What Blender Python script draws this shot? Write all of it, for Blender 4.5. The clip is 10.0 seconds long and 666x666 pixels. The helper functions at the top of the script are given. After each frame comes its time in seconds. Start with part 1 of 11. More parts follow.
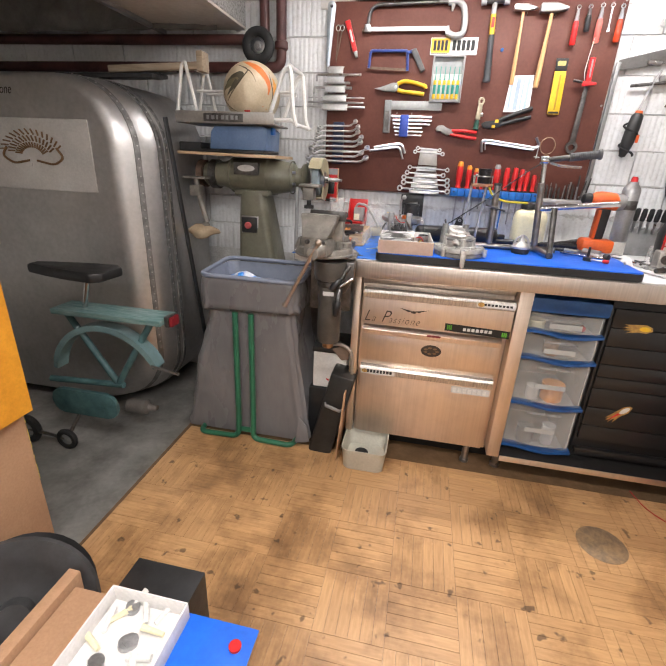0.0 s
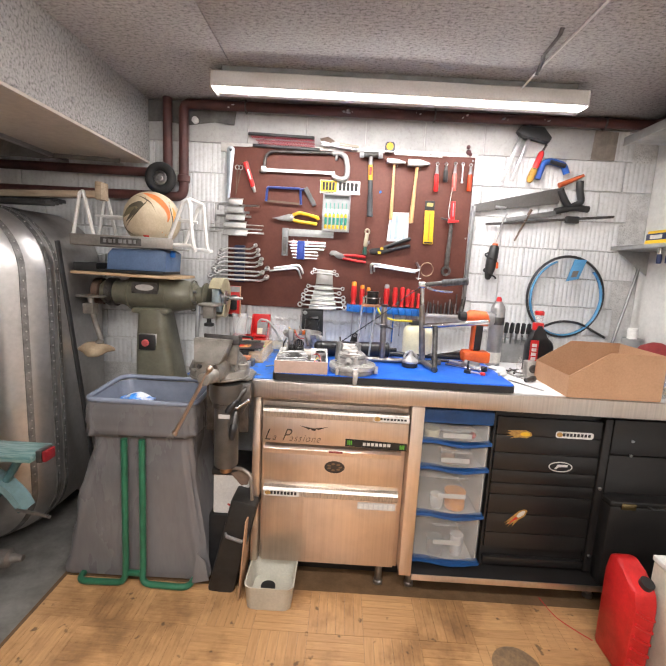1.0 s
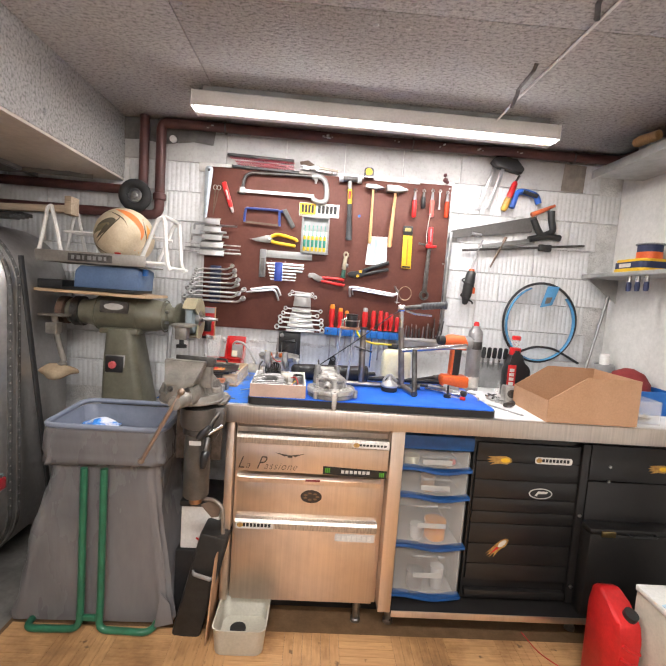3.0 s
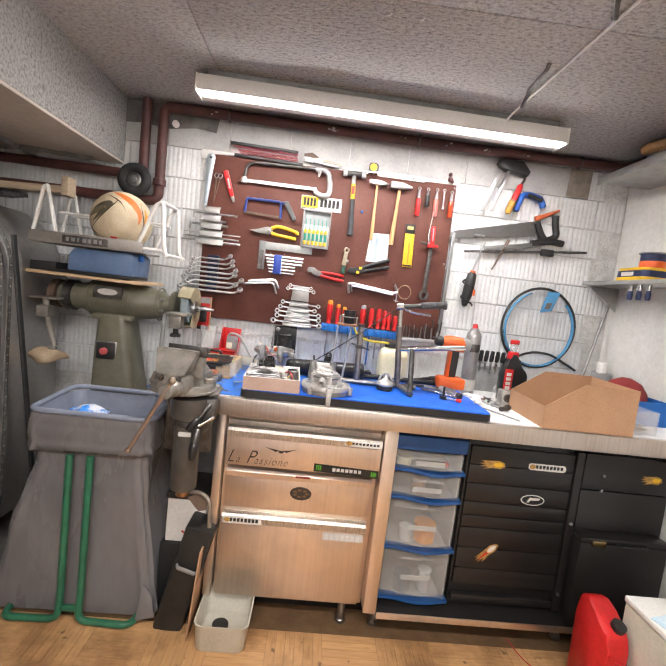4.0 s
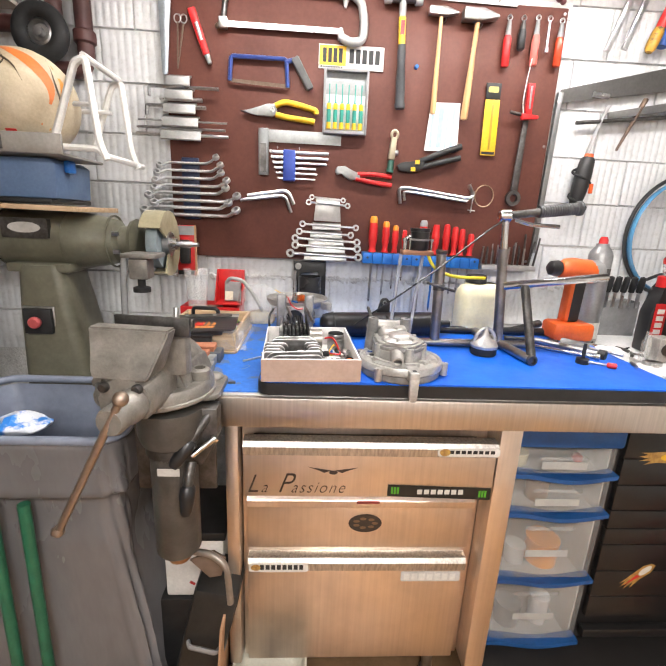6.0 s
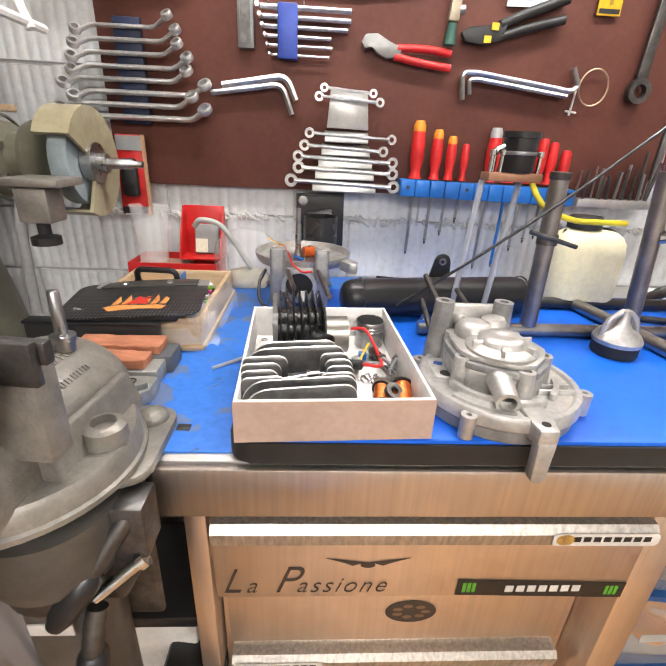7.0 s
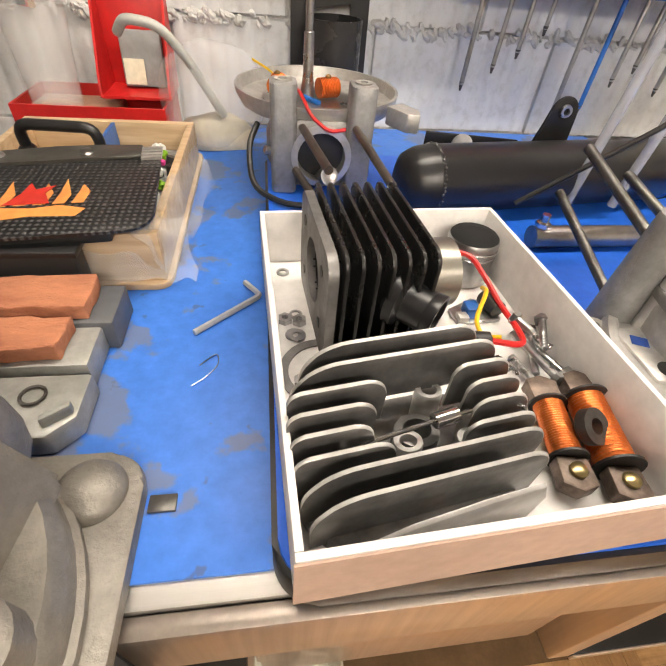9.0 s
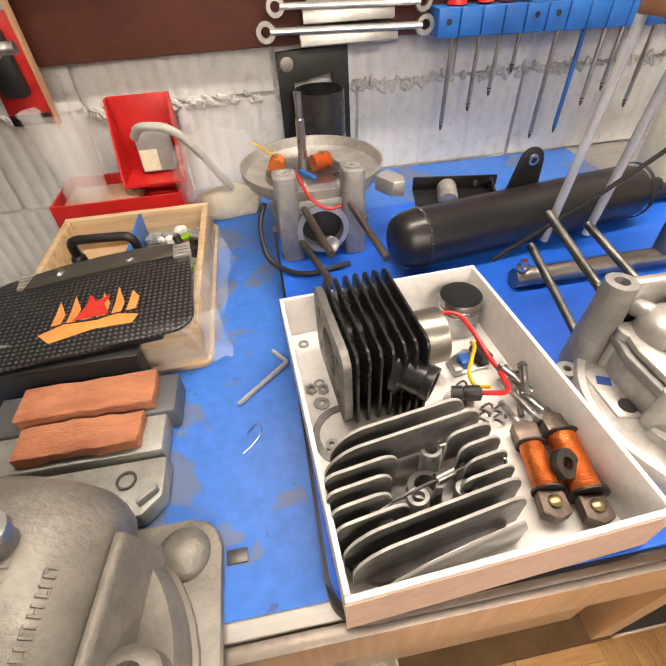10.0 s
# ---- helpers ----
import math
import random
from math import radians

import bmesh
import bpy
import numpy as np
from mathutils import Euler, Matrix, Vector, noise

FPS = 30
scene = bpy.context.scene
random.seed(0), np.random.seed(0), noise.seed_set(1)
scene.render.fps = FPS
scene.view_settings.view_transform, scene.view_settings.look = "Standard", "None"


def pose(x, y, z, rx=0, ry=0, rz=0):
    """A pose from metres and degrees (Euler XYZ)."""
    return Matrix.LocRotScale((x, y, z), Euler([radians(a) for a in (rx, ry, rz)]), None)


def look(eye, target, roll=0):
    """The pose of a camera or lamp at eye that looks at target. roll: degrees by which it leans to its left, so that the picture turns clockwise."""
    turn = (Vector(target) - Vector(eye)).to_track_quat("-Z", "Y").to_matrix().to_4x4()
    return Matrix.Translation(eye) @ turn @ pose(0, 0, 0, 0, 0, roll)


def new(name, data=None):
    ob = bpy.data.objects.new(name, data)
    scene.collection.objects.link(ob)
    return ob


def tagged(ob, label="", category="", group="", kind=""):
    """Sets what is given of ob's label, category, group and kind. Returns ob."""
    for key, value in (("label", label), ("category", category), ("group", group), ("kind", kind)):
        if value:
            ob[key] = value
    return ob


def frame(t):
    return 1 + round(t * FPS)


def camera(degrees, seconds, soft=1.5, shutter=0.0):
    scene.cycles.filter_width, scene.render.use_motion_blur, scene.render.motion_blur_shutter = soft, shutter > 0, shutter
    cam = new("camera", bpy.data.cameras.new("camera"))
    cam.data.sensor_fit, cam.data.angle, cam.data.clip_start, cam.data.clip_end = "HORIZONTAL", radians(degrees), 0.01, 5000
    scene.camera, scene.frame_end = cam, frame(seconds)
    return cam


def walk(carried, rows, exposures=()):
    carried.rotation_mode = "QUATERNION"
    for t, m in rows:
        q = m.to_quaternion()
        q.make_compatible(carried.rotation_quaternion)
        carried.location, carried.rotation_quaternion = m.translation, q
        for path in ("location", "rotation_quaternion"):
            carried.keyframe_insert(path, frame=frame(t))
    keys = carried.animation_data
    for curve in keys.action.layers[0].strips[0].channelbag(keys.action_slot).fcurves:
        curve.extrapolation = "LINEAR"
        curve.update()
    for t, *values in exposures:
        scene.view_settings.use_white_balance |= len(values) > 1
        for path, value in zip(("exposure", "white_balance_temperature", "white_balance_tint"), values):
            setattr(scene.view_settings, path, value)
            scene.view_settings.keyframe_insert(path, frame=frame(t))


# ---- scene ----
cam = camera(76.2, 10.0)
PATH = [
    (0, (0.219, -1.543, 1.227), (-0.130, 0.281, 0.485), 2.6),
    (0.5, (0.297, -1.515, 1.296), (0.172, 0.425, 0.826), 2.9),
    (1, (0.311, -1.511, 1.327), (0.275, 0.465, 1.019), 3.0),
    (1.5, (0.323, -1.483, 1.337), (0.316, 0.499, 1.074), 0.8),
    (2, (0.315, -1.474, 1.340), (0.349, 0.514, 1.122), 0.0),
    (2.5, (0.302, -1.473, 1.324), (0.359, 0.518, 1.142), 1.7),
    (4, (0.291, -1.444, 1.296), (0.390, 0.544, 1.108), 6.6),
    (4.5, (0.301, -1.368, 1.285), (0.397, 0.617, 1.063), 5.7),
    (5, (0.295, -1.247, 1.267), (0.381, 0.724, 0.934), 3.6),
    (5.5, (0.236, -1.035, 1.249), (0.323, 0.926, 0.864), 3.3),
    (5.7, (0.195, -0.938, 1.258), (0.294, 1.011, 0.820), 3.0),
    (6.8, (0.147, -0.397, 1.199), (0.264, 1.457, 0.458), 2.2),
    (7, (0.145, -0.337, 1.200), (0.254, 1.492, 0.398), 2.8),
    (7.5, (0.113, -0.173, 1.163), (0.275, 1.554, 0.168), 5.2),
    (8, (0.087, -0.082, 1.121), (0.304, 1.501, -0.081), 6.3),
    (8.5, (0.082, -0.053, 1.118), (0.341, 1.440, -0.188), 7.2),
    (9, (0.070, -0.051, 1.141), (0.347, 1.376, -0.232), 5.8),
    (9.5, (0.046, -0.060, 1.206), (0.265, 1.359, -0.186), 1.5),
    (10, (0.069, -0.060, 1.228), (0.260, 1.377, -0.150), -3.5),
]
walk(cam, [(t, look(eye, target, roll)) for t, eye, target, roll in PATH], [(0.0, 1.84, 6350, 11), (0.5, 2.02, 6350, 11), (1.0, 2.05, 6350, 11), (5.0, 2.03, 6400, 10.5), (7.0, 2.06, 6450, 9), (8.5, 2.0, 7150, 9), (10.0, 2.0, 7550, 11)])

# ---- light ----
world = bpy.data.worlds.new("world")
scene.world = world
world.use_nodes = True
world.node_tree.nodes["Background"].inputs[0].default_value = (0.9, 0.95, 1.0, 1)
world.node_tree.nodes["Background"].inputs[1].default_value = 0.02
LAMP, ROOM_LAMP = 26.5, 49.0

# ---- materials ----
def nodes(name):
    m = bpy.data.materials.new(name)
    m.use_nodes = True
    nt = m.node_tree
    return m, nt, nt.nodes["Principled BSDF"]


def noise_node(nt, co, scale, detail=4.0, rough=0.55, stretch=None):
    n = nt.nodes.new("ShaderNodeTexNoise")
    n.inputs["Scale"].default_value, n.inputs["Detail"].default_value, n.inputs["Roughness"].default_value = scale, detail, rough
    if stretch:
        mp = nt.nodes.new("ShaderNodeMapping")
        mp.inputs["Scale"].default_value = stretch
        nt.links.new(co, mp.inputs["Vector"])
        co = mp.outputs[0]
    nt.links.new(co, n.inputs["Vector"])
    return n.outputs["Fac"]


def ramp(nt, fac, stops):
    r = nt.nodes.new("ShaderNodeValToRGB")
    while len(r.color_ramp.elements) < len(stops):
        r.color_ramp.elements.new(0.5)
    for e, (p, c) in zip(r.color_ramp.elements, stops):
        e.position, e.color = p, (*c, 1) if len(c) == 3 else c
    nt.links.new(fac, r.inputs[0])
    return r.outputs[0]


def blend(nt, kind, fac, a, b):
    m = nt.nodes.new("ShaderNodeMix")
    m.data_type, m.blend_type = "RGBA", kind
    for sock, v in ((m.inputs[0], fac), (m.inputs[6], a), (m.inputs[7], b)):
        if isinstance(v, (int, float)):
            sock.default_value = v
        elif isinstance(v, tuple):
            sock.default_value = (*v, 1)
        else:
            nt.links.new(v, sock)
    return m.outputs[2]


def surf(name, col, dark=None, rough=0.5, metal=0.0, scale=14.0, fine=120.0, bump=0.15, depth=0.001, lo=0.35, hi=0.7,
         stretch=None, vary=0.0, spec=0.5, coat=0.0, trans=0.0, alpha=1.0, ior=1.45):
    """A painted, cast or plastic surface: broad stains between two tones, fine grain, uneven gloss and relief."""
    m, nt, p = nodes(name)
    tc = nt.nodes.new("ShaderNodeTexCoord").outputs["Object"]
    dark = dark or tuple(c * 0.72 for c in col)
    big = noise_node(nt, tc, scale, 5, 0.6, stretch)
    small = noise_node(nt, tc, fine, 3, 0.6, stretch)
    c = ramp(nt, big, [(lo, dark), (hi, col)])
    c = blend(nt, "MULTIPLY", 0.5, c, ramp(nt, small, [(0.3, (0.72, 0.72, 0.72)), (0.7, (1.0, 1.0, 1.0))]))
    if vary:
        oi = nt.nodes.new("ShaderNodeObjectInfo")
        c = blend(nt, "MULTIPLY", 1.0, c, ramp(nt, oi.outputs["Random"], [(0.0, (1 - vary,) * 3), (1.0, (1.0, 1.0, 1.0))]))
    nt.links.new(c, p.inputs["Base Color"])
    r = ramp(nt, big, [(0.3, (min(1, rough * 1.25),) * 3), (0.7, (rough * 0.85,) * 3)])
    nt.links.new(r, p.inputs["Roughness"])
    p.inputs["Metallic"].default_value = metal
    p.inputs["Specular IOR Level"].default_value = spec
    p.inputs["Coat Weight"].default_value = coat
    p.inputs["Transmission Weight"].default_value = trans
    p.inputs["IOR"].default_value = ior
    p.inputs["Alpha"].default_value = alpha
    if bump:
        b = nt.nodes.new("ShaderNodeBump")
        b.inputs["Strength"].default_value, b.inputs["Distance"].default_value = bump, depth
        nt.links.new(small, b.inputs["Height"])
        nt.links.new(b.outputs[0], p.inputs["Normal"])
    return m


def glow(name, col, power):
    m, nt, p = nodes(name)
    p.inputs["Base Color"].default_value = (0.9, 0.9, 0.9, 1)
    p.inputs["Emission Color"].default_value = (*col, 1)
    p.inputs["Emission Strength"].default_value = power
    return m


def ceiling_material():
    """Wood-wool cement board: matted fibres with dark pores."""
    m, nt, p = nodes("wood_wool")
    tc = nt.nodes.new("ShaderNodeTexCoord").outputs["Object"]
    a = noise_node(nt, tc, 58, 4, 0.7, (1.0, 1.9, 1.5))
    b = noise_node(nt, tc, 85, 3, 0.6, (2.2, 1.0, 1.2))
    big = noise_node(nt, tc, 1.6, 3, 0.6)
    c = ramp(nt, a, [(0.32, (0.16, 0.156, 0.15)), (0.46, (0.40, 0.395, 0.385)), (0.75, (0.58, 0.575, 0.56))])
    c = blend(nt, "MULTIPLY", 0.8, c, ramp(nt, b, [(0.30, (0.38, 0.37, 0.36)), (0.46, (1.0, 1.0, 1.0))]))
    c = blend(nt, "MULTIPLY", 0.6, c, ramp(nt, big, [(0.3, (0.72, 0.71, 0.70)), (0.7, (1.0, 1.0, 1.0))]))
    nt.links.new(c, p.inputs["Base Color"])
    p.inputs["Roughness"].default_value = 0.95
    bp = nt.nodes.new("ShaderNodeBump")
    bp.inputs["Strength"].default_value, bp.inputs["Distance"].default_value = 0.8, 0.004
    nt.links.new(a, bp.inputs["Height"])
    nt.links.new(bp.outputs[0], p.inputs["Normal"])
    return m


def wood_material(name, col, dark, along=(1, 12, 12), vary=0.35, rough=0.42, scale=9.0, stain=False):
    m, nt, p = nodes(name)
    tc = nt.nodes.new("ShaderNodeTexCoord")
    g = noise_node(nt, tc.outputs["Object"], scale, 6, 0.62, along)
    c = ramp(nt, g, [(0.32, dark), (0.62, col)])
    oi = nt.nodes.new("ShaderNodeObjectInfo")
    geo = nt.nodes.new("ShaderNodeNewGeometry")
    add = nt.nodes.new("ShaderNodeMath")
    add.operation = "ADD"
    nt.links.new(oi.outputs["Random"], add.inputs[0])
    nt.links.new(geo.outputs["Random Per Island"], add.inputs[1])
    fr = nt.nodes.new("ShaderNodeMath")
    fr.operation = "FRACT"
    nt.links.new(add.outputs[0], fr.inputs[0])
    c = blend(nt, "MULTIPLY", 1.0, c, ramp(nt, fr.outputs[0], [(0.0, (1 - vary, 1 - vary * 1.15, 1 - vary * 1.3)), (1.0, (1.0, 1.0, 1.0))]))
    if stain:
        s = noise_node(nt, geo.outputs["Position"], 2.9, 6, 0.66)
        c = blend(nt, "MULTIPLY", 0.75, c, ramp(nt, s, [(0.34, (0.22, 0.17, 0.14)), (0.44, (0.62, 0.57, 0.53)), (0.53, (1.0, 1.0, 1.0))]))
        s2 = noise_node(nt, geo.outputs["Position"], 17.0, 3, 0.5)
        c = blend(nt, "MULTIPLY", 0.75, c, ramp(nt, s2, [(0.30, (0.12, 0.10, 0.09)), (0.345, (1.0, 1.0, 1.0))]))
    nt.links.new(c, p.inputs["Base Color"])
    nt.links.new(ramp(nt, g, [(0.3, (rough * 1.3,) * 3), (0.7, (rough * 0.8,) * 3)]), p.inputs["Roughness"])
    bp = nt.nodes.new("ShaderNodeBump")
    bp.inputs["Strength"].default_value, bp.inputs["Distance"].default_value = 0.25, 0.0006
    nt.links.new(g, bp.inputs["Height"])
    nt.links.new(bp.outputs[0], p.inputs["Normal"])
    return m


def brushed(name, col, rough, stretch=(60, 60, 1.2), streak=0.5, scale=2.0):
    """Brushed stainless steel, the scratches along one axis, with dull smears."""
    m, nt, p = nodes(name)
    tc = nt.nodes.new("ShaderNodeTexCoord").outputs["Object"]
    g = noise_node(nt, tc, scale, 4, 0.6, stretch)
    s = noise_node(nt, tc, 6.0, 4, 0.6)
    c = ramp(nt, g, [(0.3, tuple(v * (1 - 0.4 * streak) for v in col)), (0.7, col)])
    c = blend(nt, "MULTIPLY", 0.5, c, ramp(nt, s, [(0.32, (0.72, 0.70, 0.68)), (0.6, (1.0, 1.0, 1.0))]))
    nt.links.new(c, p.inputs["Base Color"])
    mixr = blend(nt, "MIX", 0.5, ramp(nt, g, [(0.3, (rough * 1.35,) * 3), (0.7, (rough * 0.7,) * 3)]), ramp(nt, s, [(0.3, (rough * 1.5,) * 3), (0.7, (rough * 0.8,) * 3)]))
    nt.links.new(mixr, p.inputs["Roughness"])
    p.inputs["Metallic"].default_value = 1.0
    bp = nt.nodes.new("ShaderNodeBump")
    bp.inputs["Strength"].default_value, bp.inputs["Distance"].default_value = 0.12, 0.0004
    nt.links.new(g, bp.inputs["Height"])
    nt.links.new(bp.outputs[0], p.inputs["Normal"])
    return m


def block_material(name, pale, dark):
    """Painted or bare concrete block, chipped and dusty."""
    m, nt, p = nodes(name)
    geo = nt.nodes.new("ShaderNodeNewGeometry").outputs["Position"]
    a = noise_node(nt, geo, 3.0, 5, 0.65)
    b = noise_node(nt, geo, 70, 4, 0.65)
    d = noise_node(nt, geo, 9.0, 5, 0.7)
    c = ramp(nt, a, [(0.3, dark), (0.65, pale)])
    c = blend(nt, "MULTIPLY", 0.7, c, ramp(nt, b, [(0.30, (0.80, 0.79, 0.77)), (0.5, (1.0, 1.0, 1.0))]))
    c = blend(nt, "MIX", ramp(nt, d, [(0.70, (0.0, 0.0, 0.0)), (0.76, (0.6, 0.6, 0.6))]), c, (0.26, 0.25, 0.24))
    nt.links.new(c, p.inputs["Base Color"])
    p.inputs["Roughness"].default_value = 0.75
    bp = nt.nodes.new("ShaderNodeBump")
    bp.inputs["Strength"].default_value, bp.inputs["Distance"].default_value = 0.5, 0.002
    nt.links.new(b, bp.inputs["Height"])
    nt.links.new(bp.outputs[0], p.inputs["Normal"])
    return m


def mat_material():
    """Blue rubber bench mat with grey worn and oily patches."""
    m, nt, p = nodes("blue_mat")
    tc = nt.nodes.new("ShaderNodeTexCoord").outputs["Object"]
    a = noise_node(nt, tc, 11, 5, 0.6)
    b = noise_node(nt, tc, 90, 3, 0.6)
    c = ramp(nt, b, [(0.3, (0.022, 0.135, 0.50)), (0.7, (0.035, 0.175, 0.62))])
    c = blend(nt, "MIX", ramp(nt, a, [(0.545, (0.0, 0.0, 0.0)), (0.575, (0.72, 0.72, 0.72))]), c, (0.13, 0.145, 0.175))
    d = noise_node(nt, tc, 46, 3, 0.5)
    c = blend(nt, "MIX", ramp(nt, d, [(0.68, (0.0, 0.0, 0.0)), (0.71, (0.6, 0.6, 0.6))]), c, (0.06, 0.065, 0.08))
    nt.links.new(c, p.inputs["Base Color"])
    nt.links.new(ramp(nt, a, [(0.3, (0.42,) * 3), (0.7, (0.6,) * 3)]), p.inputs["Roughness"])
    bp = nt.nodes.new("ShaderNodeBump")
    bp.inputs["Strength"].default_value, bp.inputs["Distance"].default_value = 0.15, 0.0006
    nt.links.new(b, bp.inputs["Height"])
    nt.links.new(bp.outputs[0], p.inputs["Normal"])
    return m


def carbon_material():
    m, nt, p = nodes("carbon_weave")
    tc = nt.nodes.new("ShaderNodeTexCoord").outputs["Object"]
    ws = []
    for direction in ("X", "Y"):
        w = nt.nodes.new("ShaderNodeTexWave")
        w.bands_direction = direction
        w.inputs["Scale"].default_value = 60
        nt.links.new(tc, w.inputs["Vector"])
        ws.append(w.outputs["Fac"])
    mul = nt.nodes.new("ShaderNodeMath")
    mul.operation = "MULTIPLY"
    nt.links.new(ws[0], mul.inputs[0])
    nt.links.new(ws[1], mul.inputs[1])
    nt.links.new(ramp(nt, mul.outputs[0], [(0.2, (0.008, 0.008, 0.009)), (0.7, (0.07, 0.07, 0.072))]), p.inputs["Base Color"])
    p.inputs["Roughness"].default_value = 0.35
    bp = nt.nodes.new("ShaderNodeBump")
    bp.inputs["Strength"].default_value, bp.inputs["Distance"].default_value = 0.5, 0.001
    nt.links.new(mul.outputs[0], bp.inputs["Height"])
    nt.links.new(bp.outputs[0], p.inputs["Normal"])
    return m


WOODWOOL = ceiling_material()
BLOCK = block_material("painted_block", (0.66, 0.67, 0.675), (0.48, 0.485, 0.485))
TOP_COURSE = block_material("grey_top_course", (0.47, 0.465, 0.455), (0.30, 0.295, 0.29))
PAINT_WALL = surf("white_wall_paint", (0.70, 0.69, 0.66), (0.58, 0.57, 0.54), rough=0.7, scale=2.5, fine=60, bump=0.2)
MORTAR = surf("mortar", (0.66, 0.655, 0.64), (0.48, 0.475, 0.46), rough=0.95, scale=26, fine=110, bump=0.9, depth=0.006)
SLAB = surf("bare_concrete", (0.27, 0.26, 0.24), (0.11, 0.105, 0.095), rough=0.85, scale=4, fine=60, bump=0.3, depth=0.002)
BEAM_PAINT = surf("pale_beam_paint", (0.62, 0.57, 0.50), (0.52, 0.47, 0.41), rough=0.8, scale=2, fine=40)
PARQUET = wood_material("parquet_oak", (0.60, 0.355, 0.165), (0.46, 0.260, 0.115), vary=0.18, rough=0.34, stain=True)
GROOVE = surf("parquet_groove", (0.16, 0.09, 0.04), rough=0.9)
STEEL_FRONT = brushed("brushed_steel_front", (0.82, 0.70, 0.60), 0.38, streak=0.25)
STEEL_EDGE = brushed("brushed_steel_edge", (0.66, 0.59, 0.53), 0.36)
STEEL_GRIP = brushed("brushed_steel_grip", (0.70, 0.66, 0.60), 0.44, (90, 90, 1.0), streak=1.0)
STEEL_TOP = brushed("brushed_steel_top", (0.78, 0.76, 0.73), 0.42, (1.2, 60, 60))
CHROME = surf("chrome", (0.72, 0.72, 0.72), (0.55, 0.55, 0.55), rough=0.16, metal=1.0, scale=30, bump=0.03)
STEEL = surf("tool_steel", (0.52, 0.52, 0.52), (0.36, 0.36, 0.36), rough=0.30, metal=1.0, scale=40, fine=200, bump=0.08)
DARK_STEEL = surf("dark_oiled_steel", (0.16, 0.155, 0.15), (0.08, 0.075, 0.07), rough=0.42, metal=0.9, scale=30, bump=0.15)
CAST = surf("grey_cast_iron", (0.285, 0.265, 0.235), (0.165, 0.152, 0.133), rough=0.44, metal=0.35, scale=24, fine=210, bump=0.7, depth=0.0012)
ALU_CAST = surf("cast_aluminium", (0.62, 0.605, 0.58), (0.38, 0.37, 0.35), rough=0.40, metal=0.65, scale=22, fine=180, bump=0.35, depth=0.0008)
ALU_DARK = surf("sooty_aluminium", (0.30, 0.295, 0.29), (0.15, 0.145, 0.14), rough=0.45, metal=0.75, scale=26, fine=180, bump=0.3, depth=0.0008)
ALU_SKIN = surf("aluminium_skin", (0.58, 0.57, 0.56), (0.46, 0.45, 0.44), rough=0.38, metal=0.9, scale=3, fine=50, bump=0.05)
OLIVE = surf("olive_machine_paint", (0.165, 0.160, 0.118), (0.105, 0.100, 0.070), rough=0.36, scale=10, fine=90, bump=0.1)
BROWN_BOARD = surf("brown_hardboard", (0.135, 0.048, 0.034), (0.095, 0.033, 0.024), rough=0.55, scale=4, fine=90, bump=0.08, spec=0.3)
PIPE_RED = surf("oxide_red_pipe", (0.105, 0.035, 0.030), (0.055, 0.022, 0.020), rough=0.5, scale=8, fine=60)
BLACK = surf("black_plastic", (0.022, 0.022, 0.023), (0.013, 0.013, 0.013), rough=0.42, scale=18)
BLACK_GLOSS = surf("black_enamel", (0.016, 0.016, 0.017), (0.010, 0.010, 0.011), rough=0.34, scale=12, fine=60, bump=0.08, coat=0.1)
RUBBER = surf("black_rubber", (0.02, 0.02, 0.021), (0.012, 0.012, 0.012), rough=0.7)
BLACK_CAB = surf("black_cabinet_lacquer", (0.020, 0.018, 0.017), (0.012, 0.011, 0.011), rough=0.33, scale=5, fine=60, bump=0.06)
BLUE_MAT = mat_material()
BLUE_PAD = surf("bright_blue_pad", (0.010, 0.145, 0.76), (0.008, 0.11, 0.60), rough=0.42, scale=8, fine=100, bump=0.08)
BLUE = surf("blue_plastic", (0.012, 0.14, 0.48), (0.010, 0.10, 0.36), rough=0.38)
RED = surf("red_plastic", (0.62, 0.022, 0.022), (0.45, 0.014, 0.014), rough=0.35)
YELLOW = surf("yellow_plastic", (0.80, 0.50, 0.02), (0.66, 0.40, 0.015), rough=0.38)
ORANGE = surf("orange_plastic", (0.75, 0.13, 0.02), (0.6, 0.09, 0.015), rough=0.4)
GREEN_TUBE = surf("green_lacquered_tube", (0.03, 0.16, 0.085), (0.02, 0.11, 0.06), rough=0.33)
BAG = surf("grey_bin_liner", (0.19, 0.183, 0.185), (0.13, 0.125, 0.128), rough=0.25, scale=5, fine=16, bump=0.35, depth=0.008, stretch=(1, 1, 0.3))
BAG_IN = surf("grey_blue_liner", (0.24, 0.27, 0.34), (0.17, 0.19, 0.25), rough=0.38, scale=7, fine=40, bump=0.2, depth=0.003)
CARD = surf("brown_cardboard", (0.46, 0.27, 0.155), (0.40, 0.23, 0.13), rough=0.8, scale=5, fine=150, bump=0.1)
WHITE_CARD = surf("white_card", (0.80, 0.78, 0.76), (0.72, 0.70, 0.68), rough=0.65, scale=6, fine=100, bump=0.05)
CARD_OUT = surf("pinkish_card", (0.46, 0.33, 0.27), (0.38, 0.27, 0.22), rough=0.75, scale=6, fine=120, bump=0.06)
WHITE = surf("white_plastic", (0.78, 0.77, 0.74), (0.68, 0.67, 0.64), rough=0.4, scale=8)
PAPER = surf("paper", (0.80, 0.80, 0.80), (0.72, 0.72, 0.72), rough=0.8)
GREY = surf("grey_plastic", (0.30, 0.30, 0.30), (0.22, 0.22, 0.22), rough=0.5)
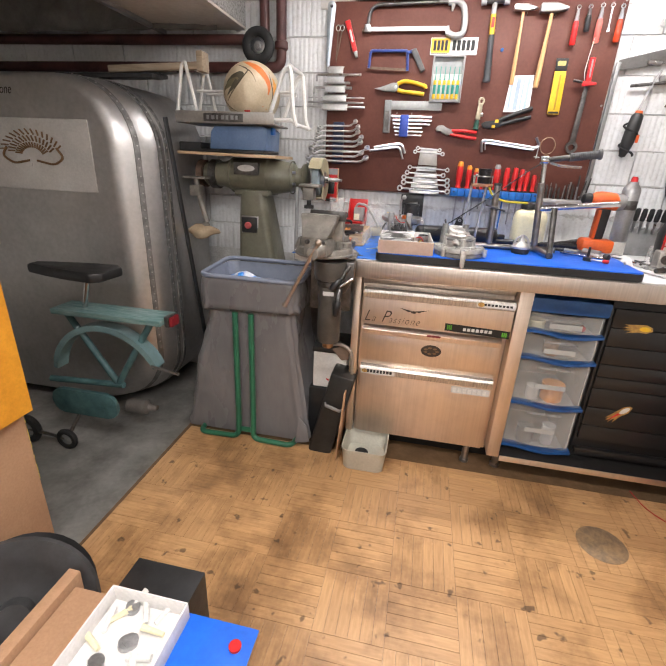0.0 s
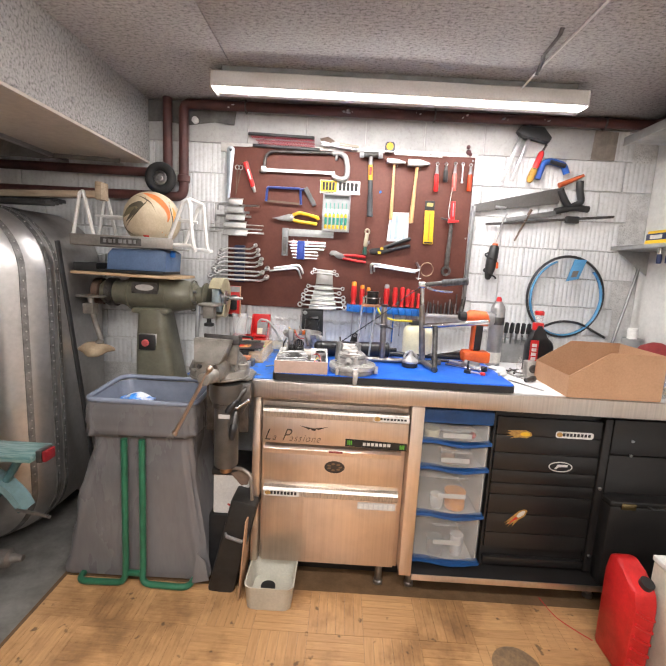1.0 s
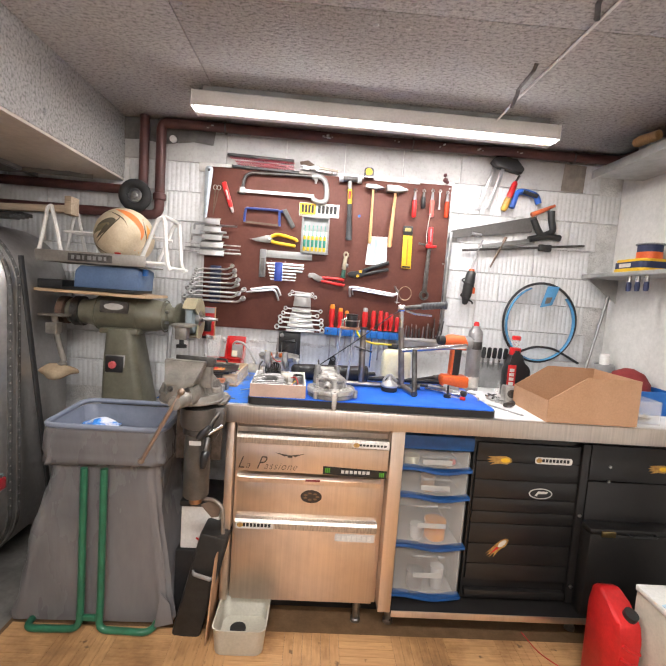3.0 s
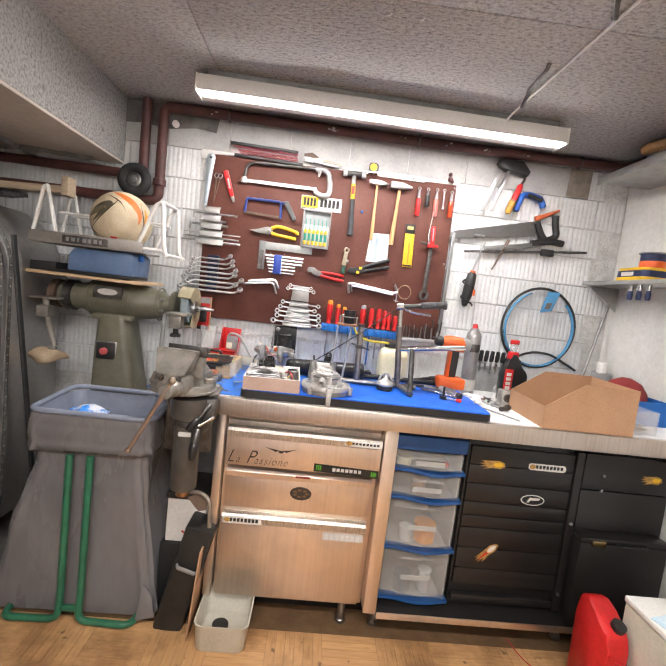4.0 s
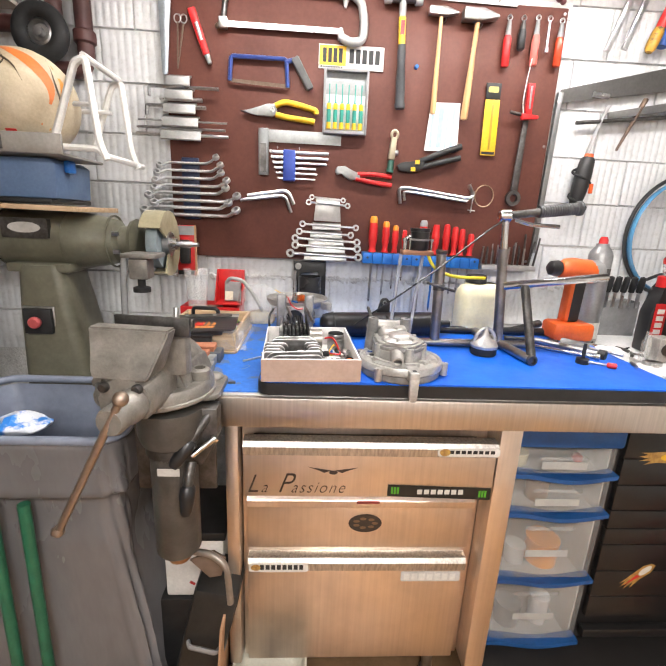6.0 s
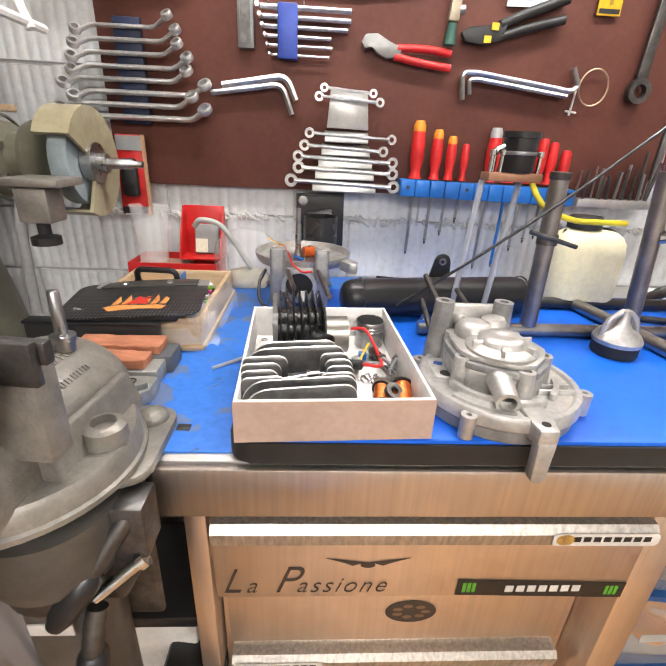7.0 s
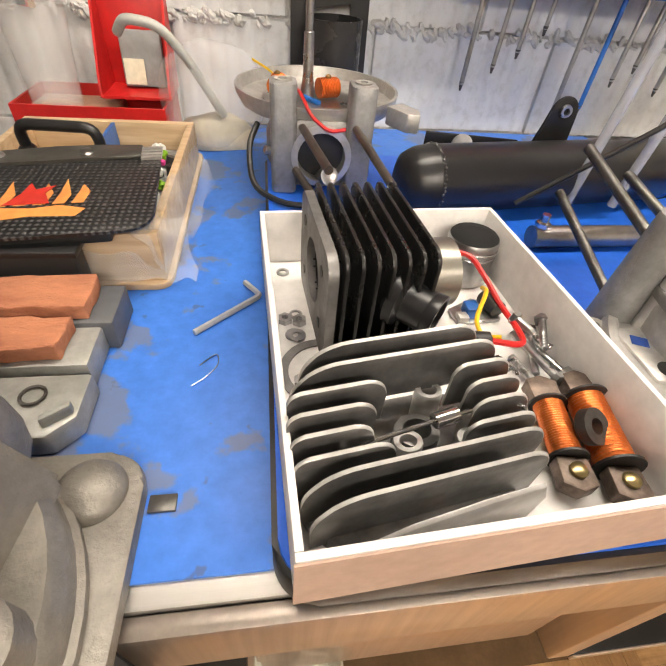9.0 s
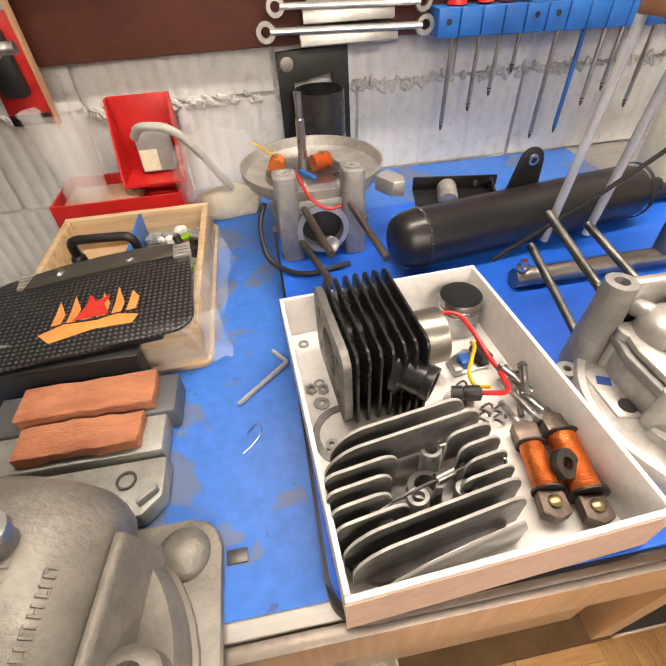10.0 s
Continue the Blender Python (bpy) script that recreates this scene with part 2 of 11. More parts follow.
CREAM = surf("cream_translucent_plastic", (0.80, 0.75, 0.52), (0.72, 0.66, 0.43), rough=0.4, scale=6)
FROST = surf("frosted_plastic", (0.62, 0.61, 0.58), (0.52, 0.51, 0.49), rough=0.28, scale=6, fine=60, bump=0.05, alpha=0.20)
CLEAR = surf("clear_film", (0.85, 0.85, 0.84), (0.75, 0.75, 0.74), rough=0.18, scale=14, fine=50, bump=0.6, depth=0.003, alpha=0.20)
COPPER = surf("copper_winding", (0.80, 0.23, 0.06), (0.55, 0.13, 0.03), rough=0.3, metal=0.7, scale=60, fine=500, bump=0.6, depth=0.0008)
PLY = wood_material("plywood", (0.54, 0.39, 0.24), (0.40, 0.27, 0.15), vary=0.1, rough=0.55)
HANDLE_WOOD = wood_material("ash_handle", (0.62, 0.38, 0.17), (0.45, 0.25, 0.10), along=(12, 12, 1), vary=0.15, rough=0.45)
STONE = surf("red_sharpening_stone", (0.60, 0.25, 0.135), (0.34, 0.125, 0.07), rough=0.95, scale=26, fine=320, bump=0.9, depth=0.002, stretch=(0.5, 1.5, 1))
TEAL = surf("teal_frame_paint", (0.085, 0.17, 0.175), (0.03, 0.075, 0.08), rough=0.38)
LEATHER = surf("ball_cover", (0.62, 0.53, 0.38), (0.50, 0.41, 0.28), rough=0.5, scale=12, fine=160, bump=0.2)
BLUE_BOX = surf("greyblue_box", (0.12, 0.19, 0.33), (0.09, 0.15, 0.27), rough=0.5)
CARBON = carbon_material()
TUBE_GLOW = glow("lamp_diffuser", (1.0, 0.95, 0.91), LAMP)
ROOM_GLOW = glow("room_lamp_diffuser", (1.0, 0.95, 0.91), ROOM_LAMP)
LAMP_BODY = surf("lamp_housing", (0.68, 0.66, 0.63), (0.60, 0.58, 0.55), rough=0.5, scale=3)

# ---- mesh helpers ----
W = {}


def bm_new():
    return bmesh.new()


def thing(name, label, category, at=(0, 0, 0), rz=0.0, group="", kind=""):
    """An empty at a thing's base; its parts are built in world coordinates, or in its own with own=True."""
    ob = new(name)
    m = pose(*at, 0, 0, rz)
    ob.matrix_basis = m
    ob.empty_display_size = 0.05
    W[ob] = m
    return tagged(ob, label, category, group, kind)


def to_mesh(name, bm, mat, angle=40.0):
    bmesh.ops.recalc_face_normals(bm, faces=bm.faces)
    me = bpy.data.meshes.new(name)
    bm.to_mesh(me)
    bm.free()
    for p in me.polygons:
        p.use_smooth = True
    me.set_sharp_from_angle(angle=radians(angle))
    for m in (mat if isinstance(mat, (list, tuple)) else (mat,)):
        me.materials.append(m)
    return me


def part(name, bm, mat, parent, label="", own=False, angle=40.0, kind=""):
    if not own:
        bm.transform(W[parent].inverted())
    ob = new(name, to_mesh(name, bm, mat, angle))
    ob.parent = parent
    W[ob] = W[parent]
    if label:
        ob["label"] = label
    if kind:
        ob["kind"] = kind
    return ob


def solid(name, bm, mat, label, category="", group="", kind="", angle=40.0):
    """A thing that is one mesh, its origin at the middle of its base."""
    xs = [v.co for v in bm.verts]
    lo = [min(c[i] for c in xs) for i in range(3)]
    hi = [max(c[i] for c in xs) for i in range(3)]
    m = Matrix.Translation(((lo[0] + hi[0]) / 2, (lo[1] + hi[1]) / 2, lo[2]))
    bm.transform(m.inverted())
    ob = new(name, to_mesh(name, bm, mat, angle))
    ob.matrix_basis = m
    W[ob] = m
    return tagged(ob, label, category, group, kind)


def box(bm, x0, x1, y0, y1, z0, z1, bevel=0.0, m=None):
    r = bmesh.ops.create_cube(bm, size=1.0, matrix=Matrix.LocRotScale(((x0 + x1) / 2, (y0 + y1) / 2, (z0 + z1) / 2), None, (abs(x1 - x0), abs(y1 - y0), abs(z1 - z0))))
    vs = r["verts"]
    if bevel:
        es = list({e for v in vs for e in v.link_edges})
        out = bmesh.ops.bevel(bm, geom=es, offset=bevel, segments=2, affect="EDGES", profile=0.5)
        vs = list({v for f in out["faces"] for v in f.verts} | {v for v in vs if v.is_valid})
    if m is not None:
        bmesh.ops.transform(bm, matrix=m, verts=vs)
    return bm


def ring_frame(d):
    d = Vector(d).normalized()
    u = d.cross(Vector((0, 0, 1)) if abs(d.z) < 0.9 else Vector((1, 0, 0))).normalized()
    return u, d.cross(u)


def cyl(bm, a, b, r0, r1=None, seg=16, caps=True):
    a, b = Vector(a), Vector(b)
    r1 = r0 if r1 is None else r1
    u, v = ring_frame(b - a)
    rings = []
    for p, r in ((a, r0), (b, r1)):
        rings.append([bm.verts.new(p + (u * math.cos(2 * math.pi * i / seg) + v * math.sin(2 * math.pi * i / seg)) * r) for i in range(seg)])
    for i in range(seg):
        j = (i + 1) % seg
        bm.faces.new((rings[0][i], rings[0][j], rings[1][j], rings[1][i]))
    if caps:
        bm.faces.new(rings[0][::-1])
        bm.faces.new(rings[1])
    return bm


def lathe(bm, a, d, prof, seg=24, close=True):
    """Turns a profile of (radius, distance along d) round the axis from a."""
    a, d = Vector(a), Vector(d).normalized()
    u, v = ring_frame(d)
    rings = []
    for r, h in prof:
        if r < 1e-5:
            rings.append([bm.verts.new(a + d * h)])
        else:
            rings.append([bm.verts.new(a + d * h + (u * math.cos(2 * math.pi * i / seg) + v * math.sin(2 * math.pi * i / seg)) * r) for i in range(seg)])
    for p, q in zip(rings, rings[1:]):
        for i in range(seg):
            j = (i + 1) % seg
            f = [p[i % len(p)], p[j % len(p)], q[j % len(q)], q[i % len(q)]]
            f = [w for k, w in enumerate(f) if w not in f[:k]]
            if len(f) > 2:
                bm.faces.new(f)
    if close:
        for rg, flip in ((rings[0], True), (rings[-1], False)):
            if len(rg) > 2:
                bm.faces.new(rg[::-1] if flip else rg)
    return bm


def round_path(pts, r, n=5):
    """A polyline with its corners rounded."""
    pts = [Vector(p) for p in pts]
    if r <= 0 or len(pts) < 3:
        return pts
    out = [pts[0]]
    for a, b, c in zip(pts, pts[1:], pts[2:]):
        d0, d1 = (a - b), (c - b)
        k = min(r, d0.length * 0.45, d1.length * 0.45)
        p, q = b + d0.normalized() * k, b + d1.normalized() * k
        for i in range(n + 1):
            t = i / n
            out.append(p.lerp(b, t).lerp(b.lerp(q, t), t))
    out.append(pts[-1])
    return out


def tube(bm, pts, r, corner=0.0, seg=10, closed=False, flat=1.0):
    pts = round_path(pts, corner)
    n = len(pts)
    rings, u = [], None
    for i, p in enumerate(pts):
        d = (pts[(i + 1) % n] - pts[i - 1]) if (closed or 0 < i < n - 1) else (pts[1] - pts[0] if i == 0 else pts[-1] - pts[-2])
        d = d.normalized()
        if u is None:
            u = ring_frame(d)[0]
        u = (u - d * u.dot(d)).normalized()
        v = d.cross(u)
        rr = r[i] if isinstance(r, (list, tuple)) else r
        rings.append([bm.verts.new(p + (u * math.cos(2 * math.pi * k / seg) + v * math.sin(2 * math.pi * k / seg) * flat) * rr) for k in range(seg)])
    pairs = list(zip(rings, rings[1:])) + ([(rings[-1], rings[0])] if closed else [])
    for a, b in pairs:
        for k in range(seg):
            j = (k + 1) % seg
            bm.faces.new((a[k], a[j], b[j], b[k]))
    if not closed:
        bm.faces.new(rings[0][::-1])
        bm.faces.new(rings[-1])
    return bm


def plate(bm, pts, a, b, axis="y", bevel=0.0):
    """A flat shape extruded from a to b along an axis; pts are the two other coordinates."""
    def at(p, h):
        return {"x": (h, p[0], p[1]), "y": (p[0], h, p[1]), "z": (p[0], p[1], h)}[axis]
    v0 = [bm.verts.new(at(p, a)) for p in pts]
    v1 = [bm.verts.new(at(p, b)) for p in pts]
    n = len(pts)
    fs = [bm.faces.new(v0[::-1]), bm.faces.new(v1)]
    for i in range(n):
        fs.append(bm.faces.new((v0[i], v0[(i + 1) % n], v1[(i + 1) % n], v1[i])))
    if bevel:
        bmesh.ops.bevel(bm, geom=list({e for f in fs for e in f.edges}), offset=bevel, segments=2, affect="EDGES", profile=0.5)
    return bm


def placed(bm, m):
    bm.transform(m)
    return bm


def arc(cx, cy, r, a0, a1, n=12, ry=None):
    ry = r if ry is None else ry
    return [(cx + r * math.cos(radians(a0 + (a1 - a0) * i / n)), cy + ry * math.sin(radians(a0 + (a1 - a0) * i / n))) for i in range(n + 1)]


def rrect(x0, x1, y0, y1, r, n=5):
    return (arc(x1 - r, y1 - r, r, 0, 90, n) + arc(x0 + r, y1 - r, r, 90, 180, n) + arc(x0 + r, y0 + r, r, 180, 270, n) + arc(x1 - r, y0 + r, r, 270, 360, n))


def ball(bm, c, r, seg=16, flat=1.0):
    bmesh.ops.create_uvsphere(bm, u_segments=seg, v_segments=max(6, seg // 2), radius=r, matrix=Matrix.LocRotScale(c, None, (1, 1, flat)))
    return bm


def open_box(bm, x0, x1, y0, y1, z0, z1, t):
    """A tray: bottom and four walls of thickness t."""
    o = [bm.verts.new(p) for p in ((x0, y0, z0), (x1, y0, z0), (x1, y1, z0), (x0, y1, z0), (x0, y0, z1), (x1, y0, z1), (x1, y1, z1), (x0, y1, z1))]
    i = [bm.verts.new(p) for p in ((x0 + t, y0 + t, z0 + t), (x1 - t, y0 + t, z0 + t), (x1 - t, y1 - t, z0 + t), (x0 + t, y1 - t, z0 + t), (x0 + t, y0 + t, z1), (x1 - t, y0 + t, z1), (x1 - t, y1 - t, z1), (x0 + t, y1 - t, z1))]
    bm.faces.new((o[3], o[2], o[1], o[0]))
    bm.faces.new(i[:4])
    for k in range(4):
        j = (k + 1) % 4
        bm.faces.new((o[k], o[j], o[4 + j], o[4 + k]))
        bm.faces.new((i[j], i[k], i[4 + k], i[4 + j]))
        bm.faces.new((o[4 + k], o[4 + j], i[4 + j], i[4 + k]))
    return bm


def text_part(name, words, mat, parent, at, size, face="front", shear=0.0, wide=1.0, label="", depth=0.0004, thin=0.0, space=1.0):
    """Lettering with the built-in font, standing on a surface that faces -y ('front') or +z ('top')."""
    cu = bpy.data.curves.new(name, "FONT")
    cu.body, cu.size, cu.shear, cu.extrude, cu.offset, cu.space_character = words, size, shear, depth, -thin, space
    tmp = bpy.data.objects.new(name, cu)
    scene.collection.objects.link(tmp)
    me = bpy.data.meshes.new_from_object(tmp.evaluated_get(bpy.context.evaluated_depsgraph_get()))
    bpy.data.objects.remove(tmp)
    me.name = name
    m = pose(*at, 90 if face == "front" else 0, 0, 0) @ Matrix.Diagonal((wide, 1, 1, 1))
    me.transform(W[parent].inverted() @ m)
    me.materials.clear()
    me.materials.append(mat)
    ob = new(name, me)
    ob.parent = parent
    W[ob] = W[parent]
    if label:
        ob["label"] = label
    return ob


# ---- room ----
WALL_Y, RIGHT_X, LEFT_X, BACK_Y, CEIL_Z = 0.70, 1.80, -2.70, -3.2, 2.092
bm = box(bm_new(), LEFT_X - 0.1, RIGHT_X + 0.6, BACK_Y, WALL_Y + 0.3, -0.10, -0.004)
slab = solid("floor", bm, SLAB, "bare grey concrete floor slab with dust and stains", "floor", kind="structure")
bm = box(bm_new(), LEFT_X, RIGHT_X + 0.2, WALL_Y + 0.004, WALL_Y + 0.2, 0, CEIL_Z + 0.2)
wall_back = solid("wall_north", bm, MORTAR, "white-painted ribbed concrete block wall behind the bench", "wall", kind="structure")
bm = box(bm_new(), RIGHT_X, RIGHT_X + 0.15, BACK_Y, WALL_Y, 0, CEIL_Z + 0.2)
solid("wall_east", bm, PAINT_WALL, "smooth white-painted side wall", "wall", kind="structure")
bm = box(bm_new(), LEFT_X - 0.15, LEFT_X, BACK_Y, WALL_Y + 0.2, 0, CEIL_Z + 0.2)
solid("wall_west", bm, PAINT_WALL, "white-painted side wall in shade", "wall", kind="structure")
bm = box(bm_new(), LEFT_X - 0.15, RIGHT_X + 0.15, BACK_Y - 0.15, BACK_Y, 0, CEIL_Z + 0.2)
solid("wall_south", bm, PAINT_WALL, "white-painted wall", "wall", kind="structure")
bm = bm_new()
for y1, y0, joints in ((WALL_Y - 0.002, -0.23, (LEFT_X, -0.18, RIGHT_X)), (-0.233, -1.16, (LEFT_X, -1.6, 1.5, RIGHT_X)), (-1.163, -2.09, (LEFT_X, -0.18, RIGHT_X)), (-2.093, BACK_Y, (LEFT_X, -1.2, 0.8, RIGHT_X))):
    for x0, x1 in zip(joints, joints[1:]):
        box(bm, x0 + 0.001, x1 - 0.001, y0, y1, CEIL_Z, CEIL_Z + 0.05, 0.0015)
box(bm, LEFT_X, RIGHT_X, BACK_Y, WALL_Y, CEIL_Z + 0.055, CEIL_Z + 0.1)
solid("ceiling", bm, WOODWOOL, "grey wood-wool ceiling boards with dark pores", "ceiling", kind="structure")
# beam along the room, its underside pale
beam = thing("ceiling_beam", "boxed ceiling beam with wood-wool sides and pale underside", "beam", (-1.0, -1.0, 1.82), kind="structure")
part("beam_side", box(bm_new(), -1.10, -0.690, BACK_Y, WALL_Y - 0.002, 1.801, CEIL_Z - 0.002, 0.003), WOODWOOL, beam)
part("beam_underside", box(bm_new(), -1.098, -0.692, BACK_Y, WALL_Y - 0.003, 1.790, 1.8005), BEAM_PAINT, beam, "smooth pale painted underside")
part("beam_edge", box(bm_new(), -1.125, -1.1005, BACK_Y, WALL_Y - 0.003, 1.775, 1.81), GREY, beam)

# ceiling lamp fittings
def lamp_fitting(cx, cy, length, light, turn=0.0):
    f = thing("ceiling_light", "long white ceiling light fitting, lit", "ceiling light", (cx, cy, CEIL_Z - 0.097), turn, group="ceiling lights")
    h = length / 2
    part("housing", plate(bm_new(), [(-0.050, 0.064), (-0.052, 0.007), (0.054, 0.007), (0.052, 0.064), (0.046, 0.068), (-0.044, 0.068)], -h, h, "x", 0.002), LAMP_BODY, f, own=True)
    part("mounting_rail", box(bm_new(), -h + 0.03, h - 0.03, -0.022, 0.040, 0.0685, 0.0965, 0.002), GREY, f, "grey rail screwed to the ceiling", own=True)
    part("diffuser", plate(bm_new(), [(-0.049, 0.0065), (-0.046, 0.001), (-0.036, -0.001), (-0.012, -0.001), (-0.004, 0.001), (-0.001, 0.0065)], -h + 0.012, h - 0.012, "x"), light, f, "glowing white diffuser", own=True)
    for x in (-h - 0.0035, h + 0.0035):
        part("end_cap", plate(bm_new(), [(-0.051, 0.065), (-0.053, 0.003), (0.055, 0.003), (0.053, 0.065), (0.046, 0.069), (-0.045, 0.069)], x - 0.003, x + 0.003, "x", 0.001), LAMP_BODY, f, own=True)
    return f


lamp_fitting(0.4915, 0.335, 1.476, TUBE_GLOW, 1.3)
lamp_fitting(0.40, -1.30, 1.54, ROOM_GLOW)
# Unseen extra fitting, added to brighten the bench and floor.
lamp_fitting(-0.1, -2.60, 1.54, ROOM_GLOW)

# ---- pipes on the wall ----
pipes = thing("heating_pipe", "oxide-red heating pipes along the wall top and down the corner", "pipe", (-0.5, 0.64, 1.6))
bm = tube(bm_new(), [(-0.43, 0.655, 2.063), (0.6, 0.655, 2.059), (1.745, 0.655, 2.062), (1.745, -1.5, 2.062)], 0.0225, 0.05)
part("ceiling_run", bm, PIPE_RED, pipes)
bm = tube(bm_new(), [(-0.43, 0.655, 2.063), (-0.503, 0.655, 2.063), (-0.503, 0.655, 1.63), (-0.60, 0.655, 1.63), (-2.6, 0.655, 1.63)], 0.023, 0.06)
part("return_pipe", bm, PIPE_RED, pipes)
bm = tube(bm_new(), [(-0.582, 0.655, 2.088), (-0.582, 0.655, 1.74), (-0.64, 0.655, 1.74), (-2.6, 0.655, 1.755)], 0.022, 0.03)
part("feed_pipe", bm, PIPE_RED, pipes)
for x in (-0.2, 0.7, 1.5):
    part("pipe_clip", tube(bm_new(), [(x + 0.0, 0.655 + 0.026 * math.cos(a), 2.060 + 0.026 * math.sin(a)) for a in np.linspace(0, 2 * math.pi, 16)[:-1]], 0.004, seg=6, closed=True), DARK_STEEL, pipes)
part("joint", lathe(bm_new(), (-0.503, 0.655, 1.70), (0, 0, 1), [(0.026, 0), (0.03, 0.004), (0.03, 0.03), (0.026, 0.034)]), PIPE_RED, pipes)
part("valve", lathe(bm_new(), (-0.448, 0.665, 1.992), (0, -1, 0), [(0.008, -0.01), (0.016, 0.0), (0.016, 0.014), (0.0, 0.018)], 12), WHITE, pipes)
bm = bm_new()
for i in range(14):
    x = (-0.28, 0.27, 0.29, 0.61, 0.83, 1.02, 1.21)[i % 7] + 0.02 * (i // 7)
    bmesh.ops.create_icosphere(bm, subdivisions=1, radius=0.004 + 0.003 * (i % 3), matrix=pose(x, 0.655 - 0.020, 2.060 - 0.010 + 0.004 * (i % 4), 10 * i, 0, 25 * i) @ Matrix.Diagonal((1.6, 0.5, 0.8, 1)))
part("plaster_splashes", bm, MORTAR, pipes, "white plaster splashes on the pipe", kind="stuff")
# small wheel that hangs on the pipe
wheel = thing("hanging_wheel", "small black rubber cart wheel with steel rim on the pipe", "wheel", (-0.60, 0.60, 1.63))
part("tyre", tube(bm_new(), [(-0.595 + 0.054 * math.cos(a), 0.60, 1.705 + 0.054 * math.sin(a)) for a in np.linspace(0, 2 * math.pi, 33)[:-1]], 0.022, seg=12, closed=True), RUBBER, wheel)
part("rim", lathe(bm_new(), (-0.595, 0.615, 1.705), (0, -1, 0), [(0.036, 0), (0.036, 0.02), (0.028, 0.024), (0.022, 0.012), (0.012, 0.012), (0.012, 0.03), (0.0, 0.032)], 24), STEEL, wheel)

# ---- workbench ----
bench = thing("workbench", "stainless steel workbench with a folded front edge", "workbench", (0.9, 0.35, 0))
bm = bm_new()
box(bm, -0.01, 1.795, 0.0, 0.012, 0.835, 0.8995, 0.004)
part("front_edge", bm, STEEL_EDGE, bench, "brushed folded steel edge")
part("worktop", plate(bm_new(), [(-0.01, 0.0125), (1.795, 0.0125), (1.795, 0.694), (-0.268, 0.694), (-0.268, 0.10), (-0.20, 0.10), (-0.20, 0.055), (-0.01, 0.055)], 0.86, 0.900, "z", 0.002), STEEL_TOP, bench)
part("side_panel", box(bm_new(), 0.600, 0.650, 0.055, 0.66, 0.10, 0.834, 0.003), STEEL_FRONT, bench)
part("side_panel", box(bm_new(), -0.016, 0.014, 0.085, 0.66, 0.10, 0.834, 0.003), STEEL_FRONT, bench)
part("bottom_shelf", box(bm_new(), 0.652, 1.795, 0.0545, 0.66, 0.088, 0.110, 0.002), BLACK_CAB, bench, "black bottom board")
part("shelf_edge", box(bm_new(), 0.652, 1.795, 0.050, 0.054, 0.086, 0.1115, 0.001), STEEL_FRONT, bench)
part("back_panel", box(bm_new(), 0.0, 1.795, 0.662, 0.690, 0.06, 0.858), BLACK_CAB, bench)
part("plinth", box(bm_new(), 0.02, 1.795, 0.20, 0.225, 0.0, 0.087), BLACK_CAB, bench, "black recessed plinth")
for x in (0.528, 0.660, 1.42):
    bm = bm_new()
    lathe(bm, (x, 0.135, 0), (0, 0, 1), [(0.020, 0), (0.020, 0.012), (0.015, 0.016), (0.015, 0.087)], 16)
    part("foot", bm, STEEL, bench)

# drawer unit
du = thing("drawer_unit", "stainless steel drawer unit with three stickered drawers under the bench", "drawer unit", (0.31, 0.3, 0.1))
part("carcass", box(bm_new(), 0.018, 0.598, 0.115, 0.60, 0.094, 0.834, 0.003), STEEL_FRONT, du)
part("top_rail", box(bm_new(), 0.018, 0.598, 0.098, 0.1145, 0.792, 0.833, 0.002), STEEL_FRONT, du)
for nm, z0, zs0, zs1, yf, x1 in (("a", 0.643, 0.746, 0.785, 0.045, 0.592), ("b", 0.458, 0.575, 0.613, 0.098, 0.580), ("c", 0.100, 0.391, 0.434, 0.098, 0.580)):
    dr = part("drawer", box(bm_new(), 0.030, x1, yf, yf + 0.016, z0, zs1 - 0.004, 0.002), STEEL_FRONT, du, "brushed steel drawer front" + (", slightly pulled out" if nm == "a" else ""))
    bm = bm_new()
    y0 = yf + 0.004
    plate(bm, [(y0, zs0), (y0 - 0.014, zs0 + 0.006), (y0 - 0.018, zs1 - 0.012), (y0 - 0.010, zs1 - 0.002), (y0 + 0.016, zs1), (y0 + 0.016, zs1 - 0.003), (y0 - 0.006, zs1 - 0.006), (y0 - 0.013, zs1 - 0.014), (y0 - 0.010, zs0 + 0.008), (y0 + 0.002, zs0 + 0.003)], 0.032, x1 - 0.002, "x")
    part("grip_strip", bm, STEEL_GRIP if nm != "b" else STEEL_FRONT, dr, "bright folded grip strip")
part("drawer_tray", box(bm_new(), 0.045, 0.57, 0.0615, 0.1145, 0.66, 0.76), DARK_STEEL, du)
INK = surf("dark_sticker_ink", (0.05, 0.035, 0.025), (0.035, 0.025, 0.02), rough=0.5)
STICK_W = surf("white_sticker", (0.75, 0.73, 0.68), rough=0.45)
STICK_Y = surf("amber_sticker", (0.50, 0.30, 0.07), (0.25, 0.13, 0.04), rough=0.45, scale=60)
STICK_B = surf("black_sticker", (0.012, 0.012, 0.012), rough=0.35)
STICK_G = surf("green_sticker", (0.10, 0.40, 0.03), rough=0.45)
STICK_SILVER = surf("silver_sticker", (0.62, 0.60, 0.57), rough=0.4)


def flat(bm, x0, x1, z0, z1, y, t=0.0006):
    return box(bm, x0, x1, y - t, y, z0, z1)


def sticker(name, label, pts, mat, y, t=0.0006):
    bm = plate(bm_new(), pts, y - t, y, "y")
    s = solid(name, bm, mat, label, "sticker", group="stickers on the cabinets")
    return s


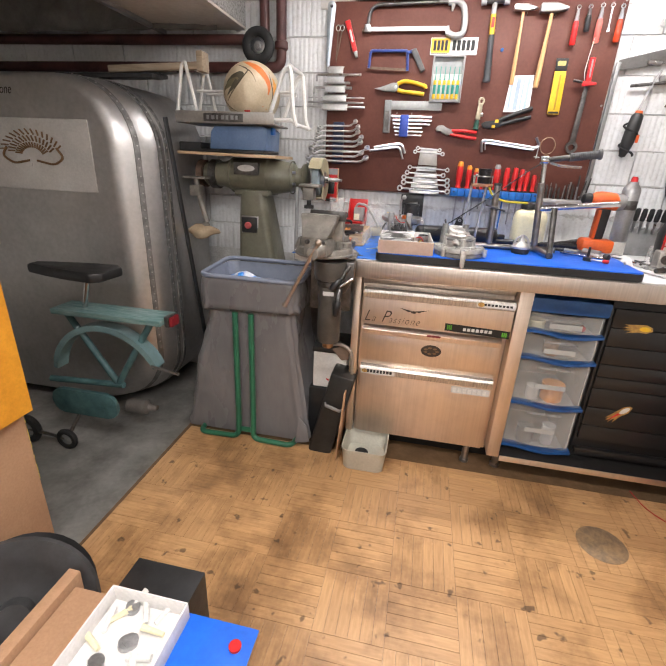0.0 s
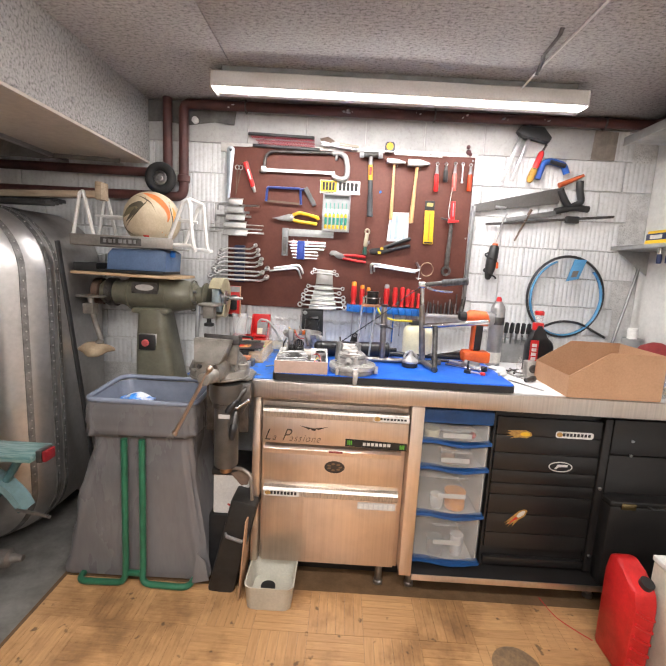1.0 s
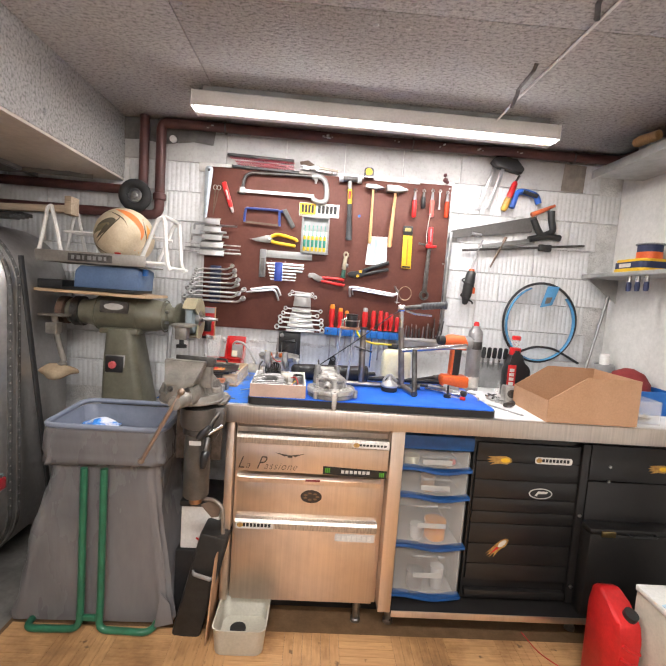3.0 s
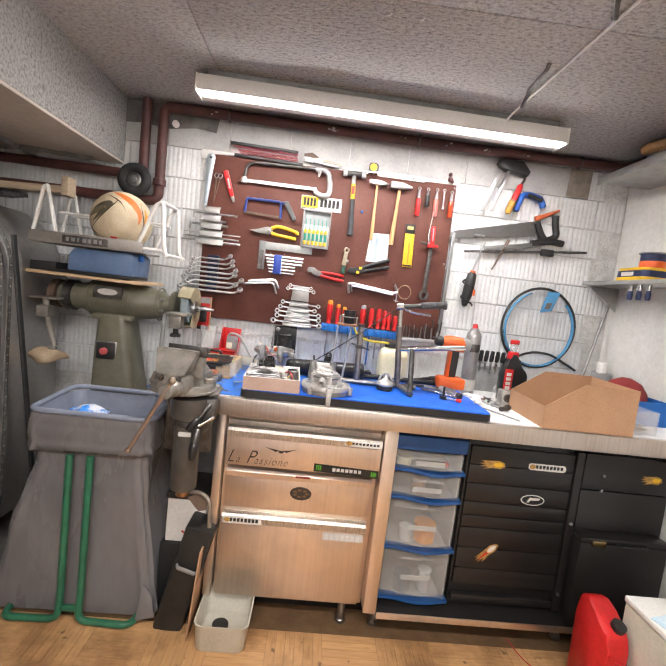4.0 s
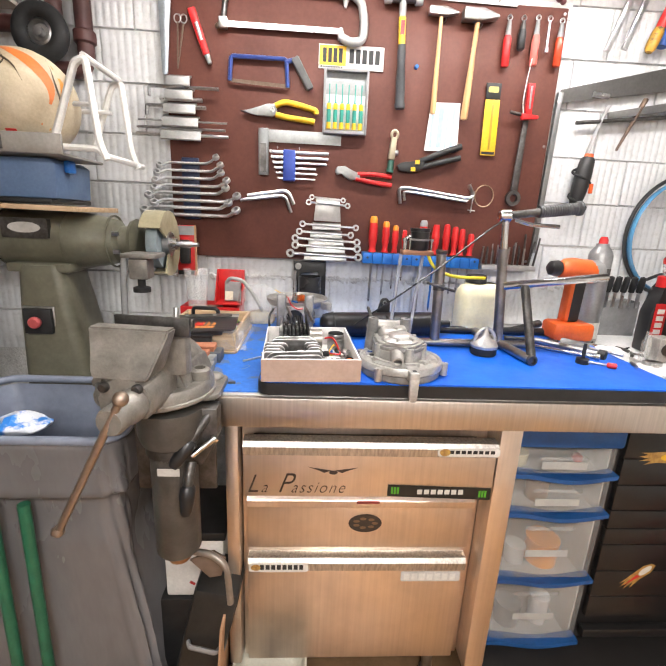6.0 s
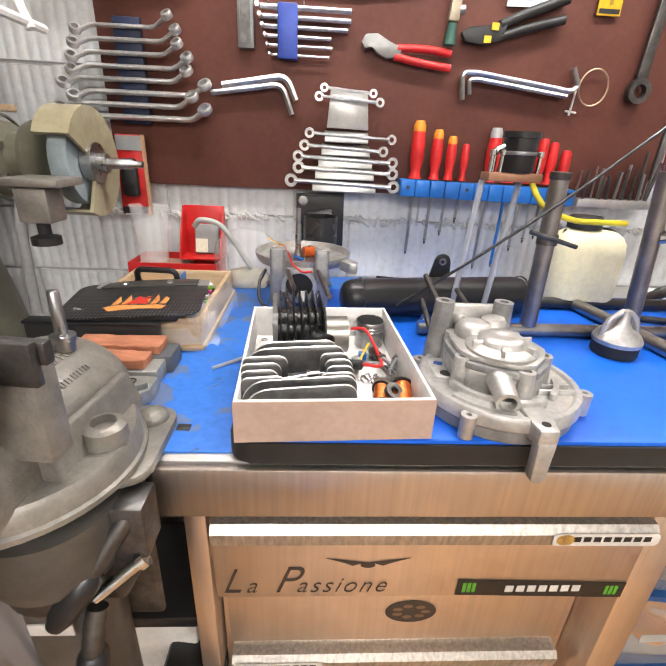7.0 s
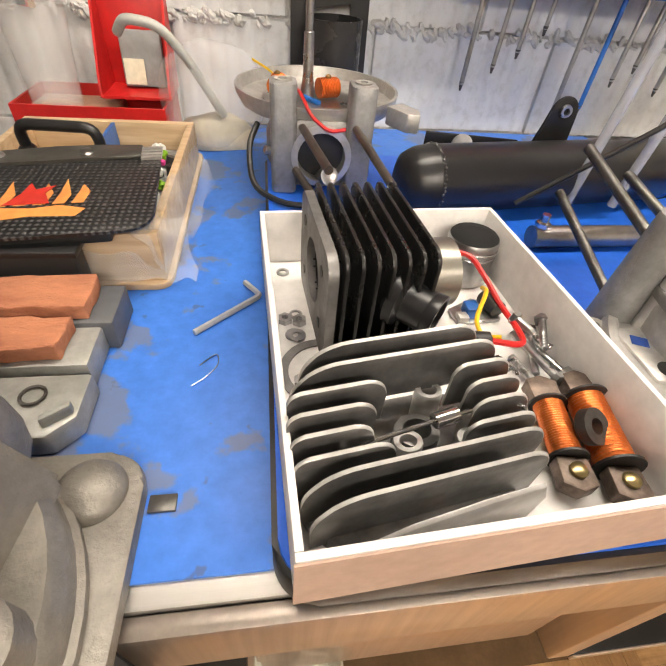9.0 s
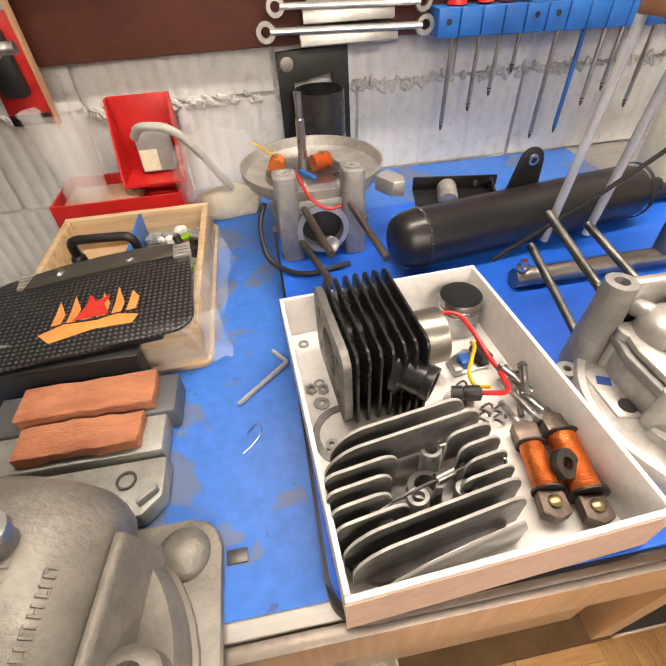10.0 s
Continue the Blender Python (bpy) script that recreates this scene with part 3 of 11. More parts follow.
def bars(parent, mat, x0, x1, z0, z1, n, y, name="lettering_bar", lean=0.0):
    """Plain upright bars that stand for a word."""
    w = (x1 - x0) / n
    bm = bm_new()
    for i in range(n):
        a = x0 + i * w
        plate(bm, [(a, z0), (a + w * 0.72, z0), (a + w * 0.72 + lean, z1), (a + lean, z1)], y - 0.0004, y, "y")
    part(name, bm, mat, parent)


st = thing("lettering_sticker", "dark script sticker on the top steel drawer", "sticker", (0.13, 0.0445, 0.66), group="stickers on the cabinets")
for word, x, size in (("L", 0.036, 0.066), ("a", 0.068, 0.042), ("P", 0.104, 0.072), ("assione", 0.134, 0.042)):
    text_part("lettering", word, INK, st, (x, 0.0445, 0.653), size, shear=0.42, wide=0.82, thin=0.0007, space=1.18)
for s in (-1, 1):
    part("wing", plate(bm_new(), [(0.228 + s * 0.004, 0.710), (0.228 + s * 0.055, 0.718), (0.228 + s * 0.03, 0.709), (0.228 + s * 0.02, 0.704)], 0.0439, 0.0445, "y"), INK, st)
bm = plate(bm_new(), arc(0.228, 0.705, 0.010, 0, 360, 10, 0.005)[:-1], 0.0439, 0.0445, "y")
part("shield", bm, INK, st)
s = sticker("strip_sticker", "black strip sticker with green marks and white bars", [(0.352, 0.646), (0.590, 0.638), (0.590, 0.668), (0.352, 0.676)], STICK_B, 0.0445)
bars(s, STICK_W, 0.42, 0.53, 0.652, 0.664, 7, 0.0438)
bars(s, STICK_G, 0.360, 0.380, 0.652, 0.670, 3, 0.0438)
bars(s, STICK_G, 0.562, 0.582, 0.645, 0.662, 3, 0.0438)
s = sticker("oval_sticker", "dark oval sticker with a brown emblem on the middle drawer", arc(0.316, 0.530, 0.041, 0, 360, 24, 0.026)[:-1], INK, 0.0975)
bm = bm_new()
for i in range(7):
    cx, cz = 0.316 + 0.024 * math.cos(i * 0.9), 0.530 + 0.013 * math.sin(i * 0.9)
    plate(bm, arc(cx, cz, 0.008, 0, 360, 8, 0.004)[:-1], 0.0965, 0.0969, "y")
part("emblem", bm, surf("bronze_emblem", (0.20, 0.12, 0.06), rough=0.4), s)
for x0, x1, z0, z1, yy in ((0.452, 0.590, 0.757, 0.777, 0.0300), (0.036, 0.180, 0.399, 0.425, 0.0830)):
    s = sticker("brand_sticker", "white and amber sticker with a black bar word on steel", rrect(x0, x1, z0, z1, 0.006, 3), STICK_W, yy)
    bm = plate(bm_new(), arc(x0 + 0.016, (z0 + z1) / 2, 0.012, 0, 360, 14, 0.009)[:-1], yy - 0.001, yy - 0.0006, "y")
    part("dot", bm, STICK_Y, s)
    bars(s, STICK_B, x0 + 0.026, x1 - 0.008, z0 + 0.007, z1 - 0.005, 8, yy - 0.0006)
s = sticker("faded_sticker", "faded silver sticker with pale bars on the lower drawer", rrect(0.418, 0.572, 0.355, 0.386, 0.003, 2), STICK_SILVER, 0.0975)
bars(s, STICK_W, 0.426, 0.565, 0.359, 0.379, 7, 0.0969)
s = sticker("small_label", "small dark red label on the grip strip", rrect(0.29, 0.345, 0.596, 0.604, 0.002, 2), surf("dark_red_label", (0.20, 0.02, 0.02)), 0.0830)

# plastic drawer tower
LABEL = surf("pale_label_strip", (0.52, 0.52, 0.49), (0.42, 0.42, 0.40), rough=0.5, alpha=0.8)
TRIM_BLUE = surf("deep_blue_trim", (0.015, 0.085, 0.27), (0.010, 0.06, 0.20), rough=0.36)
tw = thing("plastic_drawer_tower", "frosted plastic drawer tower with blue trim under the bench", "drawer tower", (0.795, 0.3, 0.112))
SHELL = surf("tower_shell", (0.56, 0.54, 0.51), (0.42, 0.41, 0.39), rough=0.45, scale=12)
for p in ((0.660, 0.664, 0.135, 0.46, 0.112, 0.738), (0.926, 0.930, 0.135, 0.46, 0.112, 0.738), (0.6645, 0.9255, 0.452, 0.46, 0.112, 0.738)):
    part("panel", box(bm_new(), *p, 0.001), SHELL, tw, "pale side panel")
for z in (0.112, 0.327, 0.532, 0.640):
    part("drawer_floor", box(bm_new(), 0.6645, 0.9255, 0.136, 0.4515, z + 0.004, z + 0.008), SHELL, tw)
part("top_lid", box(bm_new(), 0.655, 0.936, 0.10, 0.47, 0.738, 0.797, 0.01), TRIM_BLUE, tw, "dark blue lid")
for z0, z1 in ((0.664, 0.735), (0.553, 0.645), (0.350, 0.535), (0.142, 0.330)):
    bm = bm_new()
    n = 14
    top = [(0.664 + 0.262 * i / n, z1 - 0.010 * math.sin(math.pi * i / n) ** 2 * 0.8) for i in range(n + 1)]
    plate(bm, [(0.664, z0), (0.926, z0)] + top[::-1], 0.112, 0.130, "y", 0.002)
    dr = part("drawer", bm, FROST, tw, "frosted see-through drawer front")
    bm = bm_new()
    wave = [(0.655 + 0.280 * i / 20, z0 - 0.004 + 0.0080 * math.sin(2.0 * math.pi * i / 20 + 0.9)) for i in range(21)]
    plate(bm, wave + [(x, z - 0.011) for x, z in wave[::-1]], 0.100, 0.134, "y")
    part("trim", bm, TRIM_BLUE, dr, "wavy blue trim")
    bm = tube(bm_new(), [(0.735, 0.112, z1 - 0.030), (0.745, 0.102, z1 - 0.024), (0.845, 0.102, z1 - 0.024), (0.855, 0.112, z1 - 0.030)], 0.005, 0.006, 8)
    part("handle", bm, FROST, dr)
    zc = z0 + (z1 - z0) * (0.32 if z1 - z0 < 0.15 else 0.42)
    part("paper_label", box(bm_new(), 0.742, 0.856, 0.1105, 0.1117, zc - 0.010, zc + 0.010), LABEL, dr, "blank pale label strip")
def stored(x, z, r, h, mat, nm):
    solid("stored_pot", lathe(bm_new(), (x, 0.19, z), (0, 0, 1), [(r * 0.85, 0), (r, 0.006), (r, h), (r * 1.06, h + 0.004), (r * 1.06, h + 0.012), (0, h + 0.013)], 20), mat, nm + " pot inside the plastic drawer", "pot", group="pots in the drawers")


stored(0.836, 0.3355, 0.042, 0.066, surf("amber_plastic", (0.90, 0.36, 0.04), (0.80, 0.26, 0.02), rough=0.4), "amber")
stored(0.760, 0.3355, 0.026, 0.045, WHITE, "white")
stored(0.715, 0.6485, 0.030, 0.024, CREAM, "cream")
stored(0.790, 0.5405, 0.028, 0.050, CARD, "tan")
stored(0.770, 0.1205, 0.034, 0.060, GREY, "grey")
stored(0.862, 0.1205, 0.026, 0.080, PAPER, "white")
solid("stored_ball", ball(bm_new(), (0.885, 0.19, 0.6625), 0.014), RED, "small red ball inside the plastic drawer", "ball")

# black cabinet with shallow drawers, and a second one with a case before it
bc = thing("black_cabinet", "black lacquered cabinet of shallow drawers with stickers", "cabinet", (1.17, 0.3, 0.112))
part("body", box(bm_new(), 0.948, 1.405, 0.140, 0.62, 0.112, 0.800, 0.003), BLACK_CAB, bc)
z = 0.775
for i, h in enumerate((0.075, 0.075, 0.075, 0.055, 0.05, 0.085, 0.085, 0.07)):
    part("drawer", box(bm_new(), 0.956, 1.370, 0.122, 0.139, z - h + 0.002, z - 0.001, 0.0015), BLACK_CAB, bc)
    z -= h
part("bottom_rail", box(bm_new(), 0.956, 1.370, 0.115, 0.139, 0.138, 0.165, 0.003), BLACK_CAB, bc)
part("stile", box(bm_new(), 1.374, 1.404, 0.115, 0.139, 0.125, 0.79, 0.002), BLACK_CAB, bc)
for z in (0.50, 0.20):
    part("lock", lathe(bm_new(), (1.388, 0.1145, z), (0, -1, 0), [(0.007, 0), (0.007, 0.006), (0.004, 0.008), (0, 0.008)], 12), STEEL, bc)
b2 = thing("black_cabinet", "black lacquered cabinet with two doors beside the shallow drawers", "cabinet", (1.6, 0.3, 0.112))
part("body", box(bm_new(), 1.412, 1.79, 0.150, 0.62, 0.112, 0.800, 0.003), BLACK_CAB, b2)
part("drawer", box(bm_new(), 1.420, 1.78, 0.132, 0.149, 0.64, 0.785, 0.002), BLACK_CAB, b2)
part("door", box(bm_new(), 1.420, 1.78, 0.132, 0.149, 0.13, 0.635, 0.002), BLACK_CAB, b2)
for z in (0.70, 0.64):
    part("lock", lathe(bm_new(), (1.50, 0.1315, z), (0, -1, 0), [(0.006, 0), (0.006, 0.006), (0, 0.008)], 10), STEEL, b2)
tc_ = thing("tool_case", "black hard tool case with brass latch before the cabinet", "case", (1.57, 0.09, 0.112))
part("shell", box(bm_new(), 1.405, 1.76, 0.06, 0.128, 0.1115, 0.455, 0.01), BLACK_CAB, tc_)
part("lid", box(bm_new(), 1.403, 1.762, 0.058, 0.130, 0.456, 0.478, 0.006), BLACK_CAB, tc_)
part("latch", box(bm_new(), 1.445, 1.50, 0.050, 0.0578, 0.448, 0.472, 0.003), surf("brass", (0.55, 0.42, 0.20), rough=0.3, metal=1.0), tc_, "brass latch")
part("handle", tube(bm_new(), [(1.55, 0.058, 0.462), (1.555, 0.04, 0.462), (1.655, 0.04, 0.462), (1.66, 0.058, 0.462)], 0.005, 0.01, 8), BLACK, tc_)
for x0, x1, z0, z1 in ((1.188, 1.338, 0.700, 0.727), ):
    s = sticker("brand_sticker", "white and amber sticker with a black bar word on black", rrect(x0, x1, z0, z1, 0.010, 4), STICK_W, 0.1215)
    part("dot", plate(bm_new(), arc(x0 + 0.016, (z0 + z1) / 2, 0.012, 0, 360, 14, 0.010)[:-1], 0.1205, 0.1209, "y"), STICK_Y, s)
    bars(s, STICK_B, x0 + 0.028, x1 - 0.008, z0 + 0.008, z1 - 0.006, 8, 0.1209)
s = sticker("oval_sticker", "white oval sticker with a dark mark on the black cabinet", arc(1.225, 0.578, 0.048, 0, 360, 24, 0.022)[:-1], STICK_W, 0.1215)
part("field", plate(bm_new(), arc(1.225, 0.578, 0.043, 0, 360, 24, 0.018)[:-1], 0.1205, 0.1209, "y"), STICK_B, s)
part("mark", plate(bm_new(), [(1.20, 0.568), (1.21, 0.568), (1.217, 0.577), (1.25, 0.579), (1.255, 0.588), (1.213, 0.588)], 0.1200, 0.1204, "y"), STICK_W, s)


def flame(x, z, sx, sz, y, tilt=0.0):
    """A small flame-shaped decal: a pale head with trailing tongues."""
    s = thing("flame_sticker", "amber flame sticker on the black cabinet", "sticker", (x, y, z), group="stickers on the cabinets")
    c, sn = math.cos(tilt), math.sin(tilt)
    def at(u, v):
        u, v = u * sx, v * sz
        return (x + u * c - v * sn, z + u * sn + v * c)
    part("tongues", plate(bm_new(), [at(*p) for p in ((-1, 0.1), (-0.55, 0.35), (-0.9, 0.6), (-0.2, 0.7), (0.5, 0.8), (0.9, 0.4), (1.0, -0.2), (0.6, -0.7), (0, -0.6), (-0.7, -0.9), (-0.35, -0.4), (-0.95, -0.4), (-0.45, -0.05))], y - 0.0006, y, "y"), STICK_Y, s)
    part("head", plate(bm_new(), [at(*p) for p in arc(0.45, 0.05, 0.38, 0, 360, 12, 0.42)[:-1]], y - 0.001, y - 0.0006, "y"), STICK_W if tilt else YELLOW, s)
    part("core", plate(bm_new(), [at(*p) for p in ((-0.8, 0.0), (0.0, 0.25), (0.1, -0.25))], y - 0.001, y - 0.0006, "y"), RED if tilt else STICK_Y, s)


flame(1.045, 0.706, 0.052, 0.022, 0.1215)
flame(1.075, 0.345, 0.055, 0.022, 0.1215, 0.75)
flame(1.70, 0.70, 0.045, 0.022, 0.1315)

# ---- mats on the bench ----
bm = box(bm_new(), -0.255, 0.640, 0.024, 0.690, 0.9003, 0.9035, 0.001)
solid("bench_mat", bm, BLUE_MAT, "worn blue rubber mat with grey oily patches on the bench", "mat")
pad = thing("work_pad", "bright blue work pad with thick black edge on the bench", "work pad", (0.51, 0.27, 0.9036))
bm = bm_new()
plate(bm, rrect(0.066, 0.962, 0.005, 0.500, 0.022), 0.9037, 0.9285, "z", 0.003)
part("base", bm, BLACK, pad, "black foam base")
bm = bm_new()
plate(bm, rrect(0.069, 0.959, 0.008, 0.497, 0.020), 0.9287, 0.9325, "z", 0.001)
part("cover", bm, BLUE_PAD, pad)
bm = box(bm_new(), 0.955 + 0.012, 1.79, 0.02, 0.688, 0.9003, 0.9015)
solid("paper_sheet", bm, PAPER, "white paper liner on the steel worktop", "paper")

# ---- tool board ----
BY = 0.676
board = thing("tool_board", "dark brown hardboard tool panel screwed to the wall", "tool board", (0.305, 0.69, 1.11))
part("panel", box(bm_new(), -0.285, 0.918, BY, BY + 0.012, 1.108, 1.886, 0.002), BROWN_BOARD, board)
part("top_batten", box(bm_new(), -0.33, 0.935, BY + 0.0125, 0.6995, 1.862, 1.905, 0.002), PAINT_WALL, board, "pale batten behind the panel")
for x in (-0.278, 0.908):
    for z in (1.13, 1.5, 1.87):
        part("screw", lathe(bm_new(), (x, BY, z), (0, -1, 0), [(0.005, 0), (0.004, 0.002), (0, 0.0025)], 10), STEEL, board)

# ---- bag stand with the grey liner ----
bs = thing("bin_bag_stand", "grey bin liner hung in a green tube stand", "bin bag", (-0.47, 0.17, 0))
bm = bm_new()
N = 72
def loop(z, x0, x1, y0, y1, r, amp, ph, freq=9):
    pts = []
    base = rrect(x0, x1, y0, y1, r, 17)
    for i, (x, y) in enumerate(base):
        a = 2 * math.pi * i / len(base)
        cx, cy = (x0 + x1) / 2, (y0 + y1) / 2
        k = 1 + amp * (math.sin(freq * a + ph) * 0.6 + math.sin(17 * a + 1.7 * ph) * 0.4 + 0.5 * math.sin(5 * a - ph))
        pts.append(bm.verts.new((cx + (x - cx) * k, cy + (y - cy) * k, z + (0.35 * amp * math.sin(7 * a + ph) if 0.63 < z < 0.66 else 0.0))))
    return pts
levels = [(0.012, -0.795, -0.18, 0.055, 0.33, 0.05, 0.050, 0.3), (0.04, -0.800, -0.170, 0.05, 0.34, 0.05, 0.052, 0.4), (0.13, -0.775, -0.19, 0.055, 0.34, 0.05, 0.050, 0.45),
          (0.25, -0.750, -0.200, 0.06, 0.34, 0.06, 0.046, 0.5), (0.38, -0.72, -0.215, 0.06, 0.34, 0.06, 0.040, 0.55),
          (0.50, -0.690, -0.232, 0.058, 0.335, 0.06, 0.030, 0.6), (0.58, -0.665, -0.242, 0.056, 0.33, 0.06, 0.022, 0.7), (0.625, -0.660, -0.242, 0.052, 0.335, 0.05, 0.016, 0.9),
          (0.640, -0.678, -0.223, 0.032, 0.358, 0.05, 0.016, 1.5), (0.70, -0.672, -0.229, 0.035, 0.354, 0.05, 0.010, 1.7), (0.755, -0.668, -0.229, 0.035, 0.354, 0.05, 0.005, 2.0), (0.770, -0.664, -0.233, 0.04, 0.35, 0.048, 0.003, 2.0)]
fine = []
for p, q in zip(levels, levels[1:]):
    n = 5 if p[0] < 0.6 and q[0] - p[0] > 0.05 else 3
    fine += [tuple(a + (b - a) * k / n for a, b in zip(p, q)) for k in range(n)]
rings = [loop(*lv) for lv in fine + [levels[-1]]]
for v in bm.verts:
    out = Vector((v.co.x + 0.45, (v.co.y - 0.19) * 1.3, 0)).normalized()
    x, y, z = v.co
    if z < 0.626:
        k = 0.026 * noise.noise(Vector((x * 9, y * 9, z * 1.3))) + 0.015 * noise.noise(Vector((x * 22, y * 22, z * 3.5 + x * 4))) + 0.004 * noise.noise(Vector((x * 30, y * 30, z * 22)))
        k *= min(1.0, (0.66 - z) * 6)
        v.co += out * (min(k * 1.3, 0.018) - 0.006 if y < 0.10 else k * 1.2)
    elif z < 0.765:
        k = 0.010 * noise.noise(Vector((x * 14, y * 14, z * 26))) + 0.006 * noise.noise(Vector((x * 34, y * 34, z * 40 + x * 20)))
        v.co += out * k * min(1.0, (0.775 - z) * 14)
        if z < 0.66:
            v.co.z += 0.05 * (x + 0.45) + 0.012 * noise.noise(Vector((x * 9, y * 9, 3)))
for p, q in zip(rings, rings[1:]):
    for i in range(len(p)):
        bm.faces.new((p[i], p[(i + 1) % len(p)], q[(i + 1) % len(q)], q[i]))
bm.faces.new(rings[0][::-1])
part("liner", bm, BAG, bs, "dull grey plastic liner, folded over", angle=75)
bm = bm_new()
rings = [loop(*lv) for lv in ((0.774, -0.660, -0.237, 0.044, 0.346, 0.046, 0.003, 2.0), (0.72, -0.650, -0.247, 0.056, 0.334, 0.05, 0.006, 2.2), (0.62, -0.640, -0.262, 0.075, 0.315, 0.05, 0.006, 2.4), (0.42, -0.64, -0.27, 0.095, 0.30, 0.06, 0.006, 2.7))]
for p, q in zip(rings, rings[1:]):
    for i in range(len(p)):
        bm.faces.new((p[i], p[(i + 1) % len(p)], q[(i + 1) % len(q)], q[i]))
bm.faces.new(rings[-1])
part("inside", bm, BAG_IN, bs, "blue-grey inside of the liner", angle=75)
bm = tube(bm_new(), [(x, y, 0.775 + (0.012 if y > 0.2 else 0.0)) for x, y in rrect(-0.664, -0.233, 0.040, 0.350, 0.05, 6)], 0.010, seg=10, closed=True)
part("rim", bm, BAG_IN, bs, "rounded rim under the liner")
for s, x in ((-1, -0.508), (1, -0.437)):
    bm = tube(bm_new(), [(x, 0.036, 0.625), (x, 0.028, 0.10), (x, 0.016, 0.018), (x + s * 0.19, 0.010, 0.018), (x + s * 0.20, 0.12, 0.014)], 0.0125, 0.035, 12)
    part("stand_tube", bm, GREEN_TUBE, bs, "bent green steel tube")
part("stand_bridge", box(bm_new(), -0.500, -0.445, 0.018, 0.032, 0.045, 0.068, 0.004), GREEN_TUBE, bs)
bm = plate(bm_new(), [(-0.24, 0.02), (-0.17, 0.04), (-0.185, 0.12), (-0.22, 0.16)], 0.03, 0.036, "y", 0.001)
part("torn_corner", bm, BAG, bs)
bm = bm_new()
ico = bmesh.ops.create_icosphere(bm, subdivisions=3, radius=0.06, matrix=pose(-0.52, 0.18, 0.735) @ Matrix.Diagonal((1.1, 0.8, 0.45, 1)))
for v in bm.verts:
    v.co += 0.018 * noise.noise_vector(v.co * 22)
solid("crumpled_wrapper", bm, surf("wrapper", (0.75, 0.78, 0.85), (0.04, 0.25, 0.75), rough=0.35, scale=16, lo=0.44, hi=0.5), "crumpled white and blue wrapper in the bin liner", "wrapper", angle=25)

# ---- bench grinder on pedestal ----
GY = 0.50
gr = thing("pedestal_grinder", "olive green pedestal bench grinder with red stop button", "grinder", (-0.565, GY, 0))
bm = bm_new()
rs = []
for z, x0, x1, d in ((0.0, -0.64, -0.38, 0.12), (0.03, -0.64, -0.38, 0.12), (0.05, -0.635, -0.40, 0.10), (0.70, -0.640, -0.440, 0.095), (0.95, -0.636, -0.485, 0.085), (1.09, -0.630, -0.510, 0.075)):
    rs.append([bm.verts.new((x, GY - 0.02 + y, z)) for x, y in rrect(x0, x1, -d, d, 0.03, 4)])
for p, q in zip(rs, rs[1:]):
    for i in range(len(p)):
        bm.faces.new((p[i], p[(i + 1) % len(p)], q[(i + 1) % len(q)], q[i]))
bm.faces.new(rs[-1])
part("pedestal", bm, OLIVE, gr)
mz = 1.155
bm = lathe(bm_new(), (-0.83, GY, mz), (1, 0, 0), [(0.0, 0), (0.045, 0.0), (0.055, 0.01), (0.058, 0.10), (0.066, 0.12), (0.078, 0.15), (0.080, 0.33), (0.076, 0.36), (0.070, 0.40), (0.060, 0.445), (0.045, 0.455), (0.04, 0.50), (0.0, 0.50)], 36)
part("motor", bm, OLIVE, gr, "olive cylindrical motor housing")
for x, r in ((-0.69, 0.0805), (-0.515, 0.0815), (-0.40, 0.074)):
    part("casing_joint", lathe(bm_new(), (x, GY, mz), (1, 0, 0), [(r - 0.004, 0), (r, 0.001), (r, 0.005), (r - 0.004, 0.006)], 36, close=False), OLIVE, gr)
for a in (25, 155, 205, 335):
    part("tie_bolt", lathe(bm_new(), (-0.374, GY + 0.058 * math.cos(radians(a)), mz + 0.058 * math.sin(radians(a))), (1, 0, 0), [(0, -0.01), (0.006, -0.01), (0.006, 0.006), (0, 0.007)], 8), STEEL, gr)
part("end_clamp", lathe(bm_new(), (-0.80, GY, mz), (1, 0, 0), [(0.055, 0), (0.067, 0.002), (0.067, 0.034), (0.055, 0.036)], 30, close=False), DARK_STEEL, gr, "dark clamp ring on the motor end")
part("cable", tube(bm_new(), [(-0.362, GY - 0.04, mz - 0.04), (-0.352, GY - 0.08, 1.05), (-0.350, GY - 0.10, 0.86), (-0.350, GY - 0.08, 0.3)], 0.009, 0.03, 10), GREY, gr, "grey supply cable")
part("saddle", box(bm_new(), -0.655, -0.490, GY - 0.09, GY + 0.07, 1.070, 1.095, 0.006), OLIVE, gr)
bm = plate(bm_new(), rrect(-0.655, -0.535, mz + 0.006, mz + 0.058, 0.004, 3), GY - 0.086, GY - 0.070, "y")
pl = part("name_plate", bm, DARK_STEEL, gr, "small riveted name plate")
part("plate_oval", plate(bm_new(), arc(-0.595, mz + 0.034, 0.042, 0, 360, 20, 0.014)[:-1], GY - 0.0875, GY - 0.0862, "y"), STICK_SILVER, pl)
bm = box(bm_new(), -0.612, -0.538, GY - 0.118, GY - 0.10, 0.905, 0.975, 0.003)
sw = part("switch_box", bm, BLACK, gr)
part("switch_rim", box(bm_new(), -0.617, -0.533, GY - 0.106, GY - 0.099, 0.900, 0.980, 0.002), STEEL, sw)
part("stop_button", lathe(bm_new(), (-0.575, GY - 0.118, 0.940), (0, -1, 0), [(0.012, 0), (0.016, 0.008), (0.016, 0.016), (0.012, 0.02), (0, 0.021)], 16), surf("faded_red_button", (0.55, 0.10, 0.10)), sw, "faded red push button")
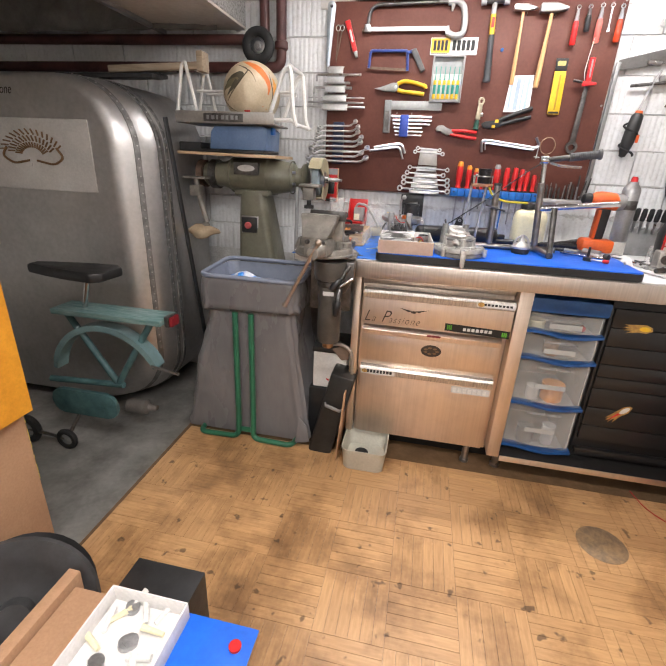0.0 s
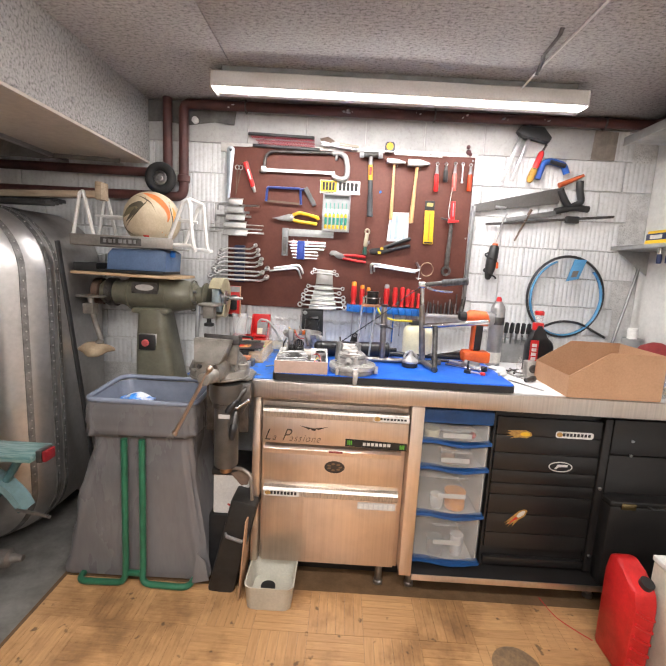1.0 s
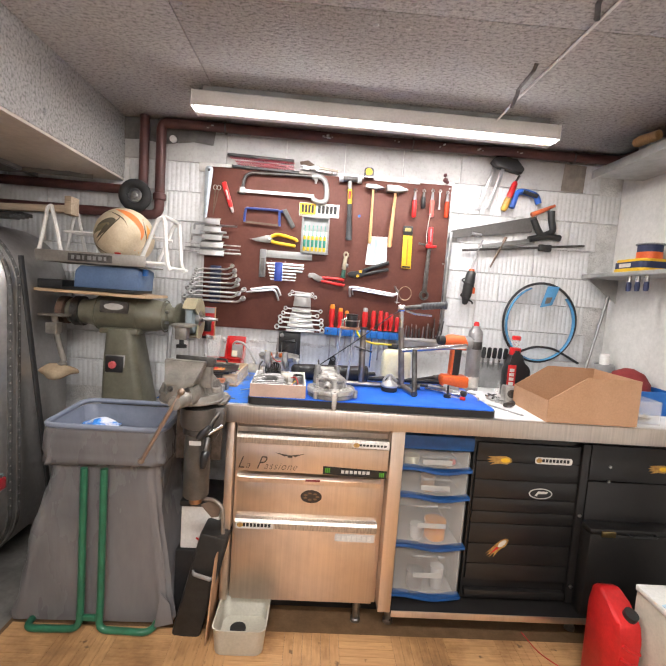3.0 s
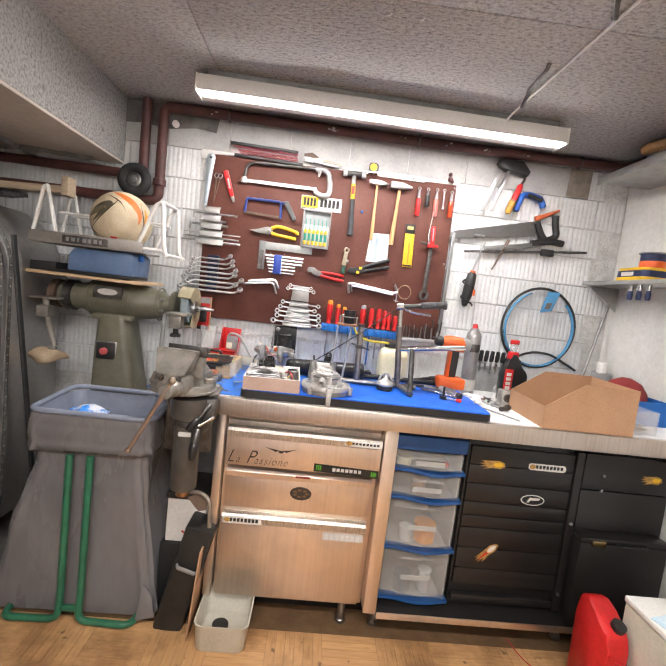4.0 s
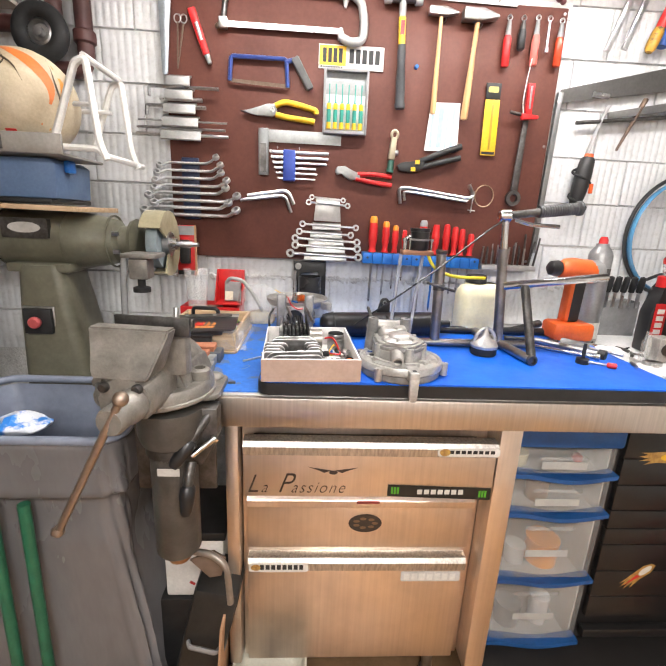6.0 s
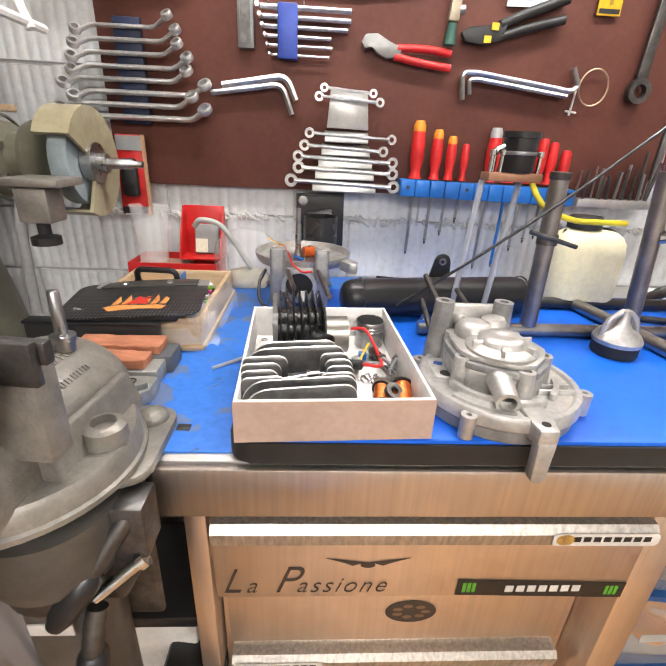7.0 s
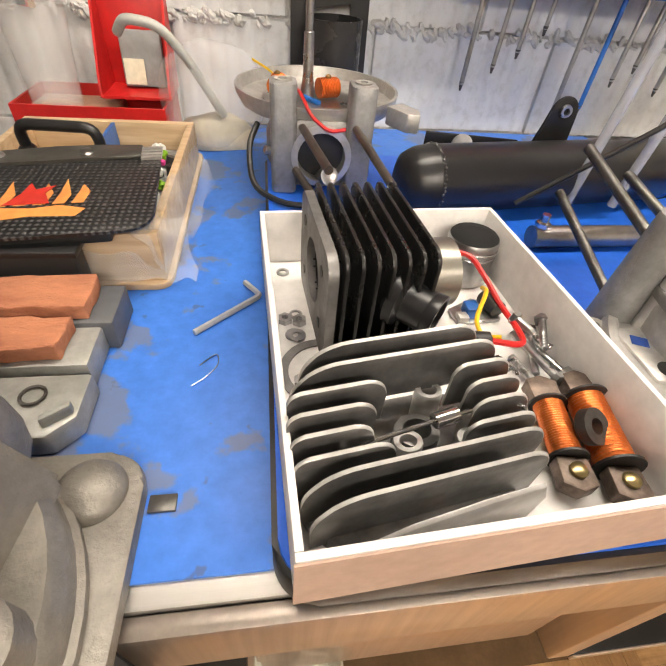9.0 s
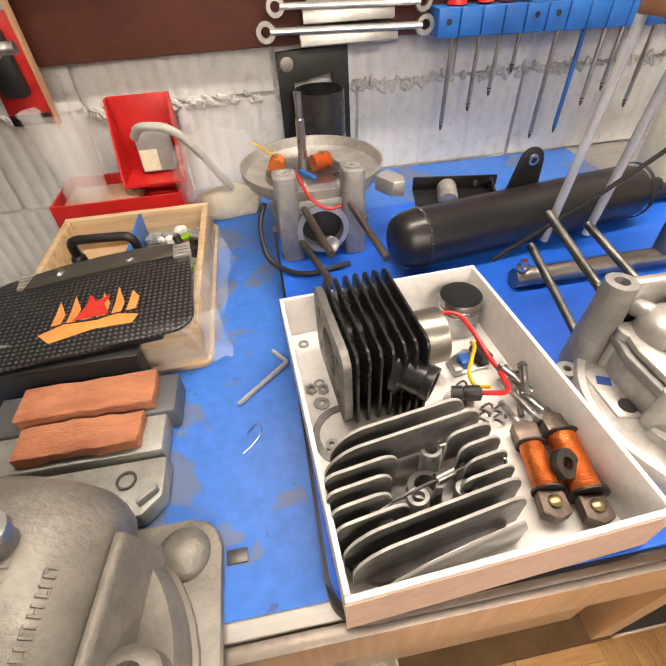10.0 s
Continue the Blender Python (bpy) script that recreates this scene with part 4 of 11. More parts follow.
# wheel, guard and rest on one end
wx = -0.278
part("wheel_flange", lathe(bm_new(), (-0.345, GY, mz), (1, 0, 0), [(0.02, 0), (0.062, 0.0), (0.066, 0.01), (0.05, 0.02), (0.03, 0.022)], 24), OLIVE, gr)
part("grinding_wheel", lathe(bm_new(), (wx - 0.012, GY, mz), (1, 0, 0), [(0.012, 0), (0.070, 0.0), (0.072, 0.004), (0.072, 0.026), (0.070, 0.03), (0.012, 0.03)], 32), surf("grey_blue_grit", (0.30, 0.36, 0.38), rough=0.9, fine=300, bump=0.6), gr, "pale blue-grey abrasive wheel")
GUARD = surf("tan_guard_paint", (0.36, 0.32, 0.21), (0.24, 0.21, 0.13), rough=0.4)
bm = bm_new()
out = arc(GY, mz, 0.092, -118, 150, 30)
inn = arc(GY, mz, 0.034, 150, -118, 20)
plate(bm, out + inn, wx + 0.028, wx + 0.034, "x")
out2, in2 = arc(GY, mz, 0.092, -118, 150, 30), arc(GY, mz, 0.087, 150, -118, 30)
plate(bm, out2 + in2, wx - 0.024, wx + 0.028, "x")
part("guard", bm, GUARD, gr, "tan painted steel wheel guard")
bm = lathe(bm_new(), (wx + 0.02, GY, mz), (1, 0, 0), [(0.034, 0), (0.034, 0.018), (0.016, 0.019), (0.016, 0.034), (0.009, 0.035), (0.009, 0.075), (0.006, 0.08), (0.006, 0.095), (0, 0.097)], 20)
part("spindle", bm, STEEL, gr, "steel spindle with nut")
part("spindle_nut", lathe(bm_new(), (wx + 0.036, GY, mz), (1, 0, 0), [(0.0, 0), (0.018, 0), (0.018, 0.016), (0, 0.016)], 6), CHROME, gr)
bm = box(bm_new(), wx - 0.045, wx + 0.045, GY - 0.16, GY - 0.078, mz - 0.030, mz - 0.018, 0.003)
box(bm, wx - 0.03, wx + 0.02, GY - 0.15, GY - 0.10, mz - 0.085, mz - 0.031, 0.005)
part("tool_rest", bm, CAST, gr, "cast steel tool rest")
part("rest_knob", lathe(bm_new(), (wx - 0.005, GY - 0.13, mz - 0.12), (0, 0, 1), [(0, 0), (0.022, 0.0), (0.022, 0.012), (0.01, 0.016), (0.01, 0.035)], 16), BLACK, gr)
# open spindle on the other end, with its adjustable rest
part("open_spindle", lathe(bm_new(), (-0.888, GY, mz), (1, 0, 0), [(0, 0), (0.012, 0), (0.012, 0.058), (0.03, 0.072), (0.03, 0.09)], 16), DARK_STEEL, gr)
part("old_wheel", lathe(bm_new(), (-0.862, GY, mz + 0.0), (1, 0, 0), [(0.012, 0), (0.062, 0), (0.062, 0.03), (0.012, 0.03)], 24), surf("rusty_wheel", (0.14, 0.085, 0.06), (0.08, 0.05, 0.035), rough=0.8), gr, "rusty brown wheel")
bm = box(bm_new(), -0.892, -0.78, GY - 0.13, GY - 0.07, mz - 0.022, mz - 0.012, 0.003)
tube(bm, [(-0.845, GY - 0.09, mz - 0.02), (-0.83, GY - 0.09, mz - 0.12), (-0.80, GY - 0.09, mz - 0.22)], 0.013, 0.02)
box(bm, -0.87, -0.82, GY - 0.115, GY - 0.065, mz - 0.10, mz - 0.05, 0.006)
lathe(bm, (-0.81, GY - 0.09, mz - 0.25), (0.05, 0, 1), [(0.0, 0), (0.016, 0), (0.02, 0.02), (0.012, 0.03)], 14)
part("left_rest", bm, CAST, gr)
cl = thing("work_glove", "crumpled tan work glove on the grinder rest", "glove", (-0.82, GY - 0.1, 0.87))
bm = bm_new()
bmesh.ops.create_icosphere(bm, subdivisions=3, radius=0.05, matrix=pose(-0.822, GY - 0.10, 0.895, 0, 15, 12) @ Matrix.Diagonal((1.35, 0.7, 0.6, 1)))
for v in bm.verts:
    v.co += 0.03 * noise.noise_vector(v.co * 16)
part("body", bm, surf("tan_leather", (0.42, 0.33, 0.22), (0.30, 0.22, 0.14), rough=0.8), cl)

# board on top of the grinder, with box, basket and ball
bm = box(bm_new(), -0.955, -0.435, GY - 0.14, GY + 0.12, 1.2365, 1.2495, 0.002, m=pose(-0.7, GY, 1.24, 0, 0.6, 0) @ pose(0.7, -GY, -1.24))
solid("plywood_board", bm, PLY, "plywood board laid across the grinder", "board")
bx = thing("blue_box", "grey-blue plastic box on the plywood board", "box", (-0.63, 0.47, 1.252))
part("base", box(bm_new(), -0.79, -0.49, 0.37, 0.57, 1.2515, 1.264, 0.003), BLACK, bx, "black base tray")
bm = bm_new()
plate(bm, [(-0.772, 1.2645), (-0.505, 1.2645), (-0.50, 1.35), (-0.52, 1.362), (-0.745, 1.358), (-0.765, 1.335)], 0.385, 0.56, "y", 0.004)
bm.transform(pose(0.02, 0, 0))
part("hood", bm, BLUE_BOX, bx)
part("clip", box(bm_new(), -0.478, -0.462, 0.42, 0.45, 1.33, 1.36, 0.003), BLUE, bx, "bright blue clip")
bm = box(bm_new(), -0.90, -0.795, 0.38, 0.56, 1.2525, 1.29, 0.004)
solid("black_booklet", bm, BLACK, "black case lying on the plywood board", "case")
bk = thing("bicycle_basket", "white wire luggage carrier with an iron front plate", "carrier", (-0.65, 0.45, 1.365))
for y in (0.36, 0.55):
    part("side_wire", tube(bm_new(), [(-0.88, y, 1.41), (-0.845, y, 1.585), (-0.83, y, 1.595), (-0.79, y, 1.41)], 0.008, 0.02, 8), WHITE, bk)
    part("side_wire", tube(bm_new(), [(-0.46, y, 1.40), (-0.395, y, 1.57), (-0.37, y, 1.58), (-0.355, y, 1.40), (-0.34, y, 1.36)], 0.009, 0.02, 8), WHITE, bk)
part("cross_wire", tube(bm_new(), [(-0.44, 0.36, 1.385), (-0.36, 0.36, 1.385), (-0.345, 0.36, 1.37), (-0.345, 0.60, 1.37)], 0.008, 0.02, 8), WHITE, bk)
for x in (-0.83, -0.375):
    part("cross_wire", tube(bm_new(), [(x, 0.36, 1.585), (x, 0.55, 1.585)], 0.008, 0, 8), WHITE, bk)
for y in (0.45, 0.54):
    part("cross_wire", tube(bm_new(), [(-0.83, y, 1.50), (-0.395, y, 1.50)], 0.006, 0, 8), WHITE, bk)
bm = box(bm_new(), -0.885, -0.435, 0.340, 0.349, 1.366, 1.412, 0.002)
fp = part("front_plate", bm, surf("grey_plate", (0.36, 0.34, 0.31), (0.25, 0.23, 0.21), rough=0.5, metal=0.4), bk, "worn grey metal front plate")
bm = box(bm_new(), -0.75, -0.57, 0.3375, 0.3398, 1.372, 1.404, 0.001)
part("name_strip", bm, DARK_STEEL, fp)
bm = bm_new()
for i, k in enumerate((0.8, 1.0, 0.6, 1.0, 0.8, 0.9, 0.7)):
    box(bm, -0.735 + i * 0.022, -0.735 + i * 0.022 + 0.014 * k, 0.3360, 0.3374, 1.380, 1.396)
part("lettering_bar", bm, GREY, fp)
part("floor_sheet", box(bm_new(), -0.88, -0.44, 0.35, 0.56, 1.365, 1.372, 0.002), surf("carrier_floor", (0.3, 0.29, 0.27), rough=0.6), bk)
fb = thing("football", "used cream football with orange and dark swooshes", "ball", (-0.57, 0.45, 1.373))
br, bcx = 0.122, Vector((-0.572, 0.455, 1.496))
bm = bm_new()
bmesh.ops.create_icosphere(bm, subdivisions=5, radius=br, matrix=Matrix.Translation(bcx))
ph = (1 + 5 ** 0.5) / 2
seeds = [Vector(v).normalized() for a in (-1, 1) for b in (-ph, ph) for v in ((0, a, b), (a, b, 0), (b, 0, a))]
for v in bm.verts:
    d = (v.co - bcx).normalized()
    ang = sorted(d.angle(s) for s in seeds)
    gap = ang[1] - ang[0]
    v.co = bcx + d * (br - (0.0022 * math.exp(-(gap / 0.045) ** 2)))
part("cover", bm, LEATHER, fb, angle=80)


def swoosh(parent, mat, pts, width, lift):
    """A printed band on the ball, from directions (azimuth, height in degrees), tapering at both ends."""
    bm = bm_new()
    ring = []
    n = len(pts) * 6
    P = [Vector((math.sin(radians(a)) * math.cos(radians(h)), -math.cos(radians(a)) * math.cos(radians(h)), math.sin(radians(h)))) for a, h in pts]
    path = round_path(P, 0.4, 6)
    for i, p in enumerate(path):
        d = (path[min(i + 1, len(path) - 1)] - path[max(i - 1, 0)]).normalized()
        s = p.normalized().cross(d).normalized() * width * max(0.08, math.sin(math.pi * (i + 0.3) / (len(path) - 0.4)))
        ring.append([bm.verts.new(bcx + (p + s * k).normalized() * (br + lift)) for k in (-1, -0.33, 0.33, 1)])
    for a, b in zip(ring, ring[1:]):
        for k in range(3):
            bm.faces.new((a[k], a[k + 1], b[k + 1], b[k]))
    part("printed_band", bm, mat, parent)


swoosh(fb, surf("ball_orange", (0.75, 0.20, 0.04), rough=0.5), [(-45, 60), (10, 55), (40, 40), (60, 10), (45, -30)], 0.13, 0.0008)
swoosh(fb, surf("ball_grey", (0.10, 0.09, 0.06), rough=0.5), [(-55, -20), (-20, 0), (5, 28), (-25, 22), (-50, 0)], 0.10, 0.0012)
BALL_DARK = surf("ball_dark_line", (0.07, 0.05, 0.03), rough=0.5)
for pts in ([(-62, -30), (-30, -14), (-5, 8), (14, 34), (4, 46)], [(-40, 50), (-5, 44), (22, 30), (30, 12)], [(72, 52), (62, 20), (68, -10), (50, -42)], [(-70, 20), (-60, -12), (-35, -35), (-5, -45)]):
    swoosh(fb, BALL_DARK, pts, 0.022, 0.0014)
swoosh(fb, surf("ball_olive", (0.20, 0.17, 0.10), rough=0.5), [(-58, -8), (-36, 6), (-12, 16), (4, 26)], 0.11, 0.0010)
part("red_badge", box(bm_new(), -0.012, 0.012, -0.0012, 0.0006, -0.008, 0.008, 0.0005, m=Matrix.Translation(bcx) @ pose(0, 0, 0, 42, 0, 8) @ pose(0, -br, 0)), RED, fb)
swoosh(fb, surf("ball_orange_pale", (0.80, 0.35, 0.06), rough=0.5), [(70, 40), (75, 5), (55, -35)], 0.09, 0.0012)

# ---- vise on its lifting column ----
vs = thing("bench_vise", "grey cast iron bench vise bolted to the bench corner", "vise", (-0.105, 0.02, 0.9036))
part("mount_plate", plate(bm_new(), rrect(-0.205, -0.003, -0.030, 0.092, 0.022), 0.9037, 0.9135, "z", 0.003), CAST, vs)
bm = bm_new()
lathe(bm, (-0.029, 0.068, 0.9136), (0, 0, 1), [(0.0185, 0), (0.0185, 0.002), (0.016, 0.007), (0.009, 0.011), (0, 0.0125)], 24)
part("bolt", bm, CAST, vs, "domed bolt head")
part("bolt", lathe(bm_new(), (-0.19, 0.068, 0.9136), (0, 0, 1), [(0.0185, 0), (0.0185, 0.002), (0.016, 0.007), (0.009, 0.011), (0, 0.0125)], 24), DARK_STEEL, vs)
part("swivel_base", lathe(bm_new(), (-0.121, -0.006, 0.9137), (0, 0, 1), [(0.104, 0), (0.108, 0.003), (0.108, 0.008), (0.105, 0.010), (0.104, 0.025), (0.100, 0.030), (0.080, 0.030), (0.076, 0.027), (0, 0.027)], 48), CAST, vs)
VR = pose(-0.130, 0.0, 0, 0, 0, -7) @ pose(0.118, 0, 0)
bm = bm_new()
pr = [(-0.188, 0.936), (-0.048, 0.936), (-0.046, 0.948)] + arc(-0.118, 0.945, 0.0745, 22, 158, 22, 0.063) + [(-0.190, 0.948)]
rs = [[bm.verts.new((-0.118 + (x + 0.118) * k, y, 0.936 + (z - 0.936) * k)) for x, z in pr] for y, k in ((-0.045, 0.97), (-0.042, 1.0), (0.045, 1.0), (0.070, 0.985), (0.085, 0.95), (0.096, 0.89), (0.104, 0.79), (0.109, 0.64))]
for p, q in zip(rs, rs[1:]):
    for i in range(len(p)):
        bm.faces.new((p[i], p[(i + 1) % len(p)], q[(i + 1) % len(q)], q[i]))
bm.faces.new(rs[0][::-1])
bm.faces.new(rs[-1])
bm.transform(VR)
body = part("body", bm, CAST, vs, "rounded cast body")
for s in (-1, 1):
    bm = plate(bm_new(), [(-0.118 + s * 0.069, 0.934), (-0.118 + s * 0.089, 0.934), (-0.118 + s * 0.085, 0.942), (-0.118 + s * 0.076, 0.974), (-0.118 + s * 0.069, 0.976)], -0.055, 0.074, "y", 0.003)
    bm.transform(VR)
    part("rib", bm, CAST, body)
# raised foundry lettering, plain bars
bm = bm_new()
for j, (deg, n, wide) in enumerate(((66, 7, 0.0042), (47, 10, 0.0032))):
    a = radians(deg)
    for i in range(n):
        m = VR @ pose(-0.118 + 0.0745 * math.cos(a), -0.035 + i * (0.088 / n), 0.945 + 0.063 * math.sin(a), 0, 90 - math.degrees(a), 0)
        step = 0.088 / n
        for x0, x1, y0, y1 in ((-wide, wide, 0.0, 0.0016), (-wide, wide, step * 0.50, step * 0.50 + 0.0016), (-0.0008 + wide * (i % 3 - 1) * 0.8, 0.0008 + wide * (i % 3 - 1) * 0.8, 0.0016, step * 0.5)):
            box(bm, x0, x1, y0, y1, -0.001, 0.0012, 0.0003, m=m)
part("lettering_bar", bm, CAST, body)
bm = bm_new()
plate(bm, [(-0.180, 0.965), (-0.055, 0.965), (-0.055, 1.045), (-0.180, 1.045)], -0.066, -0.040, "y", 0.004)
bm.transform(VR @ pose(0.032, 0, 0.006))
part("fixed_jaw", bm, CAST, vs)
bm = box(bm_new(), -0.178, -0.050, -0.074, -0.0665, 1.032, 1.064, 0.001)
box(bm, -0.182, -0.046, -0.0665, -0.058, 1.0455, 1.062, 0.001)
bm.transform(VR @ pose(0.038, 0, 0.012))
part("jaw_plate", bm, DARK_STEEL, vs, "dark hardened jaw plate")
bm = bm_new()
v = []
for z, x0, x1, y0, y1 in ((0.990, -0.163, -0.080, -0.150, -0.09), (0.997, -0.168, -0.074, -0.150, -0.09), (1.030, -0.175, -0.063, -0.134, -0.09), (1.060, -0.183, -0.053, -0.120, -0.09), (1.066, -0.184, -0.052, -0.120, -0.09)):
    v.append([bm.verts.new(p) for p in ((x0, y0, z), (x1, y0, z), (x1, y1, z), (x0, y1, z))])
for p, q in zip(v, v[1:]):
    for i in range(4):
        bm.faces.new((p[i], p[(i + 1) % 4], q[(i + 1) % 4], q[i]))
bm.faces.new(v[0][::-1])
bm.faces.new(v[-1])
bmesh.ops.bevel(bm, geom=list(bm.edges), offset=0.003, segments=2, affect="EDGES")
bm.transform(VR @ pose(0.026, 0, 0))
part("moving_jaw", bm, CAST, vs, "tapered front jaw, worn bright")
bm = plate(bm_new(), arc(-0.112, 0.958, 0.043, 0, 180, 16, 0.036) + [(-0.155, 0.940), (-0.146, 0.926), (-0.078, 0.926), (-0.069, 0.940)], -0.148, 0.02, "y", 0.004)
bm.transform(VR @ pose(0.022, 0, 0))
part("slide", bm, CAST, vs, "rounded cast slide")
for x in (-0.146, -0.092):
    bm = lathe(bm_new(), (x, -0.148, 0.979), (0, -1, 0), [(0.0085, 0), (0.0085, 0.006), (0.006, 0.009), (0, 0.009)], 14)
    bm.transform(VR @ pose(0.026, 0, 0))
    part("stud", bm, DARK_STEEL, vs)
bm = lathe(bm_new(), (-0.120, -0.149, 0.953), (0, -1, 0), [(0.026, 0), (0.026, 0.02), (0.022, 0.026), (0.022, 0.062), (0.019, 0.067), (0, 0.068)], 24)
bm.transform(VR @ pose(0.045, 0, 0))
part("screw_head", bm, CAST, vs)
bm = cyl(bm_new(), (-0.098, -0.215, 0.985), (-0.205, -0.215, 0.772), 0.0062, seg=12)
lathe(bm, (-0.210, -0.215, 0.764), (0.45, 0, 0.9), [(0, 0), (0.009, 0.001), (0.010, 0.006), (0.007, 0.012)], 14)
ball(bm, (-0.096, -0.215, 0.989), 0.0115, 14)
part("handle_bar", bm, surf("worn_steel_bar", (0.45, 0.36, 0.29), (0.30, 0.24, 0.19), rough=0.35, metal=0.9), vs, "worn steel clamping bar")
part("oil_nipple", lathe(bm_new(), (-0.098, 0.055, 1.003), (0, 0, 1), [(0.010, 0), (0.010, 0.010), (0.012, 0.010), (0.012, 0.016), (0.006, 0.017), (0.0055, 0.06), (0.004, 0.062), (0, 0.062)], 14), STEEL, vs, "upright steel pin with nut")
part("lock_boss", lathe(bm_new(), (-0.039, -0.010, 0.938), (0, 0, 1), [(0.020, 0), (0.019, 0.022), (0.014, 0.026), (0.011, 0.026), (0.011, 0.018), (0, 0.018)], 20), CAST, vs)
lift = thing("vise_lift", "dark grey painted vise lifting column with clamp levers", "vise lift", (-0.085, -0.04, 0.56))
bm = lathe(bm_new(), (-0.088, -0.035, 0.58), (0, 0, 1), [(0.0, 0), (0.040, 0.0), (0.044, 0.006), (0.044, 0.245), (0.056, 0.25), (0.062, 0.27), (0.062, 0.318), (0, 0.3185)], 36)
part("column", bm, surf("dark_hammer_paint", (0.115, 0.108, 0.098), (0.07, 0.065, 0.058), rough=0.38, metal=0.3, fine=200), lift)
part("collar", lathe(bm_new(), (-0.088, -0.035, 0.805), (0, 0, 1), [(0.046, 0), (0.050, 0.003), (0.050, 0.02), (0.046, 0.024)], 30), DARK_STEEL, lift)
part("end_bushing", lathe(bm_new(), (-0.088, -0.035, 0.555), (0, 0, 1), [(0.0, 0), (0.022, 0.0), (0.022, 0.022), (0.03, 0.0245)], 20), surf("bronze", (0.45, 0.27, 0.15), rough=0.4, metal=0.9), lift)
part("back_plate", box(bm_new(), -0.17, -0.013, -0.012, -0.003, 0.70, 0.9, 0.004), DARK_STEEL, lift)
part("flange", plate(bm_new(), [(-0.03, 0.78), (0.0, 0.84), (0.0, 0.898), (-0.05, 0.898), (-0.05, 0.78)], -0.05, -0.0125, "y", 0.004), DARK_STEEL, lift)
for a, b, g in (((-0.013, -0.038, 0.888), (-0.038, -0.062, 0.852), (-0.056, -0.074, 0.826)), ((-0.045, -0.070, 0.800), (-0.048, -0.085, 0.770), (-0.050, -0.090, 0.740))):
    lv = part("lever", tube(bm_new(), [a, b, g], 0.0095, 0.012, 12), DARK_STEEL, lift, "dark clamp lever")
    part("lever_grip", lathe(bm_new(), g, Vector(g) - Vector(b), [(0.0097, -0.022), (0.0135, -0.018), (0.0150, 0.0), (0.0120, 0.026), (0.0085, 0.036), (0, 0.037)], 16), BLACK_GLOSS, lv, "glossy black grip")
part("clamp_rod", lathe(bm_new(), (-0.045, -0.070, 0.812), (0.045, 0.022, 0.03), [(0, 0), (0.006, 0), (0.006, 0.046), (0.009, 0.047), (0.009, 0.054), (0, 0.055)], 12), CHROME, lift, "bright clamp rod")
part("name_tag", box(bm_new(), -0.105, -0.065, -0.0805, -0.079, 0.775, 0.79), STICK_SILVER, lift)
part("crank_rod", tube(bm_new(), [(-0.075, -0.03, 0.565), (-0.02, -0.05, 0.575), (0.012, -0.06, 0.555), (0.018, -0.06, 0.46)], 0.007, 0.03, 10), surf("dull_rod", (0.35, 0.31, 0.27), rough=0.45, metal=0.7), lift, "bent steel crank rod")
part("pedal", plate(bm_new(), [(-0.07, 0.545), (-0.02, 0.568), (0.005, 0.55), (-0.005, 0.505), (-0.03, 0.50)], -0.035, -0.030, "y", 0.001), surf("brown_sheet", (0.16, 0.11, 0.08), rough=0.6), lift)
crate = thing("dark_crate", "dark box standing on the floor under the vise", "box", (-0.10, 0.22, 0))
part("body", box(bm_new(), -0.20, -0.03, 0.12, 0.36, 0.0, 0.275, 0.006), BLACK, crate)
tin = thing("white_tin", "white metal tin with a dark lid under the vise", "tin", (-0.105, 0.2, 0.276))
part("body", box(bm_new(), -0.185, -0.035, 0.13, 0.32, 0.2765, 0.45, 0.006), WHITE, tin)
part("lid", box(bm_new(), -0.19, -0.03, 0.125, 0.325, 0.4505, 0.475, 0.004), BLACK, tin, "dark lid")
part("mark", box(bm_new(), -0.125, -0.11, 0.1285, 0.1297, 0.315, 0.322, 0, m=pose(-0.117, 0.129, 0.318, 0, 35, 0) @ pose(0.117, -0.129, -0.318)), RED, tin, "small red mark")
bagc = thing("black_tool_bag", "narrow black padded case leaning beside the drawers", "case", (-0.12, 0.07, 0))
TM = pose(-0.175, 0.02, 0.0, 0, 13, 0)
part("body", box(bm_new(), 0.0, 0.105, 0.0, 0.13, 0.0, 0.42, 0.012, m=TM), surf("black_leatherette", (0.022, 0.021, 0.020), (0.013, 0.013, 0.012), rough=0.45, scale=20), bagc)
part("handle", tube(bm_new(), [TM @ Vector(p) for p in ((0.015, -0.002, 0.27), (0.02, -0.014, 0.27), (0.085, -0.014, 0.265), (0.09, -0.002, 0.265))], 0.005, 0.008, 8, flat=2.0), GREY, bagc, "grey strap handle")
bm = box(bm_new(), -0.040, -0.034, -0.02, 0.30, 0.0, 0.34, 0.001, m=pose(-0.04, 0, 0, 0, 4, 0) @ pose(0.04, 0, 0))
solid("cardboard_sheet", bm, CARD, "cardboard sheet leaning against the drawer unit", "cardboard")
tub = thing("plastic_tub", "open milky white plastic tub on the parquet", "tub", (0.09, 0.035, 0))
bm = bm_new()
rs = []
for z, k in ((0.0, 0.0), (0.004, -0.003), (0.098, -0.010), (0.103, -0.013), (0.103, -0.009), (0.098, -0.006), (0.008, 0.002)):
    rs.append([bm.verts.new((x, y, z)) for x, y in rrect(0.004 + k, 0.172 - k, -0.056 + k, 0.125 - k, 0.03, 6)])
for p, q in zip(rs, rs[1:]):
    for i in range(len(p)):
        bm.faces.new((p[i], p[(i + 1) % len(p)], q[(i + 1) % len(q)], q[i]))
bm.faces.new(rs[0][::-1])
bm.faces.new(rs[-1])
